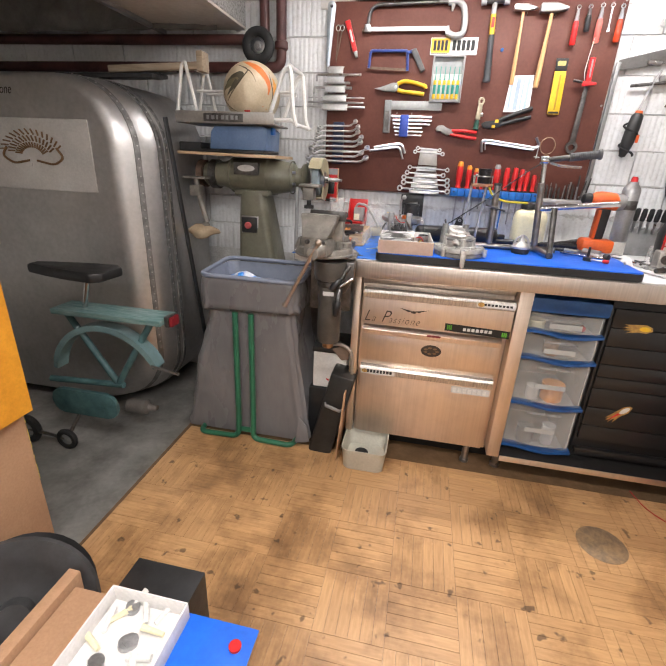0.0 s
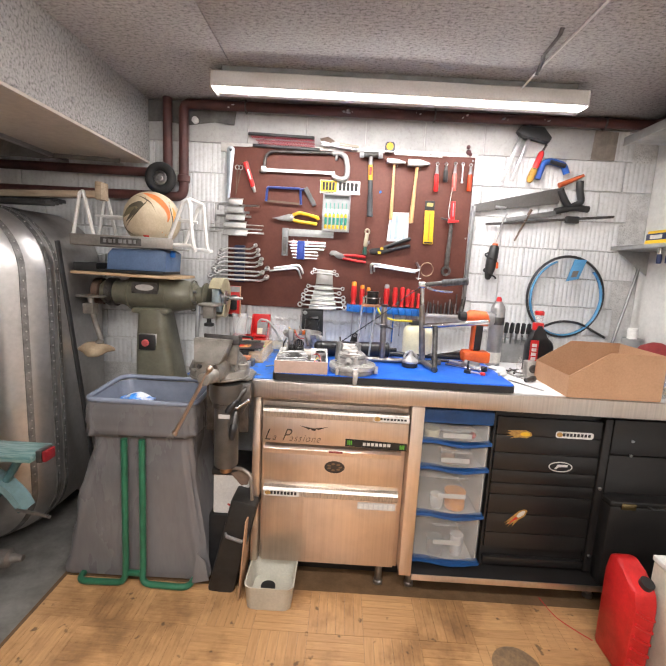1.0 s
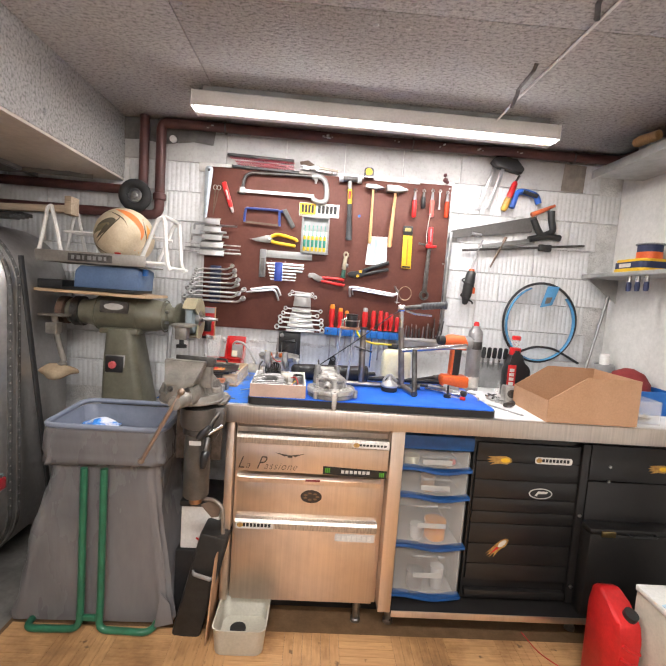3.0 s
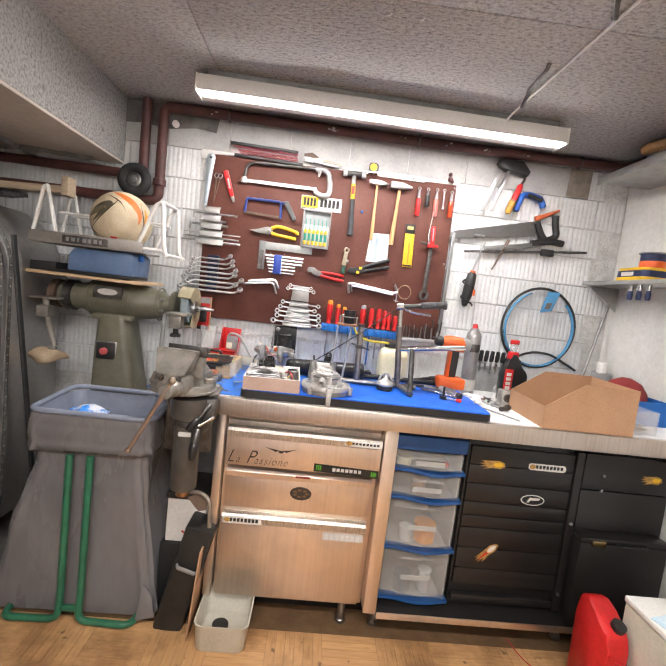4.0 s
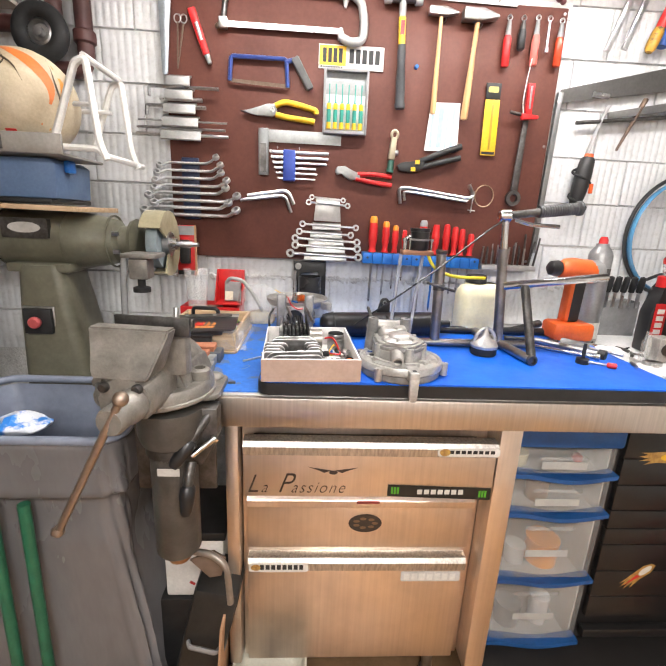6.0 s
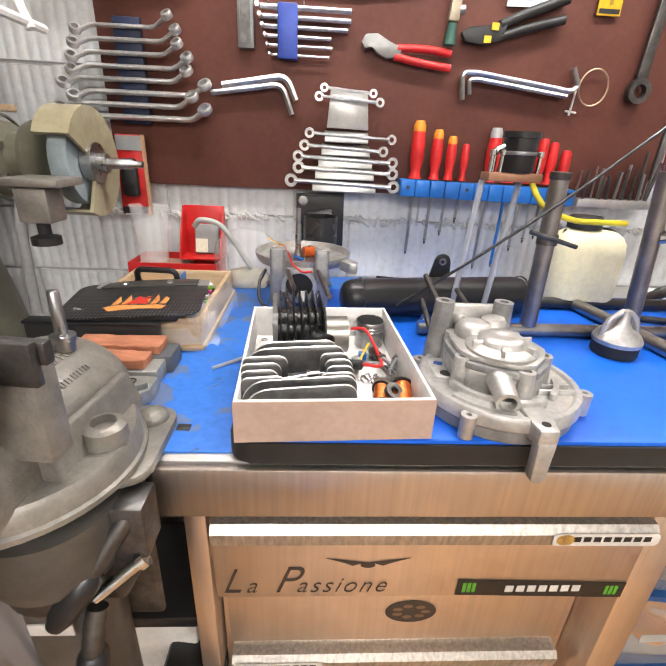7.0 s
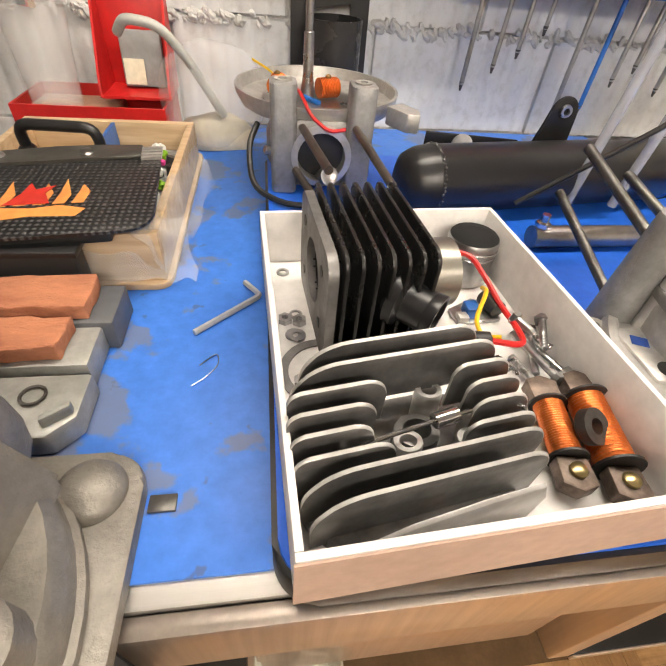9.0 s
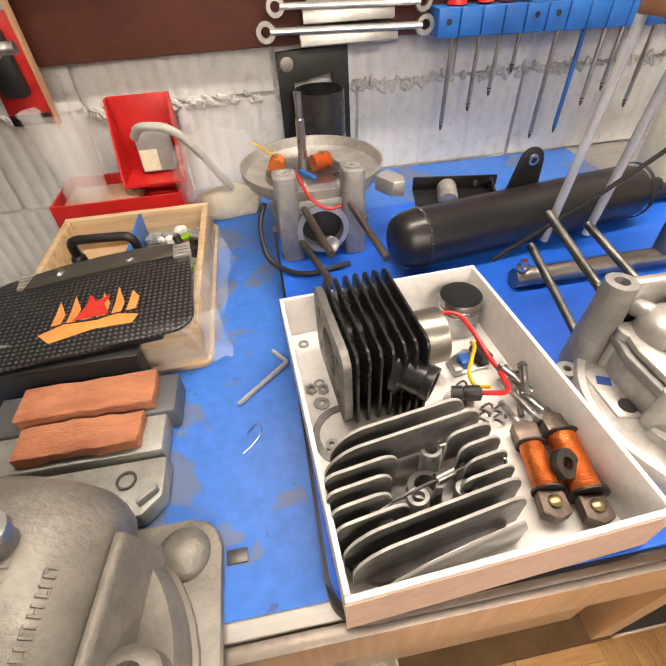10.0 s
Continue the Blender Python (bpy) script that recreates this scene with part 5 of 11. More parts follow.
part("shell", bm, surf("milky_plastic", (0.60, 0.58, 0.50), (0.52, 0.50, 0.42), rough=0.4, scale=8), tub)
solid("black_disc", lathe(bm_new(), (0.07, 0.05, 0.0085), (0, 0, 1), [(0, 0), (0.03, 0.0), (0.03, 0.01), (0, 0.01)], 20), BLACK, "black rubber disc inside the tub", "disc")

# ---- silver trailer ----
tr = thing("caravan", "riveted aluminium camping trailer with rounded corners", "caravan", (-1.6, 0.3, 0))
def side_cut(y):
    """How far the nose rounds in, in plan, towards its flat front."""
    return float(np.interp(y, (0.085, 0.102, 0.14, 0.18, 0.22, 0.26), (0.125, 0.095, 0.055, 0.025, 0.006, 0.0)))


def trailer_profile(inset, cut=0.0):
    r = 0.27
    return arc(-0.90 - cut - r, 1.51 - r, r - inset, 0, 90, 12) + arc(-2.45 + r, 1.51 - r, r - inset, 90, 180, 12) + arc(-2.45 + r, 0.07 + r, r - inset, 180, 270, 12) + arc(-0.90 - cut - r, 0.07 + r, r - inset, 270, 360, 12)
bm = bm_new()
rs = []
for y, ins in ((0.085, 0.02), (0.087, 0.010), (0.094, 0.002), (0.102, 0.0), (0.13, 0.0), (0.16, 0.0), (0.20, 0.0), (0.24, 0.0), (0.29, 0.0), (0.34, 0.0), (0.45, 0.0), (0.60, 0.0), (0.64, 0.03), (0.655, 0.09)):
    rs.append([bm.verts.new((x, y, z)) for x, z in trailer_profile(ins, side_cut(y))])
for p, q in zip(rs, rs[1:]):
    for i in range(len(p)):
        bm.faces.new((p[i], p[(i + 1) % len(p)], q[(i + 1) % len(q)], q[i]))
bm.faces.new(rs[0])
bm.faces.new(rs[-1][::-1])
part("shell", bm, ALU_SKIN, tr)
for y0, y1 in ((0.135, 0.152), (0.218, 0.238), (0.262, 0.282)):
    bm = bm_new()
    a, b, c_ = trailer_profile(0.002, side_cut(y0)), trailer_profile(-0.002, side_cut(y0)), trailer_profile(-0.002, side_cut(y1))
    n = 26
    idx = list(range(len(a) - 13 - 0, len(a))) + list(range(0, 13))
    path = [b[i % len(b)] for i in idx]
    inner = [a[i % len(a)] for i in idx]
    far = [c_[i % len(c_)] for i in idx]
    for k in range(len(path) - 1):
        vq = [bm.verts.new(p) for p in ((path[k][0], y0, path[k][1]), (path[k + 1][0], y0, path[k + 1][1]), (far[k + 1][0], y1, far[k + 1][1]), (far[k][0], y1, far[k][1]))]
        bm.faces.new(vq)
        for yy in (y0,):
            e = [bm.verts.new(p) for p in ((path[k][0], yy, path[k][1]), (path[k + 1][0], yy, path[k + 1][1]), (inner[k + 1][0], yy, inner[k + 1][1]), (inner[k][0], yy, inner[k][1]))]
            bm.faces.new(e)
    st_ = part("seam_strip", bm, ALU_DARK, tr, "aluminium seam strip with rivets")
    bm = bm_new()
    ym = (y0 + y1) / 2
    for i in range(26):
        z = 0.36 + i * 0.034
        bmesh.ops.create_icosphere(bm, subdivisions=1, radius=0.0035, matrix=pose(-0.898 - side_cut(ym), ym, z))
    for i in range(12):
        a_ = radians(4 + i * 7.4)
        bmesh.ops.create_icosphere(bm, subdivisions=1, radius=0.0035, matrix=pose(-1.17 - side_cut(ym) + 0.272 * math.cos(a_), ym, 1.24 + 0.272 * math.sin(a_)))
    part("rivets", bm, ALU_CAST, st_, kind="stuff")
pn = part("panel", box(bm_new(), -1.71, -1.115, 0.078, 0.0845, 1.07, 1.345, 0.003), surf("pale_panel", (0.60, 0.58, 0.55), rough=0.30, metal=0.25, scale=3), tr, "pale raised panel")
bm = bm_new()
for i in range(15):
    a_ = radians(20 + i * 10)
    for r_ in (0.035, 0.060, 0.085):
        tube(bm, [(-1.395 + r_ * 1.5 * math.cos(a_), 0.0772, 1.20 + r_ * math.sin(a_)), (-1.395 + (r_ + 0.02) * 1.5 * math.cos(a_ + 0.10), 0.0772, 1.20 + (r_ + 0.02) * math.sin(a_ + 0.10))], 0.0055, 0, 6, flat=0.6)
for s_ in (-1, 1):
    tube(bm, [(-1.395 + s_ * 0.02, 0.0772, 1.185), (-1.395 + s_ * 0.10, 0.0772, 1.17), (-1.395 + s_ * 0.15, 0.0772, 1.20), (-1.395 + s_ * 0.12, 0.0772, 1.235)], 0.008, 0.03, 6, flat=0.6)
part("emblem", bm, surf("tan_emblem", (0.20, 0.11, 0.045), rough=0.5), pn, "tan crest emblem")
text_part("lettering", "La Passione", INK, tr, (-1.62, 0.0845, 1.432), 0.05, shear=0.35, wide=0.75)
bar = thing("black_bar", "long black bar leaning on the trailer side", "bar", (-0.70, 0.12, 0))
part("rod", tube(bm_new(), [(-0.872, 0.24, 1.375), (-0.795, 0.37, 0.013)], 0.013, 0, 8, flat=0.6), BLACK, bar)
# clutter lying on the trailer
part_ = thing("dark_sheets", "dark stacked sheets lying on the trailer roof", "sheets", (-1.4, 0.35, 1.512))
for i in range(4):
    bm = box(bm_new(), -1.9, -0.90 - 0.03 * i, 0.22 + i * 0.07, 0.28 + i * 0.07, 1.514 + 0.012 * i, 1.53 + 0.012 * i, 0.002)
    part("sheet", bm, BLACK, part_)
DUSTY = wood_material("dusty_pine", (0.40, 0.32, 0.23), (0.27, 0.21, 0.15), vary=0.1, rough=0.7)
bt = thing("timber_slat", "pale wooden slat with a cross piece on the trailer roof", "slat", (-0.95, 0.4, 1.58))
part("slat", box(bm_new(), -1.20, -0.775, 0.36, 0.39, 1.562, 1.590, 0.003, m=pose(-1, .38, 1.58, 0, -2, 0) @ pose(1, -.38, -1.58)), DUSTY, bt)
part("cross_piece", box(bm_new(), -0.774, -0.745, 0.35, 0.41, 1.560, 1.635, 0.004), DUSTY, bt)
sh = thing("dust_sheet", "crumpled grey plastic sheet hanging under the beam", "sheet", (-1.6, 0.55, 1.76))
bm = bm_new()
bmesh.ops.create_grid(bm, x_segments=40, y_segments=16, size=0.5, matrix=pose(-1.75, 0.60, 1.93, 90, 0, 0) @ Matrix.Diagonal((1.9, 0.32, 1, 1)))
for v in bm.verts:
    v.co.y += 0.06 * noise.noise(v.co * 6) + 0.03 * noise.noise(v.co * 15)
bmesh.ops.solidify(bm, geom=bm.faces[:], thickness=0.002)
part("sheet", bm, surf("grey_film", (0.20, 0.19, 0.18), (0.12, 0.115, 0.11), rough=0.45), sh, angle=80)

# ---- teal bicycle before the trailer ----
bi = thing("folding_bicycle", "teal folding bicycle with rear rack and black saddle", "bicycle", (-1.05, -0.12, 0))
BYC = -0.12
part("rack", box(bm_new(), -1.21, -0.72, BYC - 0.06, BYC + 0.06, 0.612, 0.636, 0.004), surf("teal_white_rack", (0.22, 0.30, 0.28), (0.06, 0.15, 0.15), rough=0.4, scale=16, stretch=(1, 8, 8)), bi, "scratched teal rear rack")
tl = part("tail_lamp_bracket", box(bm_new(), -0.722, -0.702, BYC - 0.03, BYC + 0.03, 0.600, 0.645, 0.004), DARK_STEEL, bi)
part("reflector", box(bm_new(), -0.702, -0.688, BYC - 0.028, BYC + 0.028, 0.602, 0.642, 0.005), surf("dark_red_reflector", (0.22, 0.015, 0.02), rough=0.25), tl, "dark red reflector")
for p in ([(-1.19, BYC, 0.60), (-1.0, BYC, 0.30)], [(-0.80, BYC, 0.60), (-0.99, BYC, 0.30)], [(-1.34, BYC, 0.27), (-0.97, BYC, 0.29)]):
    part("frame_tube", tube(bm_new(), p, 0.014, 0, 10), TEAL, bi)
part("seat_tube", tube(bm_new(), [(-1.10, BYC, 0.62), (-1.06, BYC, 0.76)], 0.011, 0, 10), CHROME, bi, "chrome seat post")
bm = bm_new()
plate(bm, [(-1.31, -0.03), (-1.22, -0.028), (-1.10, -0.065), (-0.98, -0.09), (-0.945, -0.06), (-0.94, 0.06), (-0.98, 0.09), (-1.10, 0.065), (-1.22, 0.028), (-1.31, 0.03)], 0.765, 0.805, "z", 0.012)
bm.transform(pose(0, BYC, 0))
part("saddle", bm, BLACK, bi, "worn black saddle")
part("mudguard", plate(bm_new(), arc(-1.02, 0.30, 0.27, 25, 170, 18) + arc(-1.02, 0.30, 0.245, 170, 25, 18), BYC - 0.03, BYC + 0.03, "y", 0.003), surf("pale_teal", (0.17, 0.27, 0.28), rough=0.35), bi, "pale teal mudguard")
part("chain_case", plate(bm_new(), rrect(-1.30, -0.98, 0.14, 0.26, 0.05), BYC - 0.055, BYC - 0.035, "y", 0.004), TEAL, bi, "teal chain case")
part("stay", tube(bm_new(), [(-0.80, BYC - 0.03, 0.42), (-0.68, BYC - 0.03, 0.40)], 0.006, 0, 8), STEEL, bi)
for x, r in ((-1.20, 0.05), (-1.40, 0.07)):
    wh = part("castor", tube(bm_new(), [(x + r * 0.75 * math.cos(a), -0.24, r + r * 0.75 * math.sin(a)) for a in np.linspace(0, 2 * math.pi, 21)[:-1]], r * 0.25, seg=8, closed=True), RUBBER, bi)
    part("hub", lathe(bm_new(), (x, -0.228, r), (0, -1, 0), [(0, 0), (r * 0.6, 0), (r * 0.55, 0.015), (r * 0.2, 0.018), (0, 0.022)], 16), GREY, wh)
part("axle", tube(bm_new(), [(-1.40, -0.24, 0.07), (-1.20, -0.24, 0.05), (-1.18, BYC, 0.18)], 0.008, 0.02, 8), DARK_STEEL, bi)
part("foot_peg", lathe(bm_new(), (-1.02, -0.05, 0.14), (1, 0.1, 0), [(0, 0), (0.03, 0.0), (0.035, 0.02), (0.035, 0.09), (0.02, 0.10), (0.012, 0.14), (0, 0.14)], 16), surf("dull_peg", (0.22, 0.20, 0.18), rough=0.5, metal=0.5), bi)

# ---- cartons and box near the entrance ----
ct = thing("carton", "brown carton with orange tape, standing on another", "carton", (-1.05, -0.85, 0.50))
part("body", box(bm_new(), -1.40, -0.80, -1.15, -0.70, 0.545, 1.05, 0.004), CARD, ct)
part("tape", box(bm_new(), -0.88, -0.797, -1.152, -0.697, 0.543, 1.052), surf("orange_tape", (0.72, 0.32, 0.03), (0.6, 0.25, 0.02), rough=0.35), ct, "orange printed tape")
part("paper_label", box(bm_new(), -0.7965, -0.7955, -0.98, -0.80, 0.68, 0.86), PAPER, ct)
solid("carton", box(bm_new(), -1.42, -0.83, -1.17, -0.70, 0.0, 0.5425, 0.004), CARD, "plain brown carton on the concrete floor", "carton")
solid("yellow_bag", box(bm_new(), -1.26, -1.14, -0.52, -0.44, 0.0, 0.47, 0.02, m=pose(0, 0, 0.0)), surf("yellow_print", (0.65, 0.50, 0.03), (0.12, 0.10, 0.02), rough=0.4, scale=30, lo=0.45, hi=0.5), "yellow and black printed bag behind the cartons", "bag")
cb = thing("carton", "flat brown carton that carries trays of parts", "carton", (-0.3, -1.2, 0))
part("body", box(bm_new(), -0.47, -0.14, -1.55, -0.975, 0.0, 0.292, 0.003), CARD, cb)
part("flap", box(bm_new(), -0.505, -0.475, -1.5, -0.95, 0.10, 0.31, 0.002), CARD, cb)
bp_ = thing("blue_board", "bright blue plastic board with a red cap on the carton", "board", (-0.19, -1.15, 0.293))
part("sheet", box(bm_new(), -0.375, -0.02, -1.40, -0.975, 0.293, 0.299, 0.002), BLUE_PAD, bp_)
part("cap", lathe(bm_new(), (-0.055, -1.02, 0.2995), (0, 0, 1), [(0, 0), (0.013, 0), (0.013, 0.006), (0, 0.007)], 16), RED, bp_, "round red cap")
tp = thing("parts_tray", "white card tray full of small metal and plastic parts", "tray", (-0.27, -1.1, 0.30))
part("base", box(bm_new(), -0.355, -0.175, -1.30, -0.985, 0.2998, 0.3028), WHITE_CARD, tp)
for a in ((-0.355, -0.352, -1.297, -0.988), (-0.178, -0.175, -1.297, -0.988), (-0.355, -0.175, -0.988, -0.985), (-0.355, -0.175, -1.30, -1.297)):
    part("wall", box(bm_new(), *a, 0.303, 0.345, 0.0005), WHITE_CARD, tp)
rg = random.Random(3)
for i in range(18):
    x, y = rg.uniform(-0.335, -0.195), rg.uniform(-1.25, -1.00)
    a = rg.uniform(0, 3.14)
    bm = bm_new()
    if i % 3 == 0:
        lathe(bm, (x, y, 0.304), (0.2, 0.1, 1), [(0.006, 0), (0.015, 0), (0.015, 0.012), (0.006, 0.012)], 14)
    else:
        cyl(bm, (x, y, 0.309), (x + 0.05 * math.cos(a), y + 0.05 * math.sin(a), 0.313), 0.005, 0.007, 8)
    solid("small_part", bm, (STEEL, WHITE, CREAM)[i % 3], "small loose part in the white tray", "part", group="parts in the white tray")
bm = box(bm_new(), -0.365, -0.19, -0.972, -0.885, 0.0, 0.31, 0.002)
solid("black_sheet", bm, BLACK, "black plastic box beside the carton", "box")
sp = thing("cable_reel", "large black plastic reel leaning against the carton", "reel", (-0.66, -1.1, 0))
RM = pose(-0.60, -1.02, 0.22, 62, 0, 35)
bm = lathe(bm_new(), (0, 0, 0), (0, 0, 1), [(0.0, 0.0), (0.11, 0.0), (0.13, 0.012), (0.17, 0.012), (0.175, 0.02), (0.17, 0.03), (0.12, 0.026), (0.10, 0.012), (0.04, 0.012), (0.035, 0.04), (0, 0.04)], 40)
bm.transform(RM)
part("flange", bm, surf("grey_black_plastic", (0.05, 0.05, 0.052), (0.03, 0.03, 0.03), rough=0.45), sp)
bm = lathe(bm_new(), (0, 0, -0.09), (0, 0, 1), [(0, 0), (0.15, 0), (0.155, 0.01), (0.09, 0.015), (0.09, 0.09), (0, 0.09)], 32)
bm.transform(RM)
part("drum", bm, BLACK, sp)

# ---- red can and white box at the other side ----
rc = thing("jerrycan", "red plastic jerrycan with moulded ribs on the parquet", "jerrycan", (1.33, -0.20, 0))
bm = bm_new()
plate(bm, [(-0.255, 0.0), (-0.09, 0.0), (-0.085, 0.30), (-0.10, 0.37), (-0.14, 0.385), (-0.18, 0.36), (-0.245, 0.33), (-0.26, 0.28)], 1.315, 1.393, "x", 0.016)
part("body", bm, RED, rc)
for i in range(5):
    z = 0.07 + i * 0.045
    bm = tube(bm_new(), [(1.325, -0.259, z + 0.02), (1.355, -0.261, z), (1.384, -0.259, z - 0.01)], 0.006, 0.01, 8)
    part("moulded_rib", bm, RED, rc)
part("cap", lathe(bm_new(), (1.365, -0.22, 0.335), (0.1, -0.4, 1), [(0, 0), (0.022, 0), (0.022, 0.02), (0, 0.022)], 18), BLACK, rc, "black screw cap")
wb = thing("white_cabinet", "low cream-white metal cabinet with papers on top", "cabinet", (1.58, -0.55, 0))
part("body", box(bm_new(), 1.400, 1.79, -0.85, -0.193, 0.0, 0.412, 0.006), surf("cream_enamel", (0.60, 0.58, 0.48), rough=0.35, scale=4), wb)
part("top", box(bm_new(), 1.397, 1.792, -0.853, -0.190, 0.4125, 0.432, 0.004), WHITE, wb)
solid("blue_leaflet", box(bm_new(), 1.46, 1.70, -0.60, -0.26, 0.4325, 0.436, 0.001, m=pose(1.55, -0.5, 0, 0, 0, 15) @ pose(-1.55, 0.5, 0)), surf("leaflet", (0.25, 0.50, 0.68), (0.70, 0.75, 0.78), rough=0.4, scale=12), "pale blue leaflet on the cream cabinet", "leaflet")
solid("red_wire", tube(bm_new(), [(1.20, 0.10, 0.004), (1.22, 0.0, 0.004), (1.27, -0.06, 0.004), (1.31, -0.10, 0.004)], 0.0018, 0.04, 6), RED, "thin red wire on the parquet", "wire")
solid("metal_disc", lathe(bm_new(), (0.98, -0.23, 0.0003), (0, 0, 1), [(0.0, 0.0), (0.08, 0.0), (0.083, 0.002), (0.08, 0.0035), (0, 0.0035)], 32), surf("worn_floor_cover", (0.42, 0.27, 0.14), (0.24, 0.17, 0.11), rough=0.5, metal=0.2, scale=30), "flat dull round cover let into the parquet", "cover")

# ---- right-hand bench things ----
cn = thing("storage_carton", "open brown cardboard storage bin on the bench", "carton", (1.315, 0.14, 0.9016))
t_ = 0.003
part("base", box(bm_new(), 1.147, 1.484, 0.006, 0.274, 0.9018, 0.9045), CARD, cn)
side = [(1.146, 0.905), (1.146, 0.982), (1.282, 1.072), (1.485, 1.072), (1.485, 0.905)]
part("side_wall", plate(bm_new(), side, 0.005, 0.008, "y"), CARD, cn)
part("side_wall", plate(bm_new(), side, 0.272, 0.275, "y"), CARD, cn)
part("low_wall", box(bm_new(), 1.1465, 1.1495, 0.0085, 0.2715, 0.905, 0.981), CARD, cn)
part("high_wall", box(bm_new(), 1.4815, 1.4845, 0.0085, 0.2715, 0.905, 1.071), CARD, cn)
ob_ = thing("oil_bottle", "black oil bottle with red cap and bar label", "bottle", (1.20, 0.40, 0.902))
bm = bm_new()
plate(bm, [(1.150, 0.9025), (1.250, 0.9025), (1.253, 1.03), (1.235, 1.065), (1.212, 1.09), (1.205, 1.12), (1.182, 1.12), (1.178, 1.085), (1.158, 1.05), (1.149, 1.02)], 0.375, 0.425, "y", 0.008)
part("body", bm, BLACK_GLOSS, ob_)
part("collar", lathe(bm_new(), (1.194, 0.40, 1.095), (0, 0, 1), [(0, 0), (0.024, 0), (0.024, 0.03), (0.018, 0.032), (0, 0.033)], 20), RED, ob_, "red collar")
part("measure_cup", lathe(bm_new(), (1.194, 0.40, 1.128), (0, 0, 1), [(0.014, 0), (0.019, 0.035), (0.017, 0.036), (0.012, 0.002)], 20), CLEAR, ob_)
part("cap", lathe(bm_new(), (1.194, 0.40, 1.162), (0, 0, 1), [(0, 0), (0.019, 0), (0.02, 0.014), (0.016, 0.018), (0, 0.018)], 20), RED, ob_, "red cap")
lb = part("label", box(bm_new(), 1.158, 1.195, 0.3738, 0.3748, 0.925, 1.05), RED, ob_, "red label with white bars")
bm = bm_new()
for i in range(5):
    box(bm, 1.166, 1.187, 0.3728, 0.3736, 0.94 + i * 0.02, 0.94 + i * 0.02 + 0.014)
part("lettering_bar", bm, STICK_W, lb)
part("grip", tube(bm_new(), [(1.21, 0.40, 1.07), (1.262, 0.40, 1.03), (1.262, 0.40, 0.97), (1.245, 0.40, 0.95)], 0.012, 0.02, 10), BLACK_GLOSS, ob_)
sc = thing("spray_can", "tall grey spray can with red nozzle", "spray can", (1.037, 0.48, 0.902))
part("can", lathe(bm_new(), (1.037, 0.48, 0.9025), (0, 0, 1), [(0, 0.002), (0.03, 0), (0.033, 0.004), (0.033, 0.27), (0.030, 0.282), (0.018, 0.298), (0.018, 0.305), (0, 0.306)], 28), surf("grey_print", (0.40, 0.40, 0.40), (0.28, 0.28, 0.28), rough=0.3, metal=0.5), sc)
part("print_band", lathe(bm_new(), (1.037, 0.48, 1.10), (0, 0, 1), [(0.0332, 0), (0.0335, 0.001), (0.0335, 0.035), (0.0332, 0.036)], 28, close=False), DARK_STEEL, sc, "dark printed band")
part("white_label", lathe(bm_new(), (1.037, 0.48, 0.92), (0, 0, 1), [(0.0332, 0), (0.0335, 0.001), (0.0335, 0.05), (0.0332, 0.051)], 28, close=False), STICK_W, sc)
part("nozzle", lathe(bm_new(), (1.037, 0.48, 1.208), (0, 0, 1), [(0, 0), (0.013, 0), (0.012, 0.012), (0.008, 0.02), (0, 0.02)], 16), RED, sc, "red spray nozzle")
dl = thing("cordless_drill", "orange and grey cordless drill standing on its battery", "drill", (0.92, 0.40, 0.933))
part("battery", box(bm_new(), 0.865, 0.985, 0.36, 0.44, 0.933, 0.985, 0.012), ORANGE, dl, "orange battery pack")
part("handle", plate(bm_new(), [(0.905, 0.985), (0.945, 0.985), (0.95, 1.11), (0.905, 1.11)], 0.385, 0.418, "y", 0.008), BLACK, dl, "black rubber handle")
part("handle_inlay", plate(bm_new(), [(0.900, 0.986), (0.912, 0.986), (0.915, 1.10), (0.903, 1.10)], 0.383, 0.420, "y", 0.003), ORANGE, dl)
part("motor_case", lathe(bm_new(), (0.975, 0.40, 1.13), (-1, 0, 0.06), [(0, 0), (0.024, 0.0), (0.033, 0.01), (0.034, 0.075), (0.030, 0.095), (0.022, 0.105)], 20), ORANGE, dl)
part("rear_cap", lathe(bm_new(), (0.995, 0.40, 1.129), (-1, 0, 0.06), [(0, 0), (0.026, 0.004), (0.033, 0.018), (0.033, 0.045), (0.03, 0.046)], 20), GREY, dl)
part("chuck", lathe(bm_new(), (0.868, 0.40, 1.1365), (-1, 0, 0.06), [(0.021, 0), (0.023, 0.006), (0.020, 0.026), (0.010, 0.034), (0, 0.034)], 18), BLACK, dl)
jr = thing("plastic_canister", "cream plastic canister with black cap", "canister", (0.665, 0.455, 0.933))
bm = bm_new()
rs = [[bm.verts.new((x, y, z)) for x, y in rrect(0.603 + k, 0.735 - k, 0.41 + k, 0.498 - k, 0.030, 6)] for z, k in ((0.9335, 0.006), (0.937, 0.002), (0.945, 0.0), (1.040, 0.0), (1.058, 0.003), (1.070, 0.009), (1.078, 0.018), (1.082, 0.028))]
for p, q in zip(rs, rs[1:]):
    for i in range(len(p)):
        bm.faces.new((p[i], p[(i + 1) % len(p)], q[(i + 1) % len(q)], q[i]))
bm.faces.new(rs[0][::-1])
bm.faces.new(rs[-1])
part("body", bm, CREAM, jr)
part("cap", lathe(bm_new(), (0.655, 0.455, 1.082), (0, 0, 1), [(0, 0), (0.03, 0.0), (0.03, 0.018), (0.027, 0.022), (0, 0.022)], 24), BLACK, jr, "black screw cap")
sr = thing("hand_tool_rack", "row of black-handled tools in a stand against the wall", "rack", (1.18, 0.60, 0.902))
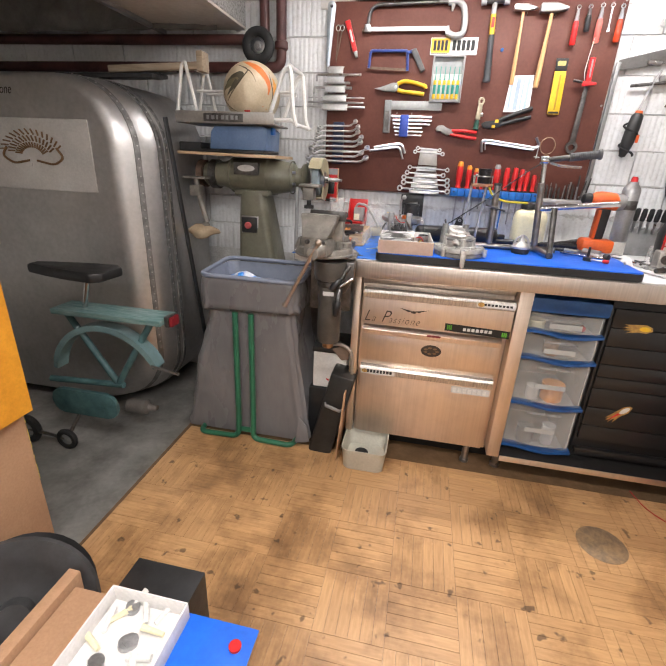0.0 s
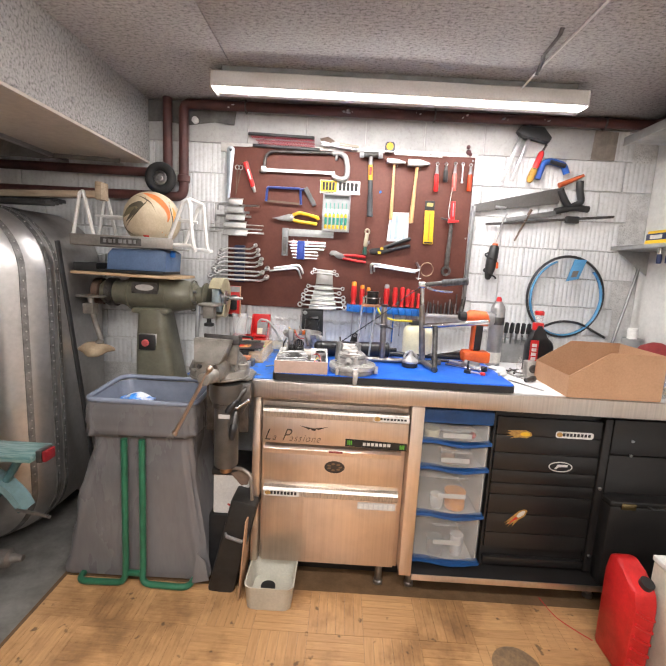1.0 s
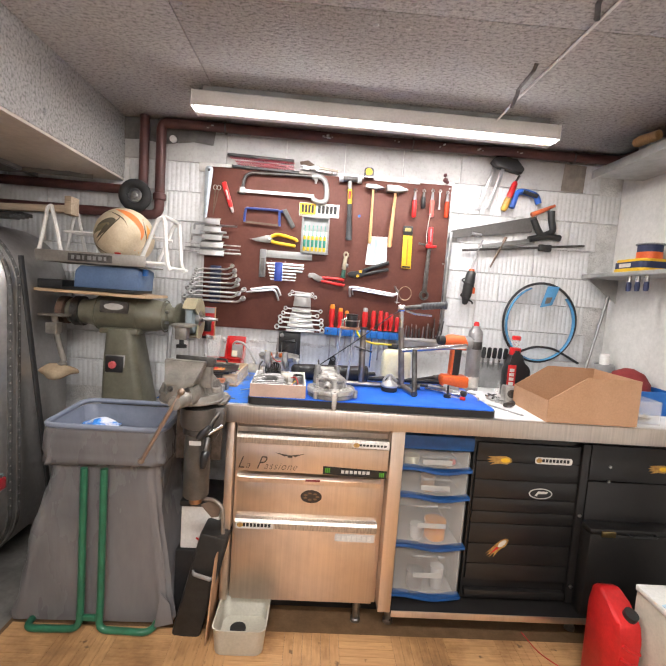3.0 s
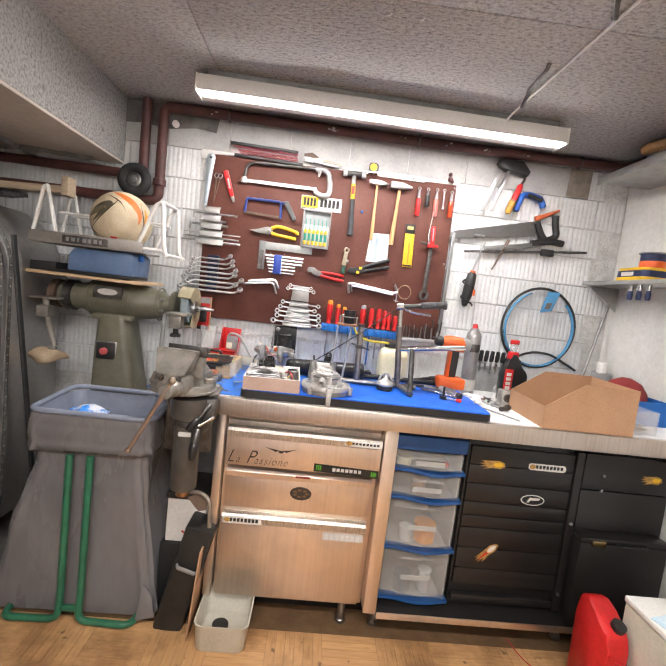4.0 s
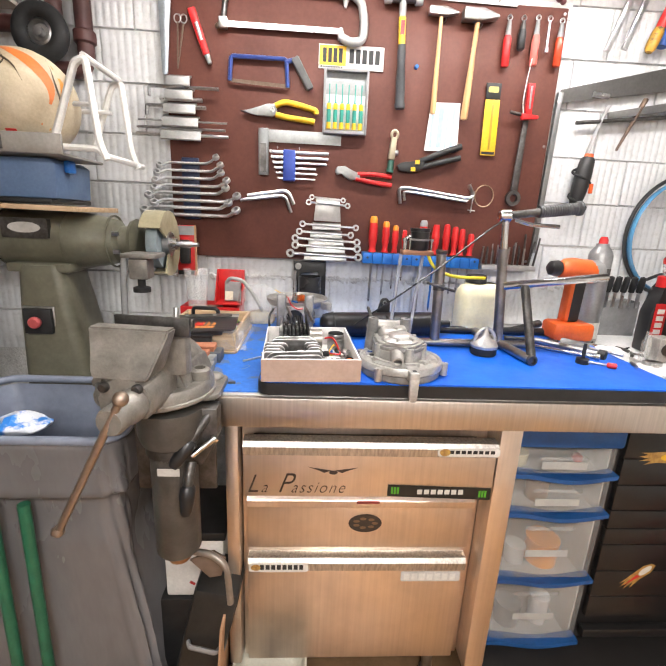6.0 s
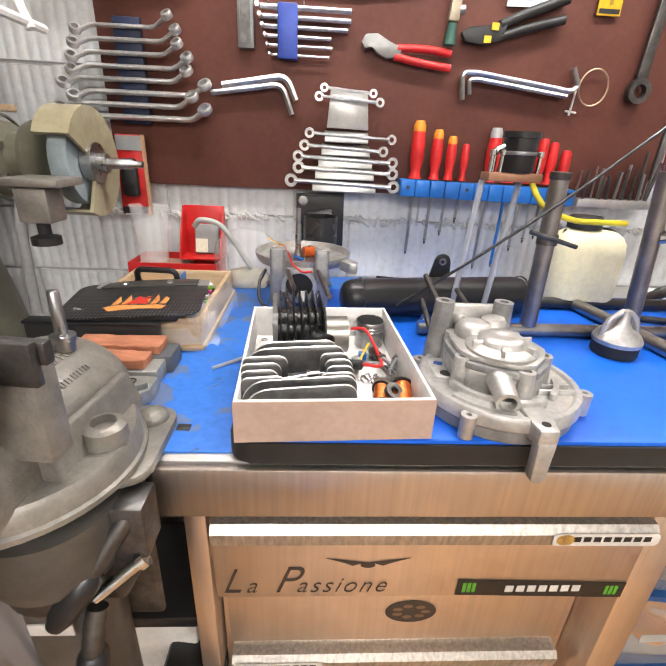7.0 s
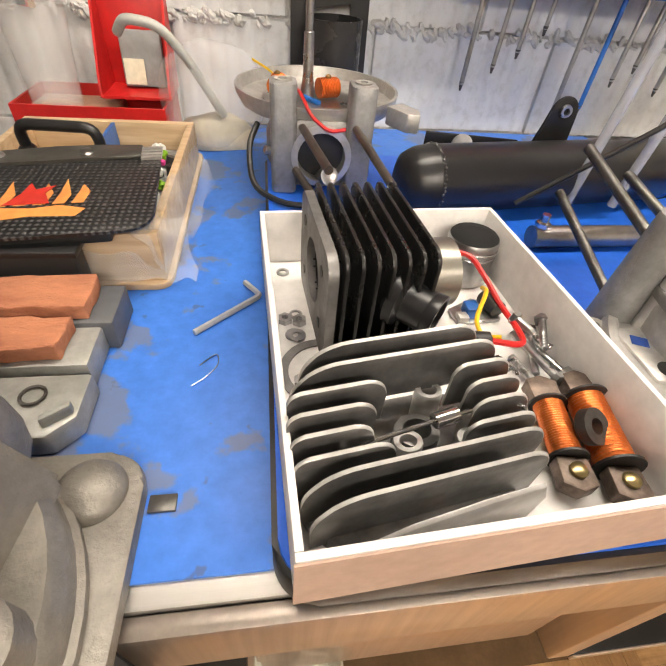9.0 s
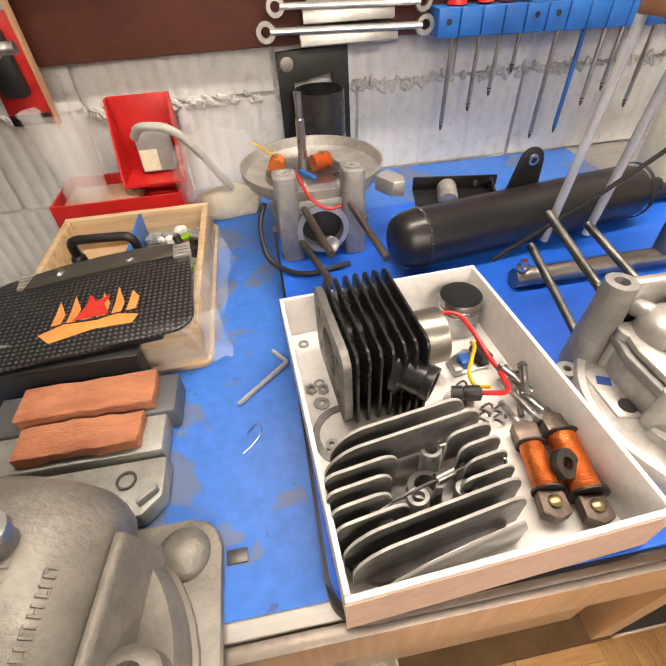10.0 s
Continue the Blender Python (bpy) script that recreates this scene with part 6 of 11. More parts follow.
part("stand", box(bm_new(), 1.10, 1.27, 0.57, 0.64, 0.902, 1.02, 0.004), GREY, sr)
for i in range(6):
    x = 1.118 + i * 0.027
    tl_ = part("tool_blade", box(bm_new(), x - 0.005, x + 0.005, 0.565, 0.5695, 1.0, 1.06), STEEL, sr)
    part("tool_handle", lathe(bm_new(), (x, 0.568, 1.052), (0, -0.15, 1), [(0, 0), (0.009, 0.0), (0.011, 0.02), (0.009, 0.05), (0, 0.054)], 12), BLACK, tl_, "black handle")
for x, y, z, r, h, m, l in ((1.755, 0.60, 0.902, 0.045, 0.15, GREY, "grey tin with blue label on the bench"), (1.74, 0.585, 1.053, 0.022, 0.05, WHITE, "small pale tin standing on the tin")):
    t2 = thing("paint_tin", l, "tin", (x, y, z))
    part("can", lathe(bm_new(), (x, y, z), (0, 0, 1), [(0, 0), (r, 0), (r, h), (r * 0.9, h + 0.003), (0, h + 0.002)], 24), m, t2)
    if r > 0.03:
        part("label", lathe(bm_new(), (x, y, z + 0.06), (0, 0, 1), [(r + 0.0005, 0), (r + 0.0008, 0.04)], 24, close=False), BLUE, t2, "dark blue label")
hb = thing("blue_crate", "blue plastic crate on the bench end", "crate", (1.69, 0.35, 0.902))
part("shell", open_box(bm_new(), 1.60, 1.79, 0.20, 0.52, 0.902, 1.0, 0.005), BLUE, hb)
hl = thing("red_cap_helmet", "dark red padded cap lying in the blue crate", "cap", (1.70, 0.36, 0.93))
part("dome", lathe(bm_new(), (1.70, 0.36, 0.93), (0, 0, 1), [(0.085, 0.0), (0.09, 0.03), (0.085, 0.08), (0.06, 0.12), (0.02, 0.14), (0, 0.142)], 28), surf("dark_red_cloth", (0.28, 0.03, 0.03), (0.18, 0.02, 0.02), rough=0.7), hl)
part("piping", tube(bm_new(), [(1.70 + 0.075 * math.cos(a), 0.36 + 0.0875 * math.sin(a) * 0, 0.95 + 0.115 * math.sin(a)) for a in np.linspace(0.1, 3.0, 14)], 0.004, 0, 6), GREY, hl)
pc = thing("screw_jar", "clear plastic tub of mixed screws on the bench", "tub", (1.555, 0.10, 0.902))
part("tub", open_box(bm_new(), 1.50, 1.61, 0.05, 0.17, 0.902, 0.99, 0.003), CLEAR, pc)
bm = bm_new()
for i in range(60):
    cyl(bm, (rg.uniform(1.51, 1.60), rg.uniform(0.06, 0.16), rg.uniform(0.906, 0.93)), (rg.uniform(1.51, 1.60), rg.uniform(0.06, 0.16), rg.uniform(0.906, 0.93)), 0.002, seg=5)
part("screws", bm, surf("brassy_screws", (0.40, 0.32, 0.20), rough=0.4, metal=0.8), pc, kind="stuff")
# loose hand tools and small parts on the pad and the paper
def loose_rod(name, label, cat, a, b, r, mat, head=None):
    t3 = thing(name, label, cat, ((a[0] + b[0]) / 2, (a[1] + b[1]) / 2, min(a[2], b[2]) - r))
    part("shaft", cyl(bm_new(), a, b, r, seg=10), mat, t3)
    if head:
        part("head", lathe(bm_new(), b, Vector(b) - Vector(a), [(r, 0), (head[0], 0.004), (head[0], head[1]), (0, head[1] + 0.003)], 12), head[2], t3)
    return t3
loose_rod("ratchet", "black and chrome ratchet lying on the pad", "ratchet", (0.80, 0.34, 0.941), (0.90, 0.22, 0.941), 0.008, STEEL, (0.014, 0.02, BLACK))
loose_rod("screwdriver", "grey-handled screwdriver lying on the pad", "screwdriver", (0.955, 0.20, 0.945), (0.905, 0.26, 0.945), 0.004, STEEL, (0.0125, 0.07, GREY))
loose_rod("pin_punch", "small steel pin lying on the pad", "pin", (0.945, 0.14, 0.937), (0.955, 0.17, 0.937), 0.004, STEEL)
loose_rod("screwdriver", "small screwdriver with black and red ends on the pad", "screwdriver", (0.835, 0.16, 0.94), (0.87, 0.14, 0.94), 0.003, STEEL, (0.007, 0.02, RED))
solid("plug_gauge", lathe(bm_new(), (0.83, 0.17, 0.9327), (0, 0, 1), [(0, 0), (0.015, 0), (0.015, 0.012), (0.005, 0.014), (0.004, 0.05), (0, 0.05)], 16), BLACK, "black round gauge with upright pin on the pad", "gauge")
loose_rod("clamp_screw", "black angled clamp lying at the pad's back", "clamp", (0.76, 0.42, 0.945), (0.85, 0.46, 0.955), 0.010, BLACK, (0.012, 0.03, DARK_STEEL))
loose_rod("flat_bar", "dark flat bar lying across the pad", "bar", (0.72, 0.36, 0.940), (0.86, 0.33, 0.940), 0.006, BLACK)
loose_rod("spanner", "steel spanner lying on the pad", "spanner", (0.77, 0.29, 0.939), (0.88, 0.20, 0.939), 0.005, CHROME, (0.010, 0.012, CHROME))
loose_rod("steel_rod", "thin steel rod on the paper", "rod", (1.01, 0.20, 0.906), (1.09, 0.06, 0.906), 0.003, STEEL)
loose_rod("tube_nut", "dark socket on the paper", "socket", (1.07, 0.18, 0.913), (1.10, 0.20, 0.915), 0.009, DARK_STEEL, (0.012, 0.02, DARK_STEEL))
cbv = thing("engine_block_small", "small grey engine part on the paper", "engine part", (1.15, 0.28, 0.902))
part("body", box(bm_new(), 1.115, 1.165, 0.28, 0.33, 0.902, 0.97, 0.006), ALU_CAST, cbv)
part("bore", lathe(bm_new(), (1.14, 0.2795, 0.94), (0, -1, 0), [(0.018, 0), (0.018, 0.004), (0.010, 0.005), (0.009, 0.001), (0, 0.001)], 18), DARK_STEEL, cbv)
part("glass", lathe(bm_new(), (1.085, 0.29, 0.902), (0, 0, 1), [(0, 0), (0.012, 0), (0.012, 0.06), (0.007, 0.065), (0.006, 0.085)], 16), CLEAR, cbv)
for i in range(16):
    x, y = rg.uniform(1.02, 1.13), rg.uniform(0.24, 0.46)
    a = rg.uniform(0, 3.14)
    L = rg.uniform(0.015, 0.05)
    bm = bm_new()
    if i % 4 == 0:
        lathe(bm, (x, y, 0.902), (0, 0, 1), [(0.005, 0), (0.013, 0), (0.013, 0.010), (0.005, 0.010)], 14)
    elif i % 4 == 1:
        plate(bm, [(x + L * math.cos(a) + 0.006 * math.sin(a), y + L * math.sin(a)), (x - L * math.cos(a), y - L * math.sin(a)), (x - L * math.cos(a) + 0.012 * math.sin(a), y - L * math.sin(a) - 0.012 * math.cos(a)), (x + L * math.cos(a) + 0.014 * math.sin(a), y + L * math.sin(a) - 0.01 * math.cos(a))], 0.902, 0.908, "z", 0.001)
    else:
        cyl(bm, (x - L * math.cos(a), y - L * math.sin(a), 0.907), (x + L * math.cos(a), y + L * math.sin(a), 0.908), 0.005, 0.003, 8)
    solid("small_part", bm, (STEEL, ALU_CAST, DARK_STEEL, surf("bronze_bit", (0.3, 0.18, 0.08), rough=0.4, metal=0.8) if i == 3 else CHROME)[i % 4], "small loose metal part on the white paper", "part", group="parts on the paper")
bm = bm_new()
bmesh.ops.create_icosphere(bm, subdivisions=3, radius=0.03, matrix=pose(0.99, 0.30, 0.918) @ Matrix.Diagonal((1.4, 1.6, 0.6, 1)))
for v in bm.verts:
    v.co += 0.012 * noise.noise_vector(v.co * 40)
solid("paper_tissue", bm, PAPER, "crumpled white tissue on the bench", "tissue", angle=30)

# ---- box of engine parts ----
PZ = 0.9326
pb = thing("parts_box", "shallow white card box with a pinkish outside on the pad", "box", (0.165, 0.13, PZ))
X0, X1, Y0, Y1, ZT = -0.0975, 0.0975, -0.1272, 0.1272, 0.980
BOX_AT = pose(0.166, 0.133, 0, 0, 0, 2.9)
part("base", box(bm_new(), X0 + 0.001, X1 - 0.001, Y0 + 0.001, Y1 - 0.001, PZ, PZ + 0.002, m=BOX_AT), WHITE_CARD, pb)
for nm, p in (("front_wall", (X0, X1, Y0, Y0 + 0.0035)), ("back_wall", (X0, X1, Y1 - 0.0035, Y1)), ("side_wall", (X0, X0 + 0.0035, Y0 + 0.0036, Y1 - 0.0036)), ("side_wall", (X1 - 0.0035, X1, Y0 + 0.0036, Y1 - 0.0036))):
    part(nm, box(bm_new(), p[0], p[1], p[2], p[3], PZ + 0.001, ZT, 0.0006, m=BOX_AT), WHITE_CARD, pb)
part("outer_skin", box(bm_new(), X0 - 0.0006, X1 + 0.0006, Y0 - 0.0012, Y0 - 0.0002, PZ + 0.0012, ZT - 0.0008, m=BOX_AT), CARD_OUT, pb, "pinkish-brown outer card")
FZ = PZ + 0.0024
# cylinder with cooling fins
cy = thing("engine_cylinder", "black finned two-stroke engine cylinder lying in the box", "engine cylinder", (0.14, 0.195, FZ))
CM = pose(0.131, 0.184, 0.9765, 0, 0, 4.5)
FIN_EDGE = surf("worn_black_fins", (0.030, 0.029, 0.029), (0.014, 0.014, 0.014), rough=0.28, metal=0.35, scale=50, fine=260, bump=0.2)


for i in range(7):
    x = -0.026 + i * 0.0088
    part("fin", placed(plate(bm_new(), rrect(-0.051, 0.050, -0.0405, 0.0405, 0.009, 4), x, x + 0.0026, "x", 0.0008), CM), FIN_EDGE, cy)
part("barrel", placed(lathe(bm_new(), (-0.030, 0, 0), (1, 0, 0), [(0.0215, 0), (0.029, 0), (0.029, 0.064), (0.0215, 0.064), (0.0215, 0)], 32, close=False), CM), FIN_EDGE, cy)
bm = bm_new()
outl = rrect(-0.049, 0.048, -0.0395, 0.0375, 0.013, 5)
hole = arc(0, 0, 0.0215, 0, 360, len(outl))[:-1]
n = len(outl)
for xx, flip in ((-0.0345, False), (-0.0285, True)):
    vo = [bm.verts.new((xx, y, z)) for y, z in outl]
    vi = [bm.verts.new((xx, y, z)) for y, z in hole]
    for i in range(n):
        j = (i + 1) % n
        bm.faces.new((vo[i], vo[j], vi[j], vi[i]))
vv = list(bm.verts)
for k in range(2):
    a0, b0 = vv[k * n:(k + 1) * n], vv[2 * n + k * n:2 * n + (k + 1) * n]
    for i in range(n):
        j = (i + 1) % n
        bm.faces.new((a0[i], a0[j], b0[j], b0[i]))
part("flange", placed(bm, CM), ALU_DARK, cy, "machined grey flange with bore")
for y, z in ((0.03, 0.02), (-0.03, 0.02), (0.03, -0.02), (-0.03, -0.02)):
    part("stud_hole", placed(lathe(bm_new(), (-0.0347, y, z), (-1, 0, 0), [(0.0038, 0), (0.0038, 0.0004), (0, 0.0004)], 10), CM), BLACK, cy)
part("liner", placed(lathe(bm_new(), (0.034, 0, -0.008), (1, 0, 0), [(0.0205, 0), (0.0245, 0), (0.0245, 0.030), (0.0205, 0.030), (0.0205, 0.0)], 32, close=False), CM), surf("grey_iron_liner", (0.36, 0.34, 0.30), rough=0.35, metal=0.9), cy, "bare iron liner")
part("inlet_stub", lathe(bm_new(), (0.147, 0.146, 0.981), (0.74, -0.66, -0.08), [(0.012, -0.006), (0.0185, -0.002), (0.0185, 0.004), (0.0135, 0.006), (0.0130, 0.020), (0.0138, 0.021), (0.0138, 0.027), (0.0110, 0.027), (0.0110, 0.005), (0, 0.005)], 28), BLACK_GLOSS, cy, "black inlet stub")
for k in range(4):
    part("small_fin", placed(box(bm_new(), 0.006 + k * 0.0065, 0.0082 + k * 0.0065, -0.058, -0.046, -0.038, -0.012, 0.0006), CM), FIN_EDGE, cy)
# cylinder head
hd = thing("cylinder_head", "grey aluminium cylinder head with curved cooling fins in the box", "cylinder head", (0.14, 0.055, FZ))
HM = pose(0.141, 0.0165, FZ, 0, 0, 9) @ Matrix.Diagonal((0.97, 0.88, 1.0, 1))
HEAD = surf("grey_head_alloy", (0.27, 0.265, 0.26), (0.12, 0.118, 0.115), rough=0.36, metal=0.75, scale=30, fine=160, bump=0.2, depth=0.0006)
# Pale machined metal for rims and bosses, with edge shine put into the colour.
FIN_TOP = surf("pale_rim_shine", (0.66, 0.655, 0.64), (0.45, 0.445, 0.43), rough=0.34, metal=0.6, scale=60, fine=200)


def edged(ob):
    """Gives the narrow rims of a thin plate the pale second material, edge shine painted in."""
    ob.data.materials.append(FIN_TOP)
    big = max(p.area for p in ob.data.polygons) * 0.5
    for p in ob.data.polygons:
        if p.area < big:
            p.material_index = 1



def head_fin(y, half, top, gap=0.0, shift=0.0, t=0.0019):
    """One fin: a wide rounded plate, or its two ends where the plug boss needs room."""
    spans = ((-half, half),) if not gap else ((-half, shift - gap), (shift + gap, half))
    for a, b in spans:
        r = min(0.011, (b - a) * 0.45)
        pts = [(a, 0.0), (b, 0.0)]
        pts += arc(b - 0.014, top - 0.014, 0.014, 0, 90, 6) + arc(a + 0.026, top - 0.022, 0.026, 90, 180, 9, 0.022) if not gap else (arc(b - r, top - r, r, 0, 90, 6) + arc(a + r * 0.6, top - r * 0.6, r * 0.6, 90, 180, 5))
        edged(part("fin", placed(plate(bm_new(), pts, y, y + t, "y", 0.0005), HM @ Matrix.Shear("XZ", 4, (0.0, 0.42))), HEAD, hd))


part("fin", placed(plate(bm_new(), [(-0.046, 0.0), (0.054, 0.0), (0.056, 0.020), (0.050, 0.033), (0.020, 0.031), (-0.015, 0.026), (-0.036, 0.017), (-0.045, 0.006)], 0.001, 0.0035, "y", 0.0006), HM @ Matrix.Shear("XZ", 4, (0.0, 0.42))), surf("pale_head_alloy", (0.60, 0.595, 0.58), (0.42, 0.415, 0.40), rough=0.42, metal=0.6), hd, "pale worn front fin")
head_fin(0.013, 0.059, 0.039)
head_fin(0.024, 0.061, 0.039)
head_fin(0.034, 0.062, 0.034, 0.018, 0.004)
head_fin(0.044, 0.062, 0.033, 0.026, 0.004)
head_fin(0.054, 0.062, 0.032, 0.024, 0.006)
head_fin(0.064, 0.060, 0.031, 0.018, 0.008)
head_fin(0.075, 0.057, 0.031)
head_fin(0.086, 0.050, 0.029)
part("dome", placed(plate(bm_new(), rrect(-0.060, 0.060, 0.004, 0.088, 0.03, 6), 0.0002, 0.012, "z", 0.003), HM), HEAD, hd)
part("plug_boss", placed(lathe(bm_new(), (0.006, 0.050, 0.012), (0, 0.1, 1), [(0.013, 0), (0.012, 0.016), (0.0075, 0.017), (0.007, 0.004), (0, 0.004)], 20), HM), HEAD, hd)
for x, y in ((-0.030, 0.038), (0.040, 0.050), (0.020, 0.070), (0.028, 0.034), (-0.004, 0.040)):
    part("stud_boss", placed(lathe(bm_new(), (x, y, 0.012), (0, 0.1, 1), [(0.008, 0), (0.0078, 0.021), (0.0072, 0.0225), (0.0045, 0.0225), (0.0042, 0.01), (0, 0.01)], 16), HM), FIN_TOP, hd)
wr = thing("clamp_spring", "bent steel wire clip lying on the cylinder head", "clip", (0.15, 0.06, 0.962))
part("wire", tube(bm_new(), [(0.105, 0.047, 0.973), (0.115, 0.050, 0.976), (0.150, 0.058, 0.979), (0.185, 0.066, 0.978), (0.192, 0.062, 0.978), (0.188, 0.056, 0.978)], 0.0011, 0.006, 8), CHROME, wr)
part("sleeve", cyl(bm_new(), (0.143, 0.0565, 0.9785), (0.155, 0.0595, 0.979), 0.004, seg=12), CHROME, wr)
# piston and other loose parts
pi = thing("piston", "used piston with sooty crown standing in the box", "piston", (0.238, 0.232, FZ))
bm = lathe(bm_new(), (0.2315, 0.231, FZ), (0, 0, 1), [(0.0195, 0), (0.0205, 0.0), (0.0205, 0.024), (0.0198, 0.0245), (0.0198, 0.0265), (0.0205, 0.027), (0.0205, 0.029), (0.0198, 0.0295), (0.0198, 0.0315), (0.0205, 0.032), (0.0205, 0.036), (0.0195, 0.038)], 36, close=False)
part("skirt", bm, STEEL, pi)
part("crown", lathe(bm_new(), (0.2315, 0.231, FZ + 0.038), (0, 0, 1), [(0.0195, 0), (0.018, 0.0015), (0.009, 0.0028), (0, 0.003)], 36, close=False), surf("soot", (0.018, 0.018, 0.019), (0.010, 0.010, 0.010), rough=0.75, spec=0.2, fine=300, bump=0.3), pi, "sooty black crown")
for z in (0.0255, 0.0305):
    part("piston_ring", tube(bm_new(), [(0.2315 + 0.0202 * math.cos(a), 0.231 + 0.0202 * math.sin(a), FZ + z) for a in np.linspace(0, 2 * math.pi, 33)[:-1]], 0.0008, seg=6, closed=True), CHROME, pi)


def washer(x, y, r0, r1, h, mat, label, name="washer", seg=24, tilt=(0, 0, 1), z=FZ):
    bm = lathe(bm_new(), (x, y, z), tilt, [(r0, 0), (r1, 0), (r1, h), (r0, h), (r0, 0)], seg, close=False)
    return solid(name, bm, mat, label, name, group="washers and nuts in the box")


washer(0.079, 0.236, 0.0028, 0.0052, 0.0012, STEEL, "grey steel washer on the white card")
washer(0.0865, 0.1835, 0.003, 0.0048, 0.001, STEEL, "grey steel washer on the white card")
washer(0.0785, 0.177, 0.0026, 0.0052, 0.004, STEEL, "grey steel hexagon nut on the white card", "nut", 6)
washer(0.0885, 0.175, 0.0026, 0.0052, 0.004, STEEL, "grey steel hexagon nut on the white card", "nut", 6)
washer(0.084, 0.162, 0.003, 0.006, 0.0012, STEEL, "grey steel washer on the white card")
washer(0.086, 0.160, 0.003, 0.006, 0.0012, STEEL, "grey steel washer on the white card", z=FZ + 0.0013)
washer(0.0865, 0.119, 0.0026, 0.0052, 0.004, STEEL, "grey steel hexagon nut on the white card", "nut", 6)
washer(0.196, 0.136, 0.007, 0.0125, 0.006, ALU_CAST, "worn aluminium spacer ring in the box", "ring")
gk = thing("gasket", "grey metal cylinder gasket ring in the box", "gasket", (0.10, 0.13, FZ))
bm = bm_new()
plate(bm, arc(0.101, 0.128, 0.0285, 60, 290, 26) + arc(0.101, 0.128, 0.0225, 290, 60, 26), FZ, FZ + 0.001, "z")
part("ring", bm, ALU_DARK, gk)
for a in (70, 262):
    x, y = 0.101 + 0.030 * math.cos(radians(a)), 0.128 + 0.030 * math.sin(radians(a))
    part("ear", lathe(bm_new(), (x, y, FZ + 0.0012), (0, 0, 1), [(0.003, 0), (0.0075, 0), (0.0075, 0.001), (0.003, 0.001), (0.003, 0)], 18, close=False), ALU_DARK, gk)


SHOE = surf("burnt_laminations", (0.26, 0.20, 0.165), (0.11, 0.085, 0.07), rough=0.5, metal=0.6, scale=60, fine=240, bump=0.3)


def coil(a, b, r, nm):
    c = thing("ignition_coil", nm, "coil", ((a[0] + b[0]) / 2, (a[1] + b[1]) / 2, FZ))
    a, b = Vector(a), Vector(b)
    d = (b - a).normalized()
    L = (b - a).length
    prof = [(r * 0.6, 0)]
    for i in range(22):
        prof += [(r, L * (i + 0.2) / 22), (r * 0.955, L * (i + 0.95) / 22)]
    part("winding", lathe(bm_new(), a, d, prof + [(r * 0.6, L)], 24), COPPER, c, "orange copper winding")
    for e, s in ((a, -1), (b, 1)):
        part("cheek", lathe(bm_new(), e, d * s, [(0, 0), (r * 1.3, 0), (r * 1.3, 0.0014), (0, 0.0014)], 20), BLACK, c)
        k = e + d * s * 0.011
        u = Vector((-d.y, d.x, 0))
        pts = [(e + d * s * 0.0015 + u * 0.0085), (k + u * 0.0095 + d * s * 0.006), (k + d * s * 0.010), (k - u * 0.0095 + d * s * 0.006), (e + d * s * 0.0015 - u * 0.0085)]
        part("pole_shoe", plate(bm_new(), [(p.x, p.y) for p in pts], e.z - 0.006, e.z + 0.004, "z", 0.0012), SHOE, c, "laminated pole piece")
    scw = b + d * 0.010
    part("screw", lathe(bm_new(), (scw.x, scw.y, b.z + 0.0042), (0, 0, 1), [(0.0045, 0), (0.0045, 0.0018), (0.003, 0.003), (0, 0.003)], 14), surf("brass_screw", (0.55, 0.45, 0.22), rough=0.3, metal=1.0), c, "brass screw")


coil((0.229, 0.083, 0.947), (0.2235, 0.050, 0.946), 0.0085, "copper ignition coil with grey sleeve in the box")
coil((0.2535, 0.085, 0.948), (0.2475, 0.042, 0.947), 0.0105, "larger copper ignition coil in the box")
washer(0.2375, 0.062, 0.0045, 0.010, 0.006, DARK_STEEL, "dark steel ball bearing on the coils", "bearing", 28, (0.3, -0.45, 0.8), z=0.955)


def bolt(a, b, r, label):
    a, b = Vector(a), Vector(b)
    t4 = thing("bolt", label, "bolt", ((a.x + b.x) / 2, (a.y + b.y) / 2, min(a.z, b.z) - r), group="bolts in the box")
    L = (b - a).length
    prof = [(0, 0)]
    for i in range(10):
        prof += [(r * 0.86, L * (0.02 + 0.055 * i)), (r, L * (0.045 + 0.055 * i))]
    part("shank", lathe(bm_new(), a, b - a, prof + [(r, L * 0.6), (r, L)], 12), STEEL, t4)
    part("bolt_head", lathe(bm_new(), b, b - a, [(0, 0), (r * 2, 0), (r * 2, r * 1.4), (r * 1.5, r * 1.7), (0, r * 1.7)], 6), STEEL, t4)


for a, b in (((0.236, 0.148, 0.945), (0.246, 0.104, 0.947)), ((0.244, 0.150, 0.941), (0.258, 0.113, 0.941)), ((0.239, 0.112, 0.94), (0.252, 0.150, 0.942)), ((0.255, 0.128, 0.948), (0.241, 0.154, 0.951)), ((0.246, 0.124, 0.951), (0.2575, 0.150, 0.952)), ((0.229, 0.130, 0.94), (0.237, 0.098, 0.940))):
    bolt(a, b, 0.0027, "zinc-plated hexagon bolt in the box")
rgt = thing("contact_breaker", "contact breaker plate with red and yellow wires", "breaker", (0.222, 0.175, FZ))
part("plate", plate(bm_new(), [(0.205, 0.165), (0.240, 0.170), (0.243, 0.186), (0.225, 0.195), (0.203, 0.183)], FZ, FZ + 0.003, "z", 0.0006), STEEL, rgt)
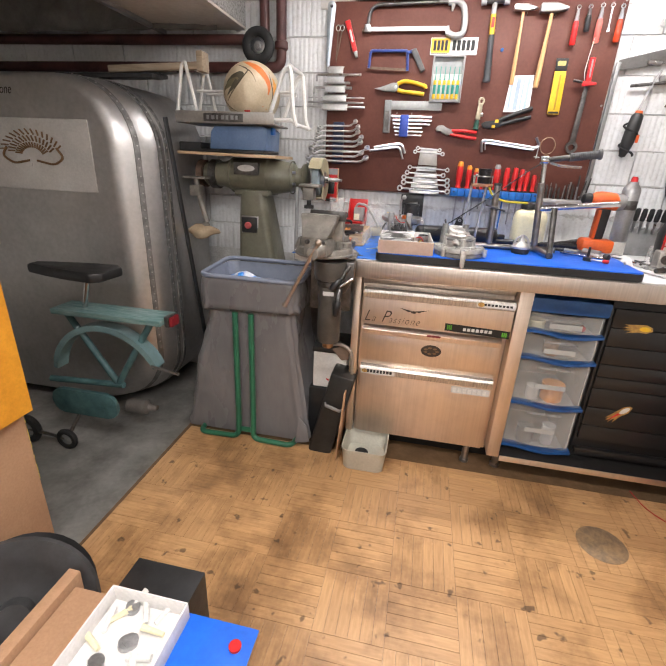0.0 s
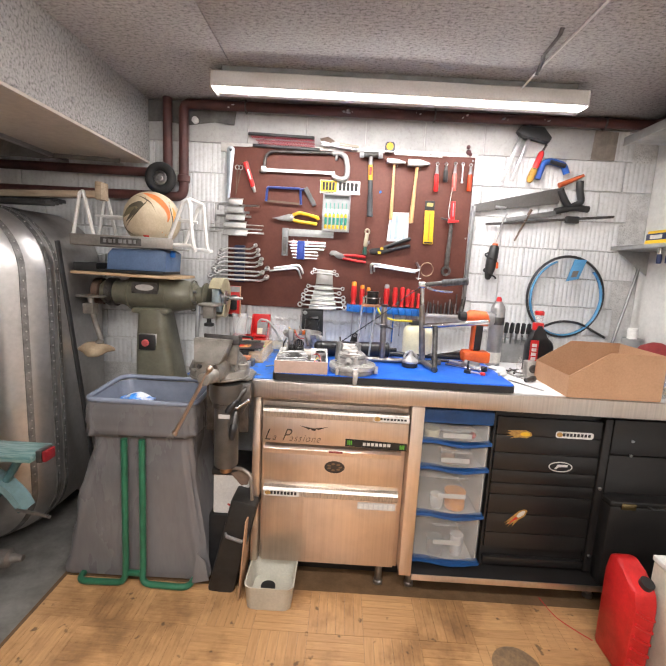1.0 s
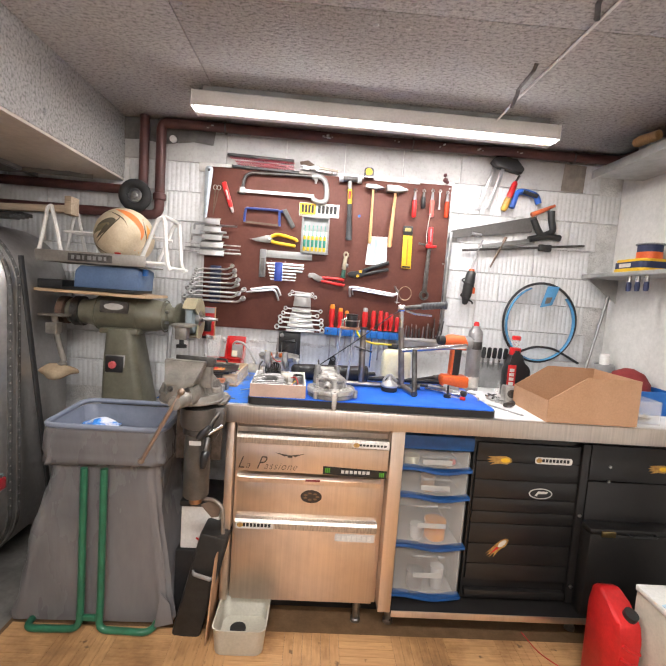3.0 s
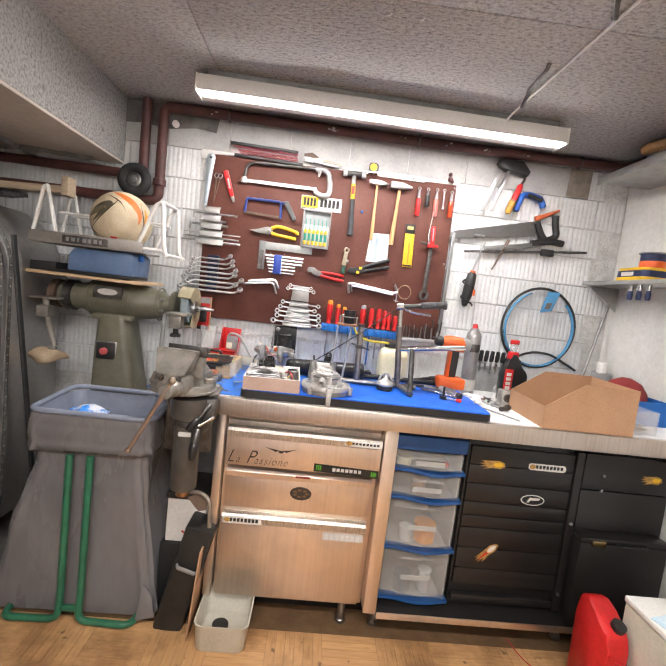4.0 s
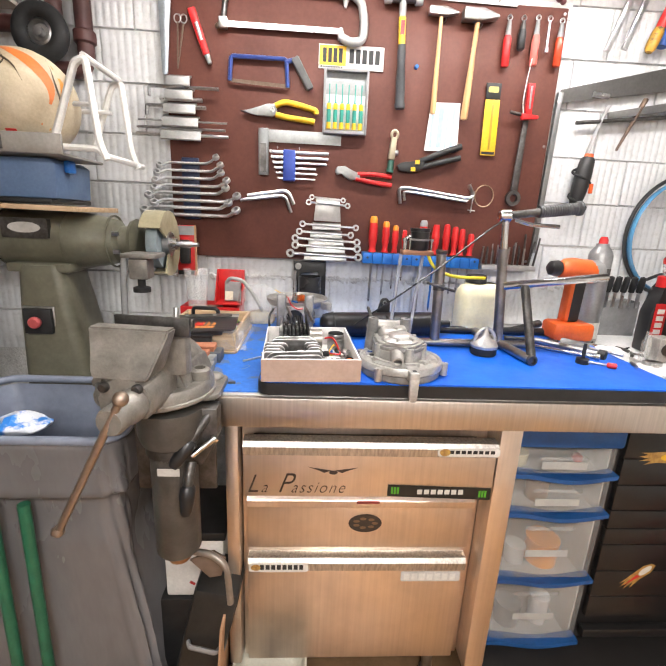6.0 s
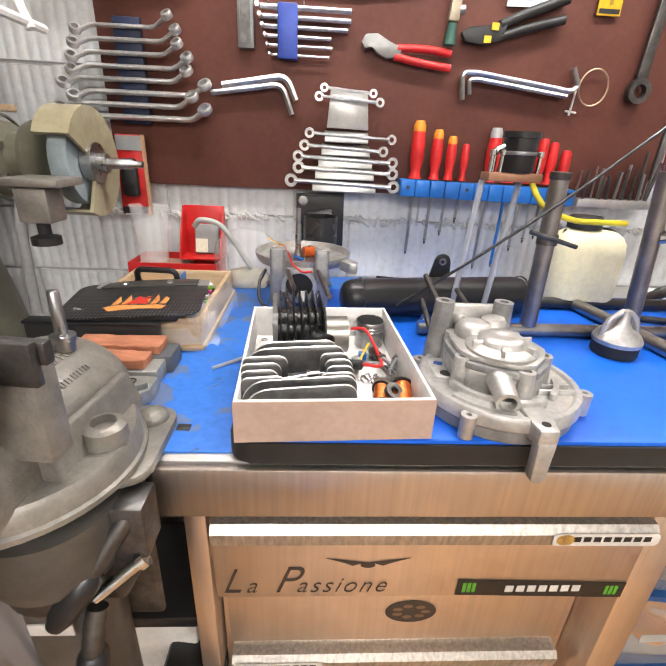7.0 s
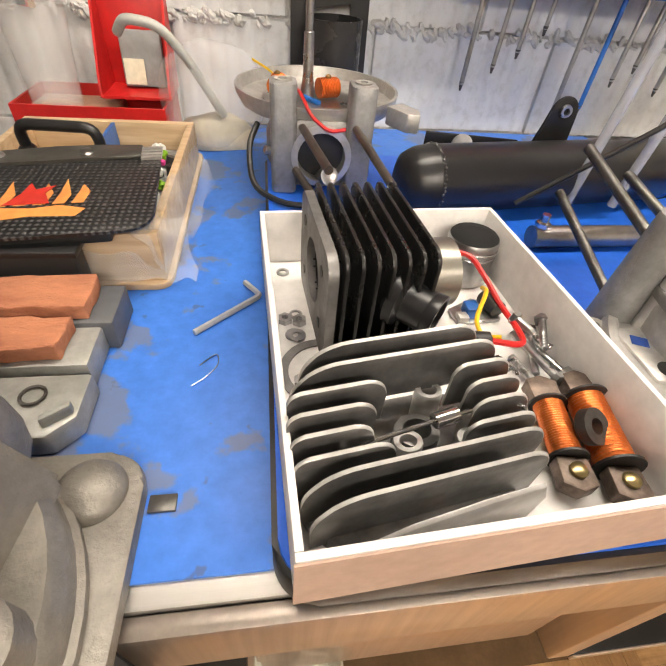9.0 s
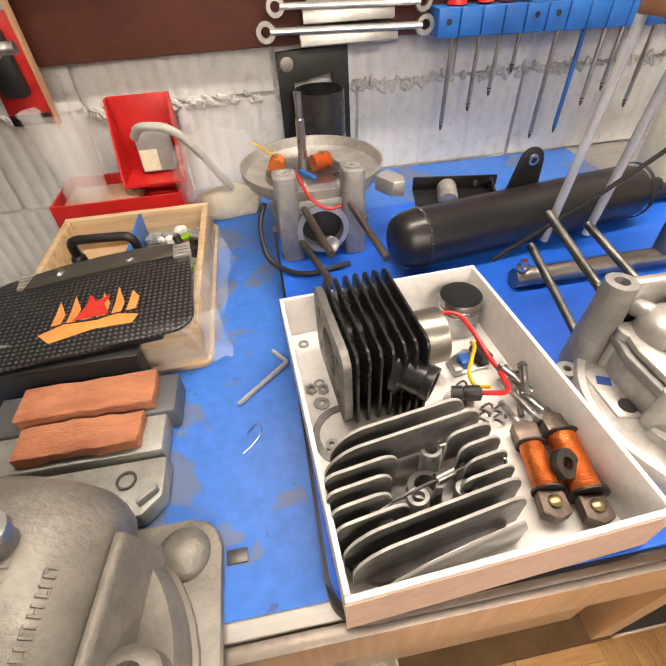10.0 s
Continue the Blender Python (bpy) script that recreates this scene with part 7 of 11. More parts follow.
part("condenser", lathe(bm_new(), (0.232, 0.190, FZ + 0.009), (0.3, -1, 0), [(0, 0), (0.006, 0), (0.0065, 0.003), (0.0065, 0.018), (0, 0.02)], 16), DARK_STEEL, rgt)
part("spring_block", box(bm_new(), 0.212, 0.222, 0.170, 0.182, FZ + 0.003, FZ + 0.012, 0.001), BLUE, rgt)
part("terminal", box(bm_new(), 0.205, 0.213, 0.166, 0.174, FZ + 0.003, FZ + 0.008, 0.001), ALU_CAST, rgt)
part("red_wire", tube(bm_new(), [(0.204, 0.222, 0.962), (0.222, 0.214, 0.968), (0.232, 0.195, 0.957), (0.236, 0.170, 0.95), (0.238, 0.150, 0.95), (0.236, 0.128, 0.951), (0.212, 0.132, 0.953)], 0.0021, 0.02, 8), RED, rgt, "red insulated wire")
part("yellow_wire", tube(bm_new(), [(0.226, 0.186, 0.955), (0.224, 0.176, 0.961), (0.212, 0.158, 0.948), (0.214, 0.146, 0.943), (0.224, 0.140, 0.948)], 0.0017, 0.012, 8), YELLOW, rgt, "yellow insulated wire")
part("plug_boot", lathe(bm_new(), (0.190, 0.139, 0.949), (1, -0.25, 0.1), [(0, 0), (0.0065, 0), (0.0065, 0.008), (0.0055, 0.009), (0.0065, 0.011), (0.0065, 0.022), (0.003, 0.024), (0, 0.024)], 16), BLACK, rgt, "black rubber boot")
for x, y in ((0.21, 0.118), (0.222, 0.114), (0.216, 0.125), (0.205, 0.152), (0.226, 0.122)):
    solid("clip", tube(bm_new(), [(x + 0.005 * math.cos(a), y + 0.004 * math.sin(a), FZ + 0.004 + 0.003 * math.sin(a * 2)) for a in np.linspace(0, 5.4, 12)], 0.0012, 0, 6), CHROME, "small bright spring clip in the box", "clip", group="clips in the box")

# ---- engine casing half with mounting disc ----
en = thing("engine_casing", "pale cast aluminium engine casing with round flange on the pad", "engine casing", (0.363, 0.085, PZ))
EC = Vector((0.363, 0.085, 0))
# Duller cast alloy, darkened so its colour holds the shade of sides and lower parts.
EDGE = surf("dull_shaded_aluminium", (0.37, 0.365, 0.36), (0.20, 0.198, 0.195), rough=0.5, metal=0.5, scale=26, fine=190, bump=0.5, depth=0.001)
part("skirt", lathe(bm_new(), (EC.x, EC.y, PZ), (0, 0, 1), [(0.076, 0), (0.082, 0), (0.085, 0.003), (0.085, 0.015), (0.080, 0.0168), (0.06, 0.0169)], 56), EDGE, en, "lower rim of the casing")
part("flange", lathe(bm_new(), (EC.x, EC.y, PZ + 0.017), (0, 0, 1), [(0.06, 0), (0.0875, 0), (0.0895, 0.002), (0.0895, 0.013), (0.0875, 0.0165), (0.082, 0.0165), (0.0795, 0.0135), (0.05, 0.0125), (0, 0.0125)], 56), ALU_CAST, en, "round flange with rim")
FT = PZ + 0.0297
for a in (-128, -18, 148, 60):
    x, y = EC.x + 0.0935 * math.cos(radians(a)), EC.y + 0.0935 * math.sin(radians(a))
    part("lug", lathe(bm_new(), (x, y, PZ + 0.004), (0, 0, 1), [(0.0032, 0), (0.0078, 0), (0.0082, 0.026), (0.0032, 0.026), (0.0032, 0)], 16, close=False), ALU_CAST, en)
part("front_arm", plate(bm_new(), [(0.359, 0.040), (0.388, 0.040), (0.384, -0.004), (0.383, -0.021), (0.362, -0.021), (0.361, -0.004)], PZ + 0.014, PZ + 0.034, "z", 0.004), ALU_CAST, en, "projecting mounting arm")
part("drop_tab", plate(bm_new(), [(0.363, PZ + 0.020), (0.382, PZ + 0.020), (0.380, 0.908), (0.3765, 0.904), (0.368, 0.904), (0.3645, 0.908)], -0.022, -0.008, "y", 0.003), ALU_CAST, en)
# Flat black disc: the dark inside of the hole is painted on.
part("arm_hole", lathe(bm_new(), (0.3725, -0.010, PZ + 0.0342), (0, 0, 1), [(0, 0), (0.0045, 0), (0.0045, 0.0004), (0, 0.0004)], 14), BLACK, en)
for r0, r1, a0, a1, h in ((0.0655, 0.0785, 212, 262, 0.005), (0.060, 0.066, 196, 296, 0.009), (0.058, 0.064, 312, 350, 0.008)):
    part("inner_rim", plate(bm_new(), arc(EC.x, EC.y, r1, a0, a1, 16) + arc(EC.x, EC.y, r0, a1, a0, 16), FT - 0.002, FT + h, "z", 0.0015), ALU_CAST, en)
for y in (0.052, 0.064):
    part("web_rib", box(bm_new(), 0.395, 0.436, y - 0.0018, y + 0.0018, FT - 0.002, FT + 0.006, 0.001), ALU_CAST, en)
part("hole_pad", plate(bm_new(), [(0.291, 0.128), (0.291, 0.083), (0.312, 0.079), (0.322, 0.10), (0.314, 0.13)], FT - 0.002, FT + 0.003, "z", 0.0015), ALU_CAST, en)
# Flat patches for two holes, their inner shade put into the colour.
part("square_hole", box(bm_new(), -0.0052, 0.0052, -0.0042, 0.0042, 0, 0.0004, 0, m=pose(0.301, 0.115, FT + 0.003, 0, 0, -25)), surf("shaded_blue", (0.01, 0.06, 0.30), rough=0.5), en, "flat shaded-blue patch standing for a square hole")
part("round_hole", lathe(bm_new(), (0.3035, 0.0905, FT + 0.003), (0, 0, 1), [(0, 0), (0.0066, 0), (0.0066, 0.0004), (0, 0.0004)], 20), BLACK, en)
CASE = [(0.312, 0.138), (0.307, 0.112), (0.308, 0.078), (0.318, 0.062), (0.338, 0.052), (0.360, 0.040), (0.383, 0.041), (0.402, 0.060), (0.415, 0.085), (0.408, 0.115), (0.394, 0.143), (0.35, 0.150)]
part("gear_case", plate(bm_new(), CASE, FT - 0.003, FT + 0.024, "z", 0.003), ALU_CAST, en, "raised gear case")
part("case_joint", plate(bm_new(), [(EC.x - 0.005 + (x - EC.x + 0.005) * 1.035, 0.097 + (y - 0.097) * 1.035) for x, y in CASE], FT + 0.0242, FT + 0.0325, "z", 0.002), EDGE, en, "cover joint face")
part("case_lid", plate(bm_new(), [(EC.x - 0.005 + (x - EC.x + 0.005) * 0.95, 0.097 + (y - 0.097) * 0.95) for x, y in CASE], FT + 0.0327, FT + 0.0395, "z", 0.003), ALU_CAST, en)
CT = FT + 0.0397
part("cover", lathe(bm_new(), (0.3585, 0.083, CT), (0, 0, 1), [(0.0385, 0), (0.039, 0.003), (0.034, 0.007), (0.027, 0.0085), (0.0245, 0.013), (0.019, 0.0165), (0.008, 0.017), (0.006, 0.0155), (0, 0.0155)], 40), ALU_CAST, en, "stepped round cover")
for a in range(10, 360, 60):
    part("cover_rib", box(bm_new(), 0.020, 0.0365, -0.0022, 0.0022, CT + 0.001, CT + 0.0125, 0.0015, m=pose(0.3585, 0.083, 0, 0, 0, a)), ALU_CAST, en)
part("cover_lobe", lathe(bm_new(), (0.340, 0.122, CT - 0.002), (0.05, 0, 1), [(0.022, 0), (0.022, 0.010), (0.017, 0.017), (0.012, 0.019), (0, 0.020)], 28), ALU_CAST, en)
part("cover_lobe", lathe(bm_new(), (0.366, 0.128, CT - 0.002), (-0.1, 0, 1), [(0.018, 0), (0.018, 0.012), (0.013, 0.021), (0.007, 0.0225), (0, 0.0225)], 24), ALU_CAST, en)
part("cover_rib", box(bm_new(), -0.004, 0.004, -0.038, 0.022, CT - 0.002, CT + 0.013, 0.003, m=pose(0.352, 0.108, 0, 0, 0, 38)), ALU_CAST, en)
for x, y, h in ((0.319, 0.131, 0.041), (0.314, 0.074, 0.036), (0.371, 0.041, 0.036), (0.408, 0.078, 0.037), (0.396, 0.137, 0.039)):
    part("screw_boss", lathe(bm_new(), (x, y, FT - 0.002), (0, 0, 1), [(0.0105, 0), (0.0092, h * 0.6), (0.0088, h), (0.0045, h + 0.0003), (0.0042, h - 0.012), (0, h - 0.012)], 18), ALU_CAST, en)
part("shaft_stub", lathe(bm_new(), (0.349, 0.056, 0.981), (-0.13, -1, -0.16), [(0.015, 0), (0.0135, 0.014), (0.0125, 0.018), (0.012, 0.044), (0.0085, 0.0445), (0.008, 0.02), (0, 0.02)], 22), ALU_CAST, en, "hollow stub")
part("cylinder_deck", plate(bm_new(), [(0.305, FT), (0.388, FT), (0.390, 1.020), (0.386, 1.029), (0.306, 1.029), (0.301, 1.020)], 0.150, 0.160, "y", 0.003), ALU_CAST, en, "upright deck plate")
for x in (0.309, 0.383):
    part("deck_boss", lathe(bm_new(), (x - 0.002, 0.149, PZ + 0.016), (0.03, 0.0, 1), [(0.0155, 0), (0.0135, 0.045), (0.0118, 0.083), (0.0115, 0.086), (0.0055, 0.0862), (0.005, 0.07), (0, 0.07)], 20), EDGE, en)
part("side_knob", lathe(bm_new(), (0.327, 0.143, 1.012), (0.2, -1, 0.3), [(0.007, 0), (0.007, 0.010), (0.005, 0.013), (0, 0.0135)], 14), ALU_CAST, en)
for a, b in (((0.315, 0.161, 1.010), (0.310, 0.251, 1.036)), ((0.312, 0.161, 0.962), (0.312, 0.263, 0.995)), ((0.372, 0.161, 0.990), (0.361, 0.258, 1.014))):
    part("stud", cyl(bm_new(), a, b, 0.0038, seg=12), DARK_STEEL, en, "dark steel stud")

# ---- stator half of the engine ----
se = thing("stator_casing", "grey engine casing half with copper coils standing on the mat", "engine casing", (0.128, 0.47, PZ))
SC = Vector((0.128, 0.492, 0))
part("dish", lathe(bm_new(), (SC.x, SC.y, 0.987), (0, 0, 1), [(0.0, 0.0), (0.068, 0.0), (0.086, 0.007), (0.092, 0.018), (0.0925, 0.025), (0.0895, 0.025), (0.087, 0.013), (0.06, 0.008), (0, 0.008)], 56), ALU_CAST, se, "round dished flywheel housing")
part("ear", plate(bm_new(), [(0.196, 0.428), (0.212, 0.402), (0.226, 0.400), (0.229, 0.417), (0.216, 0.442)], 0.992, 1.011, "z", 0.002), ALU_CAST, se)
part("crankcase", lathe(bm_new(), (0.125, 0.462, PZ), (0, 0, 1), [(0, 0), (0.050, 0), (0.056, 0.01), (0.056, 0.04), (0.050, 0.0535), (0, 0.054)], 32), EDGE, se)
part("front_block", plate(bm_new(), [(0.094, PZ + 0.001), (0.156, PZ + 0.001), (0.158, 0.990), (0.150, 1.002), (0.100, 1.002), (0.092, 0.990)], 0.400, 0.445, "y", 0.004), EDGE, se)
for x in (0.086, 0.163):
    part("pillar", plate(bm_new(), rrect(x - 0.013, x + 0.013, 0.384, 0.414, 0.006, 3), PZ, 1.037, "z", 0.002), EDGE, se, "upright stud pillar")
    part("pillar_hole", lathe(bm_new(), (x, 0.399, 1.037), (0, 0, 1), [(0.0042, 0), (0.0085, 0), (0.0085, 0.0014), (0.0042, 0.0014), (0.0042, 0)], 16, close=False), ALU_CAST, se)
    part("side_pin", cyl(bm_new(), (x + (0.013 if x > 0.1 else -0.013), 0.398, 0.972), (x + (0.019 if x > 0.1 else -0.019), 0.396, 0.974), 0.004, seg=10), STEEL, se)
bm = bm_new()
out = arc(0.124, 0.972, 0.031, 0, 360, 28)[:-1]
inn = arc(0.124, 0.971, 0.0245, 0, 360, 28)[:-1]
vo, vi, vd = ([bm.verts.new((x, y, z)) for x, z in c] for c, y in ((out, 0.384), (inn, 0.3835), (inn, 0.3995)))
for k in range(28):
    j = (k + 1) % 28
    bm.faces.new((vo[k], vo[j], vi[j], vi[k]))
    bm.faces.new((vi[k], vi[j], vd[j], vd[k]))
part("mouth_rim", bm, ALU_CAST, se)
part("mouth", lathe(bm_new(), (0.124, 0.3992, 0.971), (0, -1, 0), [(0, 0), (0.0245, 0), (0.0245, 0.0006), (0, 0.0006)], 28), BLACK, se, "dark crankcase mouth")
part("connecting_rod", lathe(bm_new(), (0.125, 0.394, 0.948), (0.15, -0.55, 0.25), [(0, 0), (0.006, 0), (0.005, 0.014), (0.0095, 0.017), (0.0095, 0.027), (0.0055, 0.0272), (0, 0.024)], 16), STEEL, se)
for a, b in (((0.104, 0.384, 1.000), (0.119, 0.290, 0.998)), ((0.157, 0.384, 1.000), (0.174, 0.286, 0.987)), ((0.098, 0.384, 0.958), (0.121, 0.296, 0.953))):
    part("stud", cyl(bm_new(), a, b, 0.0040, seg=12), surf("brown_stud", (0.24, 0.20, 0.17), (0.13, 0.11, 0.10), rough=0.35, metal=0.9), se, "dark steel stud")
part("shaft", lathe(bm_new(), (0.118, 0.50, 0.99), (0, 0, 1), [(0.010, 0), (0.0085, 0.01), (0.006, 0.03), (0.0055, 0.07), (0.004, 0.071), (0.0045, 0.10), (0, 0.101)], 18), STEEL, se, "tapered threaded crankshaft")
for x, y, a in ((0.083, 0.495, 80), (0.140, 0.490, 20)):
    d = Vector((math.cos(radians(a)), math.sin(radians(a)), 0))
    c0 = Vector((x, y, 1.010)) - d * 0.012
    prof = [(0.004, 0)]
    for i in range(12):
        prof += [(0.0105, 0.024 * (i + 0.2) / 12), (0.0098, 0.024 * (i + 0.95) / 12)]
    part("stator_coil", lathe(bm_new(), c0, d, prof + [(0.004, 0.024)], 18), COPPER, se, "copper stator coil")
    part("coil_post", lathe(bm_new(), (x, y, 1.018), (0, 0, 1), [(0.003, 0), (0.0035, 0.004), (0, 0.006)], 10), surf("brass_post", (0.5, 0.36, 0.16), rough=0.4, metal=1.0), se)
part("stator_plate", lathe(bm_new(), (SC.x - 0.01, SC.y, 0.9955), (0, 0, 1), [(0.0, 0), (0.052, 0), (0.052, 0.003), (0, 0.003)], 28), STEEL, se)
part("blue_sleeve", cyl(bm_new(), (0.112, 0.488, 1.0), (0.128, 0.465, 1.0), 0.003, seg=8), BLUE, se)
part("red_wire", tube(bm_new(), [(0.100, 0.450, 1.018), (0.104, 0.418, 1.022), (0.112, 0.385, 1.010), (0.130, 0.379, 0.998), (0.146, 0.382, 1.000)], 0.0018, 0.015, 8), RED, se, "red wire over the edge")
part("yellow_wire", tube(bm_new(), [(0.085, 0.50, 1.012), (0.075, 0.52, 1.018), (0.055, 0.55, 1.022)], 0.0013, 0.01, 6), YELLOW, se)
part("black_cable", tube(bm_new(), [(0.060, 0.44, 0.985), (0.050, 0.42, 0.97), (0.052, 0.385, PZ + 0.006), (0.09, 0.345, PZ + 0.004), (0.15, 0.36, PZ + 0.004)], 0.0032, 0.03, 8), BLACK, se, "black cable loop")

# ---- exhaust, frame and handlebar ----
mf = thing("exhaust_muffler", "matt black exhaust muffler lying on the pad", "muffler", (0.37, 0.385, PZ))
MA, MD = Vector((0.197, 0.343, 0.9665)), Vector((1, 0.147, 0))
part("drum", lathe(bm_new(), MA, MD, [(0, 0.0), (0.018, 0.0), (0.027, 0.005), (0.032, 0.016), (0.0335, 0.030), (0.0340, 0.0305), (0.0340, 0.033), (0.0335, 0.034), (0.0335, 0.318), (0.030, 0.332), (0.014, 0.340), (0.010, 0.344), (0.010, 0.375), (0, 0.375)], 40), BLACK_GLOSS, mf)
bm = bm_new()
u, v = ring_frame(MD)
for i in range(60):
    a = 2 * math.pi * i / 60
    bmesh.ops.create_icosphere(bm, subdivisions=1, radius=0.0013, matrix=Matrix.Translation(MA + MD.normalized() * (0.0318 + 0.0006 * (i % 3)) + (u * math.cos(a) + v * math.sin(a)) * 0.0342))
part("weld_seam", bm, DARK_STEEL, mf, "rough weld seam round the drum", kind="stuff")
part("end_clamp", lathe(bm_new(), MA + MD.normalized() * 0.330, MD, [(0.0335, 0), (0.0345, 0.001), (0.0345, 0.005), (0.0335, 0.006)], 36, close=False), BLACK, mf)
part("lug", plate(bm_new(), [(0.346, 0.965), (0.394, 0.965), (0.391, 1.018)] + arc(0.376, 1.022, 0.0145, 0, 180, 10) + [(0.360, 1.01)], 0.392, 0.396, "y", 0.001), BLACK_GLOSS, mf, "black mounting lug")
part("lug_hole", lathe(bm_new(), (0.376, 0.3915, 1.023), (0, -1, 0), [(0.0035, 0), (0.0065, 0), (0.006, 0.003), (0.0035, 0.003), (0.0035, 0)], 16, close=False), STEEL, mf)
brk = thing("muffler_bracket", "black folded steel bracket with an aluminium bush lying on the mat", "bracket", (0.335, 0.478, PZ))
KM = pose(0.335, 0.478, 0, 0, 0, -11)
part("base", box(bm_new(), -0.062, 0.062, -0.030, 0.040, PZ, PZ + 0.003, 0.001, m=KM), BLACK_GLOSS, brk)
part("edge", box(bm_new(), -0.062, 0.062, 0.040, 0.043, PZ, PZ + 0.022, 0.001, m=KM), BLACK_GLOSS, brk)
part("edge", box(bm_new(), -0.040, 0.062, -0.033, -0.030, PZ, PZ + 0.018, 0.001, m=KM), BLACK_GLOSS, brk)
part("web", plate(bm_new(), [(0.040, PZ + 0.003), (-0.028, PZ + 0.003), (0.036, PZ + 0.021)], 0.050, 0.053, "x"), BLACK_GLOSS, brk)
for ob in brk.children:
    if ob.name.startswith("web"):
        ob.data.transform(W[brk].inverted() @ KM @ W[brk])
for x, y in ((0.030, 0.0385), (0.050, 0.0385)):
    part("bolt_head", placed(lathe(bm_new(), (x, y, PZ + 0.012), (0, -1, 0), [(0, 0), (0.0045, 0), (0.004, 0.003), (0, 0.0035)], 6), KM), CHROME, brk)
part("bush", placed(lathe(bm_new(), (-0.022, -0.030, PZ + 0.017), (0.10, 1, 0.05), [(0.0, 0), (0.0125, 0), (0.0135, 0.003), (0.0135, 0.012), (0.0125, 0.013), (0.0135, 0.014), (0.0135, 0.040), (0, 0.041)], 24), KM), ALU_CAST, brk, "aluminium bush")
part("bush_bolt", placed(lathe(bm_new(), (-0.010, -0.036, PZ + 0.012), (0, -1, 0), [(0.006, 0), (0.006, 0.006), (0.003, 0.007), (0.003, 0.014), (0, 0.014)], 6), KM), CHROME, brk)
fr = thing("moped_frame_jig", "bare steel tube frame with handlebar standing on the pad", "frame", (0.58, 0.25, PZ))
RAW = surf("raw_steel_tube", (0.40, 0.38, 0.365), (0.22, 0.205, 0.195), rough=0.36, metal=0.95, scale=14, fine=120, bump=0.1)
part("long_tube", tube(bm_new(), [(0.315, 0.278, PZ + 0.011), (0.745, 0.284, PZ + 0.011)], 0.0105, 0, 16), RAW, fr)
part("cross_tube", tube(bm_new(), [(0.650, 0.43, PZ + 0.011), (0.668, 0.30, PZ + 0.012), (0.690, 0.148, PZ + 0.011)], 0.0115, 0, 16), RAW, fr)
part("cross_end", lathe(bm_new(), (0.690, 0.150, PZ + 0.011), (0.15, -1, 0), [(0.0125, 0), (0.0125, 0.008), (0.008, 0.0085), (0.007, 0.004), (0, 0.004)], 18), DARK_STEEL, fr)
part("short_post", tube(bm_new(), [(0.494, 0.28, PZ + 0.02), (0.489, 0.28, 1.178)], 0.0125, 0, 16), RAW, fr, "upright tube")
part("post_top", lathe(bm_new(), (0.489, 0.28, 1.172), (0, 0, 1), [(0.0128, 0), (0.0145, 0.002), (0.0145, 0.01), (0, 0.011)], 18), DARK_STEEL, fr)
part("tall_post", tube(bm_new(), [(0.667, 0.285, PZ + 0.015), (0.646, 0.285, 1.19)], 0.0125, 0, 16), RAW, fr, "tall upright tube")
part("inner_post", tube(bm_new(), [(0.646, 0.285, 1.19), (0.641, 0.285, 1.262)], 0.0095, 0, 16), CHROME, fr)
part("side_arm", tube(bm_new(), [(0.655, 0.28, 1.098), (0.93, 0.285, 1.130)], 0.0105, 0, 16), CHROME, fr, "bright side tube")
part("front_leg", tube(bm_new(), [(0.706, 0.262, 1.10), (0.693, 0.155, PZ + 0.016)], [0.0105, 0.0105], 0, 14), DARK_STEEL, fr, "dark sloping leg")
part("clamp_head", lathe(bm_new(), (0.622, 0.285, 1.270), (1, 0, 0.05), [(0, 0), (0.012, 0.002), (0.016, 0.008), (0.016, 0.028), (0.012, 0.032), (0, 0.032)], 18), CHROME, fr, "chrome clamp")
part("grip_core", tube(bm_new(), [(0.650, 0.285, 1.2715), (0.73, 0.285, 1.284)], 0.010, 0, 14), DARK_STEEL, fr)
bm = bm_new()
prof = [(0.0, 0)]
for i in range(16):
    prof += [(0.0150, 0.006 * i + 0.001), (0.0138, 0.006 * i + 0.005)]
lathe(bm, (0.722, 0.285, 1.283), (1, 0, 0.13), prof + [(0.018, 0.098), (0.018, 0.106), (0, 0.107)], 20)
part("grip", bm, surf("dark_grip_rubber", (0.085, 0.085, 0.09), (0.05, 0.05, 0.052), rough=0.5), fr, "ribbed dark handlebar grip")
part("brake_lever", tube(bm_new(), [(0.66, 0.272, 1.262), (0.69, 0.255, 1.252), (0.76, 0.25, 1.25)], 0.005, 0.02, 8), CHROME, fr)
part("brake_cable", tube(bm_new(), [(0.636, 0.275, 1.262), (0.59, 0.255, 1.235), (0.49, 0.25, 1.150), (0.367, 0.25, 1.056), (0.275, 0.262, 0.985)], 0.0022, 0.05, 8), BLACK_GLOSS, fr, "black brake cable")
part("cross_bolt", cyl(bm_new(), (0.455, 0.262, 1.102), (0.530, 0.266, 1.082), 0.0035, seg=10), DARK_STEEL, fr)
part("collar", lathe(bm_new(), (0.4915, 0.28, 1.082), (0, 0, 1), [(0.0145, 0), (0.0145, 0.014), (0.0125, 0.016)], 18), DARK_STEEL, fr)
part("end_bolt", lathe(bm_new(), (0.322, 0.278, PZ + 0.022), (0, 0, 1), [(0.007, 0), (0.007, 0.004), (0.004, 0.005), (0.004, 0.012), (0, 0.012)], 6), CHROME, fr)
part("back_tube", tube(bm_new(), [(0.54, 0.415, PZ + 0.012), (0.90, 0.425, PZ + 0.012)], 0.011, 0, 14), BLACK_GLOSS, fr, "black tube at the back")
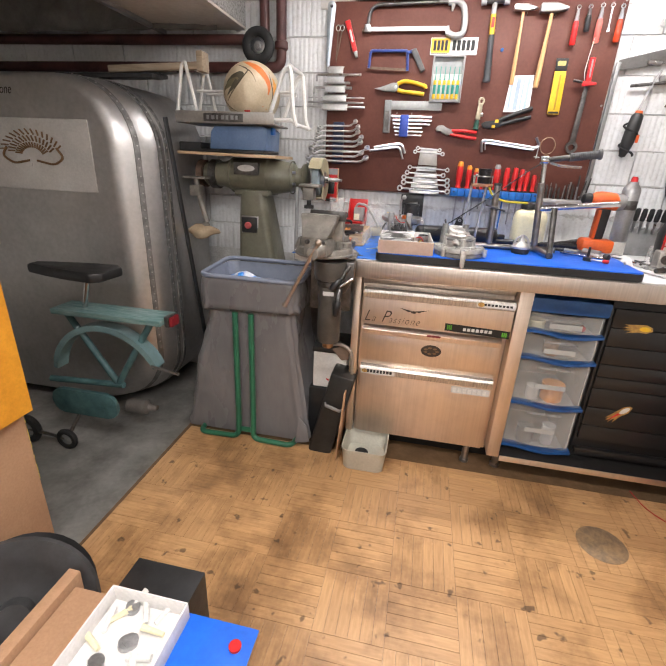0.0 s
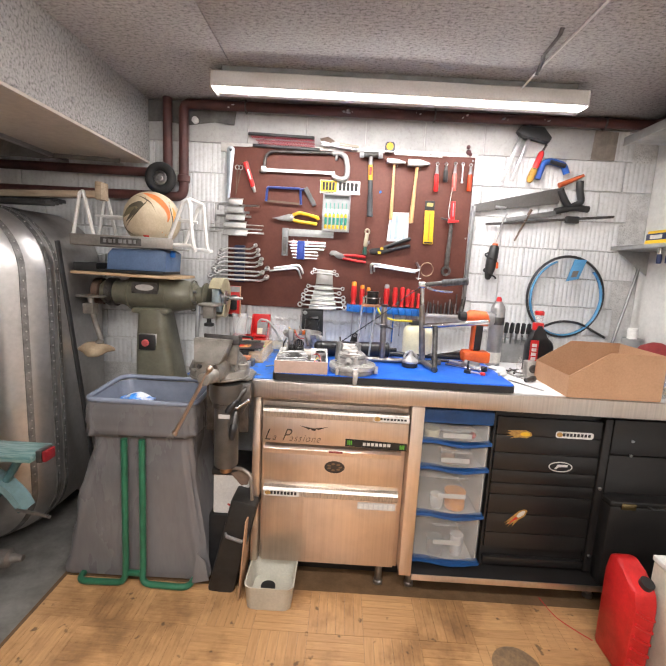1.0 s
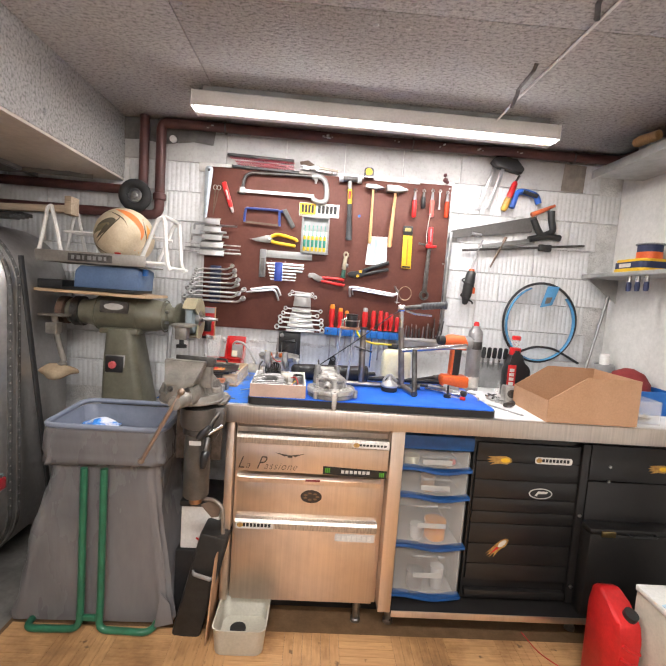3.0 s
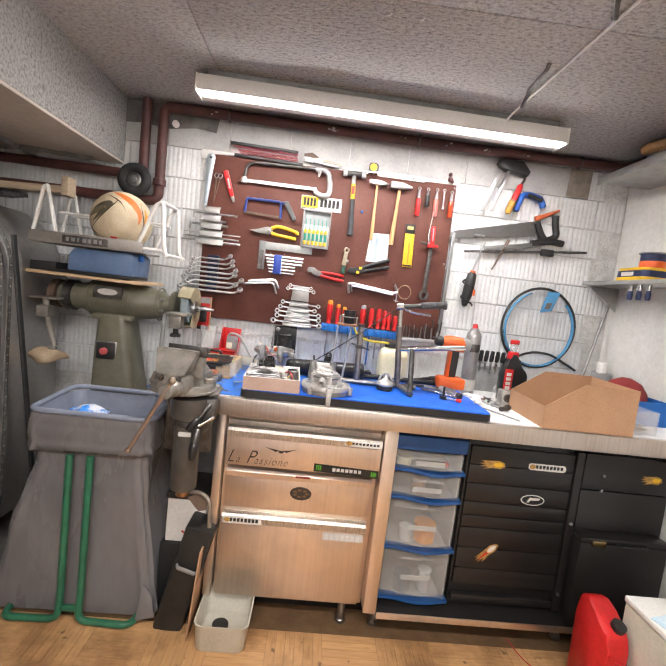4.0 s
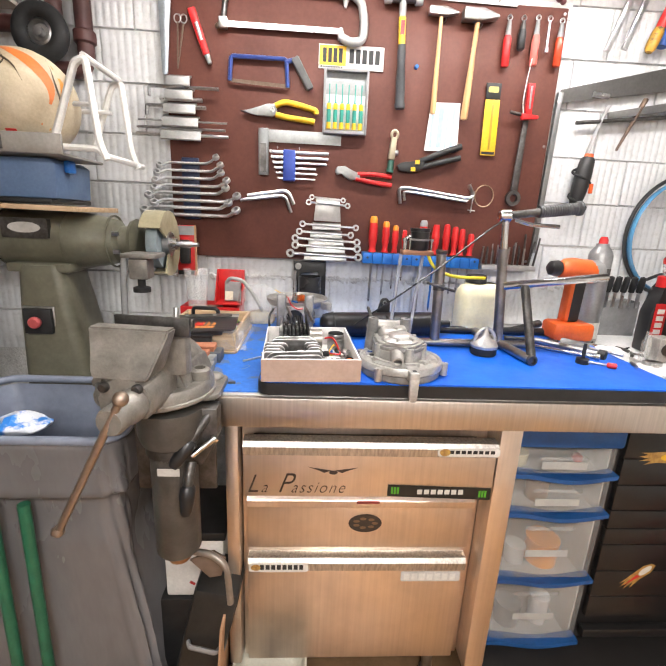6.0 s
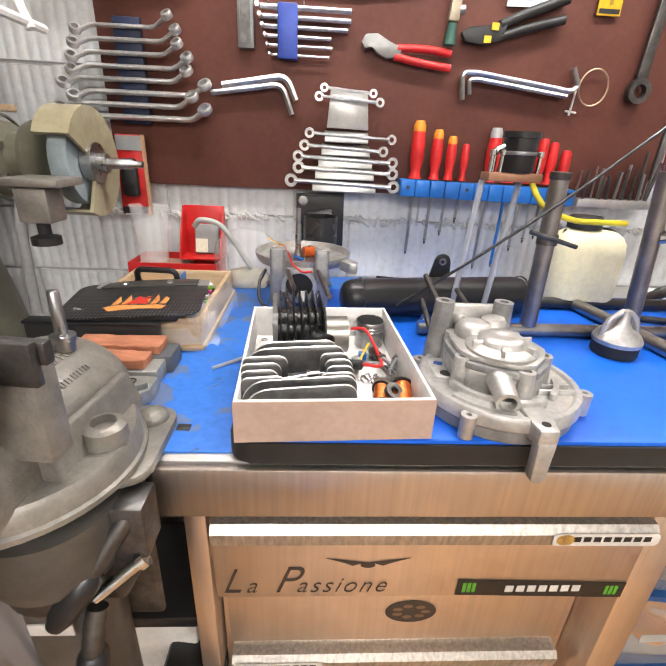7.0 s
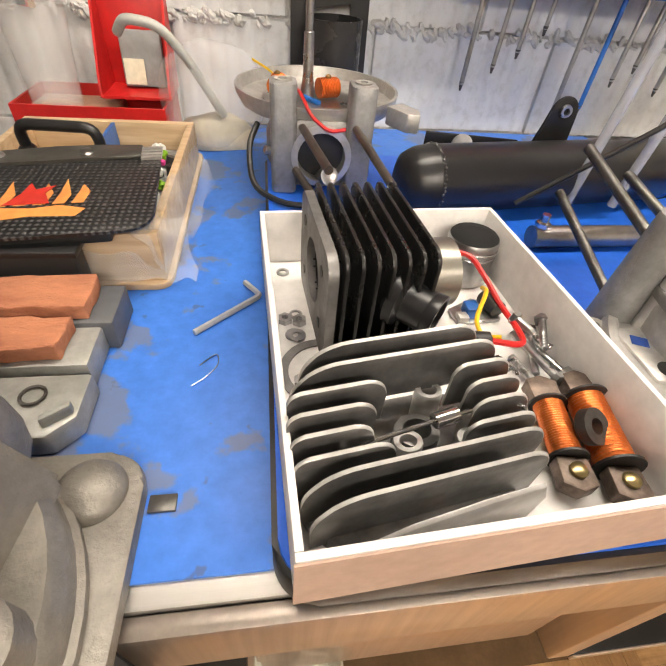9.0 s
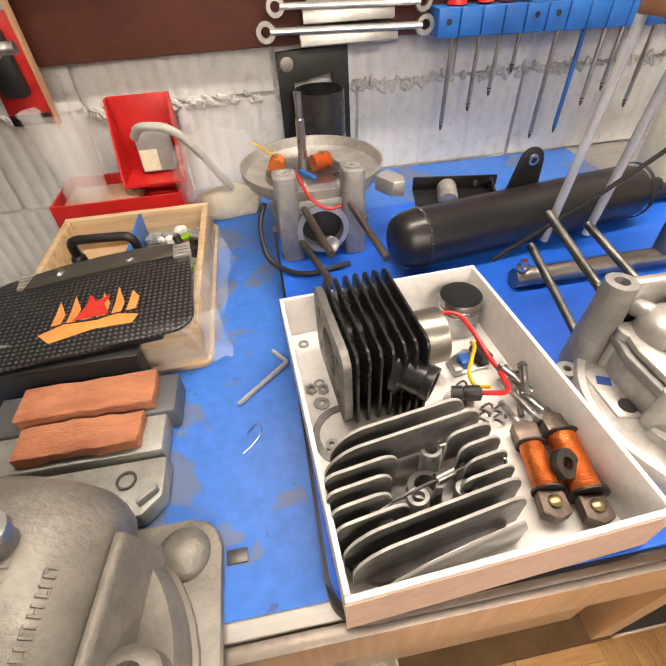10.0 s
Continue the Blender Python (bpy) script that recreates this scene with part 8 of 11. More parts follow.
cu = thing("carburettor_float", "small black float chamber with chrome pipes on the post", "carburettor", (0.435, 0.30, 1.17))
part("base", box(bm_new(), 0.395, 0.475, 0.30, 0.335, 1.165, 1.177, 0.002), surf("copper_base", (0.42, 0.22, 0.13), rough=0.5, metal=0.5), cu, "copper-brown base")
part("jar", lathe(bm_new(), (0.440, 0.318, 1.1775), (0, 0, 1), [(0, 0), (0.022, 0), (0.024, 0.004), (0.024, 0.045), (0.026, 0.046), (0.026, 0.054), (0, 0.055)], 24), BLACK_GLOSS, cu)
part("jar_band", lathe(bm_new(), (0.440, 0.318, 1.201), (0, 0, 1), [(0.0242, 0), (0.0248, 0.001), (0.0248, 0.004), (0.0242, 0.005)], 24, close=False), STEEL, cu)
for x in (0.400, 0.415, 0.470):
    part("clamp_bolt", lathe(bm_new(), (x, 0.312, 1.177), (0, 0, 1), [(0.003, 0), (0.003, 0.022), (0.005, 0.023), (0.005, 0.030), (0, 0.030)], 10), CHROME, cu)
part("bent_pipe", tube(bm_new(), [(0.404, 0.318, 1.178), (0.404, 0.318, 1.205), (0.418, 0.318, 1.212)], 0.005, 0.012, 10), CHROME, cu)
part("yellow_hose", tube(bm_new(), [(0.462, 0.31, 1.170), (0.468, 0.298, 1.150), (0.485, 0.292, 1.130), (0.53, 0.29, 1.115), (0.612, 0.29, 1.115)], 0.0042, 0.02, 10), surf("yellow_hose", (0.80, 0.68, 0.04), rough=0.3), cu, "bright yellow fuel hose")
for x0, x1 in ((0.398, 0.385), (0.455, 0.44)):
    part("down_pipe", tube(bm_new(), [(x0, 0.33, 1.165), (x1, 0.34, 0.945)], 0.005, 0, 10), surf("clear_hose", (0.6, 0.62, 0.66), rough=0.2, alpha=0.6), cu, "clear hanging hose")
bb = thing("bell_casting", "white-grey bell-shaped casting on black rubber foot", "casting", (0.605, 0.225, PZ))
part("rubber_foot", lathe(bm_new(), (0.605, 0.225, PZ), (0, 0, 1), [(0, 0), (0.030, 0), (0.032, 0.004), (0.032, 0.018), (0, 0.0185)], 26), RUBBER, bb, "black rubber foot")
part("bell", lathe(bm_new(), (0.605, 0.225, PZ + 0.0187), (0, 0, 1), [(0.033, 0), (0.034, 0.006), (0.028, 0.016), (0.014, 0.024), (0.009, 0.034), (0.007, 0.05), (0, 0.052)], 26), ALU_CAST, bb)
part("loop", tube(bm_new(), [(0.577, 0.225, 0.955), (0.582, 0.225, 0.985), (0.605, 0.225, 1.003), (0.628, 0.225, 0.985), (0.633, 0.225, 0.955)], 0.0045, 0.02, 10), ALU_CAST, bb)

# ---- tray, carbon plate and stones on the mat ----
MZ = 0.9037
tyb = thing("wooden_tray", "shallow plywood tray with small parts on the mat", "tray", (-0.12, 0.40, MZ))
part("base", plate(bm_new(), rrect(-0.218, -0.016, 0.256, 0.552, 0.012, 3), MZ, MZ + 0.006, "z", 0.001), PLY, tyb)
for nm, p in (("front_wall", (-0.214, -0.020, 0.262, 0.270)), ("back_wall", (-0.214, -0.020, 0.520, 0.530)), ("side_wall", (-0.214, -0.206, 0.2705, 0.5195)), ("side_wall", (-0.028, -0.020, 0.2705, 0.5195)), ("divider", (-0.115, -0.111, 0.2705, 0.5195))):
    part(nm, box(bm_new(), *p, MZ + 0.0062, 0.955, 0.001), PLY if nm != "divider" else BLUE, tyb)
part("inlay", box(bm_new(), -0.1105, -0.0285, 0.271, 0.519, MZ + 0.0064, MZ + 0.02), surf("greenish_bits", (0.45, 0.48, 0.45), (0.20, 0.20, 0.20), rough=0.5, scale=60, fine=200, bump=0.5, depth=0.004), tyb, kind="stuff")
for i in range(26):
    x, y = rg.uniform(-0.105, -0.035), rg.uniform(0.40, 0.51)
    bm = bm_new()
    if i % 3:
        bmesh.ops.create_icosphere(bm, subdivisions=1, radius=rg.uniform(0.004, 0.008), matrix=pose(x, y, MZ + 0.026))
    else:
        lathe(bm, (x, y, MZ + 0.0205), (rg.uniform(-.4, .4), rg.uniform(-.4, .4), 1), [(0.002, 0), (0.006, 0), (0.006, 0.012), (0.002, 0.012)], 10)
    solid("small_part", bm, (DARK_STEEL, surf("lime", (0.25, 0.55, 0.03), rough=0.4), WHITE, surf("pink_bit", (0.75, 0.06, 0.30), rough=0.4), GREY)[i % 5] if i < 10 else (DARK_STEEL, WHITE, GREY)[i % 3], "small coloured part in the wooden tray", "part", group="parts in the wooden tray")
cp = thing("carbon_plate", "carbon-look plate with flame emblem and clamp strip lying on the tray", "plate", (-0.12, 0.29, 0.957))
PT = pose(-0.115, 0.30, 0.968, 4, -2, 5)
part("plate", placed(plate(bm_new(), rrect(-0.112, 0.092, -0.060, 0.070, 0.022, 5), -0.0012, 0.0012, "z", 0.0004), PT), CARBON, cp)
part("under_box", placed(box(bm_new(), -0.10, 0.06, -0.055, 0.045, -0.012, -0.0014, 0.002), PT), BLACK, cp)
bm = placed(plate(bm_new(), [(-0.078, 0.048), (-0.04, 0.0505), (0.0, 0.0515), (0.04, 0.0535), (0.075, 0.054), (0.075, 0.076), (0.04, 0.079), (0.0, 0.079), (-0.04, 0.075), (-0.07, 0.070)], 0.0014, 0.0045, "z", 0.0008), PT)
cs = part("clamp_strip", bm, surf("dark_strip", (0.10, 0.095, 0.085), rough=0.4, metal=0.5), cp, "dark clamp strip")
for x in (-0.045, 0.028):
    part("rivet", placed(lathe(bm_new(), (x, 0.0645, 0.0045), (0, 0, 1), [(0.006, 0), (0.005, 0.002), (0, 0.003)], 14), PT), STEEL, cs)
for sx in (-0.085, 0.075):
    for k in range(4):
        part("ribbon_end", placed(box(bm_new(), sx, sx + 0.018, 0.050 + k * 0.006, 0.0545 + k * 0.006, 0.0015, 0.004), PT), ALU_CAST, cs)
EMB_R, EMB_O = surf("emblem_red", (0.60, 0.03, 0.02), rough=0.5), surf("emblem_orange", (0.75, 0.30, 0.08), rough=0.5)
bm = bm_new()
plate(bm, [(-0.052, -0.026), (-0.030, -0.018), (0.0, -0.022), (0.02, -0.019), (0.040, -0.026), (0.034, -0.036), (0.0, -0.033), (-0.04, -0.040)], 0.0013, 0.0016, "z")
part("emblem_scroll", placed(bm, PT), EMB_O, cp, "orange scroll")
for k in range(6):
    x = -0.042 + k * 0.014
    bm = plate(bm_new(), [(x, -0.017), (x + 0.009, -0.017), (x + 0.012, -0.004 + 0.004 * (k % 2)), (x + 0.005, 0.012 + 0.005 * ((k + 1) % 3)), (x + 0.003, -0.002)], 0.0013, 0.0016, "z")
    part("flame", placed(bm, PT), EMB_O, cp, "orange flame print")
plate_bm = plate(bm_new(), [(-0.022, -0.016), (0.012, -0.016), (0.006, 0.0), (0.012, 0.012), (-0.002, 0.006), (-0.008, 0.018), (-0.012, 0.0)], 0.0017, 0.002, "z")
part("emblem_core", placed(plate_bm, PT), EMB_R, cp, "red figure shape")
hn = thing("drawer_pull", "black arched pull handle resting on the tray", "handle", (-0.11, 0.37, 0.96))
part("bow", tube(bm_new(), [(-0.160, 0.402, 0.962), (-0.160, 0.399, 0.990), (-0.090, 0.393, 0.990), (-0.090, 0.396, 0.962)], 0.0052, 0.012, 12), BLACK_GLOSS, hn)
for x, y in ((-0.160, 0.402), (-0.090, 0.396)):
    part("foot", lathe(bm_new(), (x, y, 0.957), (0, 0, 1), [(0, 0), (0.009, 0), (0.008, 0.010), (0.0055, 0.013), (0, 0.014)], 16), BLACK_GLOSS, hn)
bcs = thing("black_case", "flat black plastic case standing before the wooden tray", "case", (-0.17, 0.243, MZ))
part("body", box(bm_new(), -0.262, -0.075, 0.236, 0.2555, MZ, 0.951, 0.003), BLACK, bcs)
part("lid_edge", box(bm_new(), -0.262, -0.072, 0.2335, 0.2555, 0.9512, 0.9565, 0.0015), BLACK_GLOSS, bcs)
fl = thing("plastic_film", "crumpled clear plastic film round the tray corner", "film", (-0.06, 0.27, 0.92))
bm = bm_new()
bmesh.ops.create_grid(bm, x_segments=36, y_segments=14, size=0.5, matrix=pose(-0.095, 0.262, 0.940, 60, 0, 6) @ Matrix.Diagonal((0.20, 0.055, 1, 1)))
for v in bm.verts:
    v.co += 0.010 * noise.noise_vector(v.co * 45) + Vector((0, -0.004, 0))
part("film", bm, CLEAR, fl, angle=80)
bm = bm_new()
bmesh.ops.create_grid(bm, x_segments=26, y_segments=14, size=0.5, matrix=pose(-0.012, 0.345, 0.94, 70, 0, 82) @ Matrix.Diagonal((0.18, 0.05, 1, 1)))
for v in bm.verts:
    v.co += 0.009 * noise.noise_vector(v.co * 45)
part("side_film", bm, CLEAR, fl, angle=80)
ZINC = surf("dull_zinc", (0.40, 0.40, 0.375), (0.24, 0.24, 0.22), rough=0.48, metal=0.4, scale=30, fine=160, bump=0.3)
for nm, ys, z0, x1, st2 in (("upper", (0.190, 0.228), 0.930, -0.058, 0), ("lower", (0.154, 0.186), 0.926, -0.066, 1)):
    h = thing("sharpening_stone", "worn red sharpening stone in a metal holder", "sharpening stone", (-0.12, sum(ys) / 2, MZ), rz=0)
    part("holder", box(bm_new(), -0.20, x1 + 0.016, ys[0] - 0.004, ys[1] + 0.002, MZ, z0, 0.0025), ZINC if st2 else surf("dark_grey_holder", (0.10, 0.105, 0.115), rough=0.45), h, "folded metal holder")
    bm = box(bm_new(), -0.172 + 0.008 * st2, x1, ys[0], ys[1] - 0.002, z0 + 0.0003, z0 + 0.013, 0.0015)
    bmesh.ops.subdivide_edges(bm, edges=bm.edges[:], cuts=3, use_grid_fill=True)
    bmesh.ops.subdivide_edges(bm, edges=bm.edges[:], cuts=2, use_grid_fill=True)
    for v in bm.verts:
        v.co += (0.0012 + 0.0012 * st2) * noise.noise_vector(v.co * 60) + 0.0008 * noise.noise_vector(v.co * 150)
    part("stone", bm, STONE, h, "crumbly brick-red stone")
gv = thing("sheet_holder", "folded zinc sheet holder on the mat", "holder", (-0.09, 0.12, MZ))
part("block", plate(bm_new(), [(-0.19, 0.102), (-0.060, 0.098), (-0.046, 0.112), (-0.046, 0.146), (-0.19, 0.146)], MZ, 0.923, "z", 0.003), ZINC, gv)
part("fold", plate(bm_new(), [(-0.062, 0.104), (-0.048, 0.114), (-0.049, 0.118), (-0.063, 0.108)], 0.9232, 0.931, "z", 0.0008), ZINC, gv, "turned-up corner")
part("brass_lip", box(bm_new(), -0.10, -0.058, 0.1005, 0.1035, 0.915, 0.9185, 0.0005), surf("brass_lip", (0.42, 0.30, 0.12), rough=0.4, metal=0.8), gv)
part("seal", lathe(bm_new(), (-0.075, 0.128, 0.9243), (0, 0, 1), [(0.006, 0), (0.008, 0), (0.008, 0.0006), (0.006, 0.0006), (0.006, 0)], 18, close=False), DARK_STEEL, gv)
solid("plastic_bag", box(bm_new(), -0.25, -0.19, 0.10, 0.20, MZ, MZ + 0.012, 0.004), surf("blue_printed_film", (0.65, 0.68, 0.72), (0.15, 0.30, 0.55), rough=0.3, scale=40), "white plastic bag with blue print on the mat", "bag")
ak = thing("hex_key", "bent steel hexagon key lying on the mat", "hex key", (0.03, 0.22, MZ))
part("key", tube(bm_new(), [(0.009, 0.198, 0.9065), (0.060, 0.243, 0.9065), (0.046, 0.262, 0.9065)], 0.0026, 0.005, 6), surf("bright_key_steel", (0.72, 0.72, 0.71), (0.58, 0.58, 0.57), rough=0.3, metal=0.6), ak)
solid("metal_scrap", box(bm_new(), -0.001, 0.014, 0.058, 0.068, MZ, MZ + 0.002, 0.0005), DARK_STEEL, "small dark metal scrap on the mat", "scrap")
solid("wire_scrap", tube(bm_new(), [(0.016, 0.165, 0.9047), (0.028, 0.178, 0.9047), (0.030, 0.165, 0.9047), (0.020, 0.152, 0.9047), (0.012, 0.146, 0.9047)], 0.0004, 0.006, 5), STEEL, "hair-thin curled wire on the mat", "wire")
solid("pivot_bolt", lathe(bm_new(), (0.085, 0.272, PZ), (0, 0, 1), [(0.009, 0), (0.009, 0.006), (0.005, 0.007), (0.005, 0.016), (0, 0.017)], 12), STEEL, "small steel bolt standing on the pad", "bolt")
# red bins, scoop, bracket and pack by the wall
rb = thing("red_parts_bin", "red plastic stacking bin with odds and ends", "bin", (-0.15, 0.60, MZ))
part("bin", open_box(bm_new(), -0.245, -0.060, 0.565, 0.672, MZ, 0.957, 0.003), RED, rb)
part("filling", box(bm_new(), -0.24, -0.13, 0.57, 0.66, 0.93, 0.945, 0.003), surf("pinkish_bits", (0.55, 0.32, 0.22), rough=0.6), rb)
rb2 = thing("red_parts_bin", "small upright red bin with a grey packet inside", "bin", (-0.095, 0.64, 0.958))
part("back", box(bm_new(), -0.146, -0.056, 0.668, 0.672, 0.9575, 1.066, 0.001), RED, rb2)
for x in (-0.146, -0.059):
    part("side", plate(bm_new(), [(0.600, 0.958), (0.668, 0.958), (0.668, 1.066), (0.655, 1.066), (0.604, 0.975)], x, x + 0.003, "x"), RED, rb2)
part("floor", box(bm_new(), -0.143, -0.059, 0.60, 0.668, 0.9575, 0.961), RED, rb2)
pk = thing("grey_packet", "grey packet with white label in the red bin", "packet", (-0.095, 0.64, 0.962))
part("pouch", box(bm_new(), -0.122, -0.068, 0.640, 0.652, 0.962, 1.028, 0.003, m=pose(0, 0.645, 0.96, -12, 0, 0) @ pose(0, -0.645, -0.96)), GREY, pk)
part("paper_label", box(bm_new(), -0.118, -0.092, 0.634, 0.6365, 0.965, 0.995, 0, m=pose(0, 0.645, 0.96, -12, 0, 0) @ pose(0, -0.645, -0.96)), surf("label_yellow_white", (0.75, 0.72, 0.55), rough=0.5), pk, "white and yellow label")
solid("clear_sleeve", lathe(bm_new(), (-0.20, 0.60, 0.9463), (0, 0.05, 1), [(0.030, 0), (0.033, 0.06), (0.040, 0.12), (0.042, 0.125), (0.038, 0.12), (0.028, 0.002)], 20, close=False), CLEAR, "clear plastic sleeve standing in the red bin", "sleeve")
sq_ = thing("bag_of_powder", "clear bag with a grey hooked scoop and pale powder", "bag", (-0.005, 0.59, MZ))
part("scoop_handle", tube(bm_new(), [(-0.100, 0.575, 1.036), (-0.088, 0.565, 1.052), (-0.050, 0.565, 1.048), (-0.022, 0.575, 1.01), (0.012, 0.59, 0.945)], 0.0058, 0.02, 10), surf("grey_scoop", (0.45, 0.45, 0.42), rough=0.4), sq_, "grey plastic scoop handle")
bm = bm_new()
bmesh.ops.create_icosphere(bm, subdivisions=3, radius=0.05, matrix=pose(0.0, 0.605, 0.915) @ Matrix.Diagonal((1.1, 0.75, 0.5, 1)))
for v in bm.verts:
    v.co += 0.012 * noise.noise_vector(v.co * 25)
    v.co.z = max(v.co.z, MZ + 0.0003)
part("powder", bm, surf("pale_powder", (0.62, 0.57, 0.45), rough=0.8), sq_, "pale powder")
bm = bm_new()
bmesh.ops.create_icosphere(bm, subdivisions=4, radius=0.075, matrix=pose(0.0, 0.61, 0.965) @ Matrix.Diagonal((1.0, 0.6, 0.9, 1)))
for v in bm.verts:
    v.co += 0.022 * noise.noise_vector(v.co * 16)
    v.co.z = max(v.co.z, MZ + 0.0006)
part("bag", bm, CLEAR, sq_, "crumpled clear bag", angle=80)
wbk = thing("wall_bracket", "black steel bracket with a rolled sleeve on the wall", "bracket", (0.16, 0.68, 0.96))
part("plate", plate(bm_new(), [(0.107, 0.962), (0.128, 0.962), (0.13, 1.06), (0.19, 1.07), (0.20, 0.962), (0.218, 0.962), (0.215, 1.105), (0.107, 1.10)], 0.676, 0.686, "y", 0.001), BLACK, wbk)
part("sleeve", lathe(bm_new(), (0.163, 0.640, 0.962), (0, 0, 1), [(0.036, 0), (0.038, 0.0), (0.038, 0.095), (0.036, 0.095), (0.036, 0)], 28, close=False), surf("dark_sleeve", (0.05, 0.05, 0.052), rough=0.25, metal=0.4), wbk, "dark rolled metal sleeve")
part("sleeve_seam", lathe(bm_new(), (0.163, 0.640, 0.99), (0, 0, 1), [(0.0382, 0), (0.039, 0.001), (0.039, 0.003), (0.0382, 0.004)], 28, close=False), STEEL, wbk)
part("eye", lathe(bm_new(), (0.122, 0.6755, 1.085), (0, -1, 0), [(0, 0), (0.011, 0), (0.010, 0.003), (0, 0.004)], 16), STEEL, wbk)
rp = thing("red_blister_pack", "red and white blister pack on the wall behind the grinder", "pack", (-0.235, 0.62, 1.05))
part("card", plate(bm_new(), [(-0.268, 1.050), (-0.212, 1.046), (-0.208, 1.205), (-0.262, 1.205)], 0.635, 0.640, "y", 0.001), RED, rp)
part("edge", box(bm_new(), -0.2105, -0.206, 0.632, 0.642, 1.046, 1.205), CARD, rp)
part("header", box(bm_new(), -0.262, -0.21, 0.633, 0.6346, 1.175, 1.203), GREY, rp)
part("footer", box(bm_new(), -0.266, -0.214, 0.633, 0.6346, 1.048, 1.062), STICK_B, rp)
part("blister", box(bm_new(), -0.255, -0.222, 0.615, 0.6345, 1.085, 1.16, 0.006), BLACK, rp)

# ---- tools on the board ----
TY = BY - 0.003
NICKEL = surf("nickel_plate", (0.66, 0.66, 0.66), (0.48, 0.48, 0.48), rough=0.32, metal=1.0, scale=30, bump=0.04)
SATIN = surf("satin_chrome", (0.70, 0.70, 0.69), (0.52, 0.52, 0.51), rough=0.36, metal=0.85, scale=30, bump=0.04)
RUSTY = surf("rusty_steel", (0.20, 0.14, 0.10), (0.11, 0.075, 0.055), rough=0.6, metal=0.4)
GREY_BLADE = surf("dull_blade", (0.34, 0.34, 0.335), (0.24, 0.24, 0.235), rough=0.36, metal=0.85, scale=10)


def on_board(name, label, category, x, z, group=""):
    """A tool with the hook it hangs on."""
    t = thing(name, label, category, (x, TY - 0.012, z), group=group)
    return t


def hook(parent, x, z):
    part("hook", tube(bm_new(), [(x, BY + 0.001, z), (x, TY - 0.014, z - 0.001), (x, TY - 0.016, z + 0.004)], 0.0013, 0.003, 6), STEEL, parent)


def bar2(bm, a, b, w0, w1, y0, y1, bevel=0.0008):
    """A tapering flat bar between two places on the board."""
    a, b = Vector((a[0], 0, a[1])), Vector((b[0], 0, b[1]))
    d = (b - a).normalized()
    s = Vector((-d.z, 0, d.x))
    pts = [a + s * w0 / 2, a - s * w0 / 2, b - s * w1 / 2, b + s * w1 / 2]
    return plate(bm, [(p.x, p.z) for p in pts], y0, y1, "y", bevel)


def rod2(bm, a, b, r0, r1=None, y=TY - 0.012, seg=12):
    return cyl(bm, (a[0], y, a[1]), (b[0], y, b[1]), r0, r1, seg)


# long ring spanner
t = on_board("ring_spanner", "long pale steel flat spanner hanging on the board", "spanner", -0.275, 1.65)
bm = bm_new()
plate(bm, arc(-0.274, 1.865, 0.019, 0, 180, 12) + [(-0.292, 1.65)] + arc(-0.284, 1.645, 0.0085, 180, 360, 8) + [(-0.2755, 1.65)], TY - 0.012, TY - 0.005, "y", 0.0012)
part("spanner", bm, surf("pale_blue_steel", (0.50, 0.56, 0.60), rough=0.35, metal=0.7), t)
part("hole", lathe(bm_new(), (-0.274, TY - 0.0118, 1.865), (0, -1, 0), [(0, 0), (0.0065, 0), (0.0065, 0.0006), (0, 0.0006)], 14), BLACK, t)
hook(t, -0.274, 1.868)
# scissors
t = on_board("scissors", "old steel scissors hanging on the board", "scissors", -0.24, 1.65)
for s in (-1, 1):
    part("ring", tube(bm_new(), [(-0.233 + s * 0.009 + 0.009 * math.cos(a), TY - 0.008, 1.785 + 0.011 * math.sin(a)) for a in np.linspace(0, 2 * math.pi, 17)[:-1]], 0.0018, seg=6, closed=True), STEEL, t)
    part("blade", bar2(bm_new(), (-0.233 + s * 0.008, 1.775), (-0.247, 1.655), 0.006, 0.003, TY - 0.009 + s * 0.0012, TY - 0.007 + s * 0.0012), RUSTY, t)
hook(t, -0.233, 1.79)
# utility knife
t = on_board("utility_knife", "red utility knife hanging aslant on the board", "knife", -0.17, 1.67)
part("body", bar2(bm_new(), (-0.201, 1.812), (-0.160, 1.695), 0.024, 0.020, TY - 0.018, TY - 0.003, 0.004), RED, t)
part("slider", bar2(bm_new(), (-0.187, 1.775), (-0.172, 1.73), 0.009, 0.009, TY - 0.021, TY - 0.0182), STEEL, t)
part("tip", bar2(bm_new(), (-0.160, 1.697), (-0.151, 1.672), 0.017, 0.010, TY - 0.015, TY - 0.005), STEEL, t)
# large hacksaw
t = on_board("hacksaw", "large hacksaw with grey cast handle on the board", "hacksaw", 0.1, 1.76)
part("bow", tube(bm_new(), [(-0.111, TY - 0.012, 1.778), (-0.102, TY - 0.012, 1.845), (-0.075, TY - 0.012, 1.866), (0.235, TY - 0.012, 1.872)], 0.0075, 0.03, 10), DARK_STEEL, t, "dark steel bow")
part("front_clamp", box(bm_new(), -0.122, -0.098, TY - 0.022, TY - 0.003, 1.765, 1.795, 0.003), STEEL, t)
part("wing_nut", lathe(bm_new(), (-0.122, TY - 0.012, 1.773), (-1, 0, -0.2), [(0.006, 0), (0.009, 0.004), (0.005, 0.012), (0, 0.013)], 10), RUSTY, t)
part("blade", box(bm_new(), -0.100, 0.225, TY - 0.014, TY - 0.011, 1.771, 1.786), NICKEL, t, "bright saw blade")
bm = bm_new()
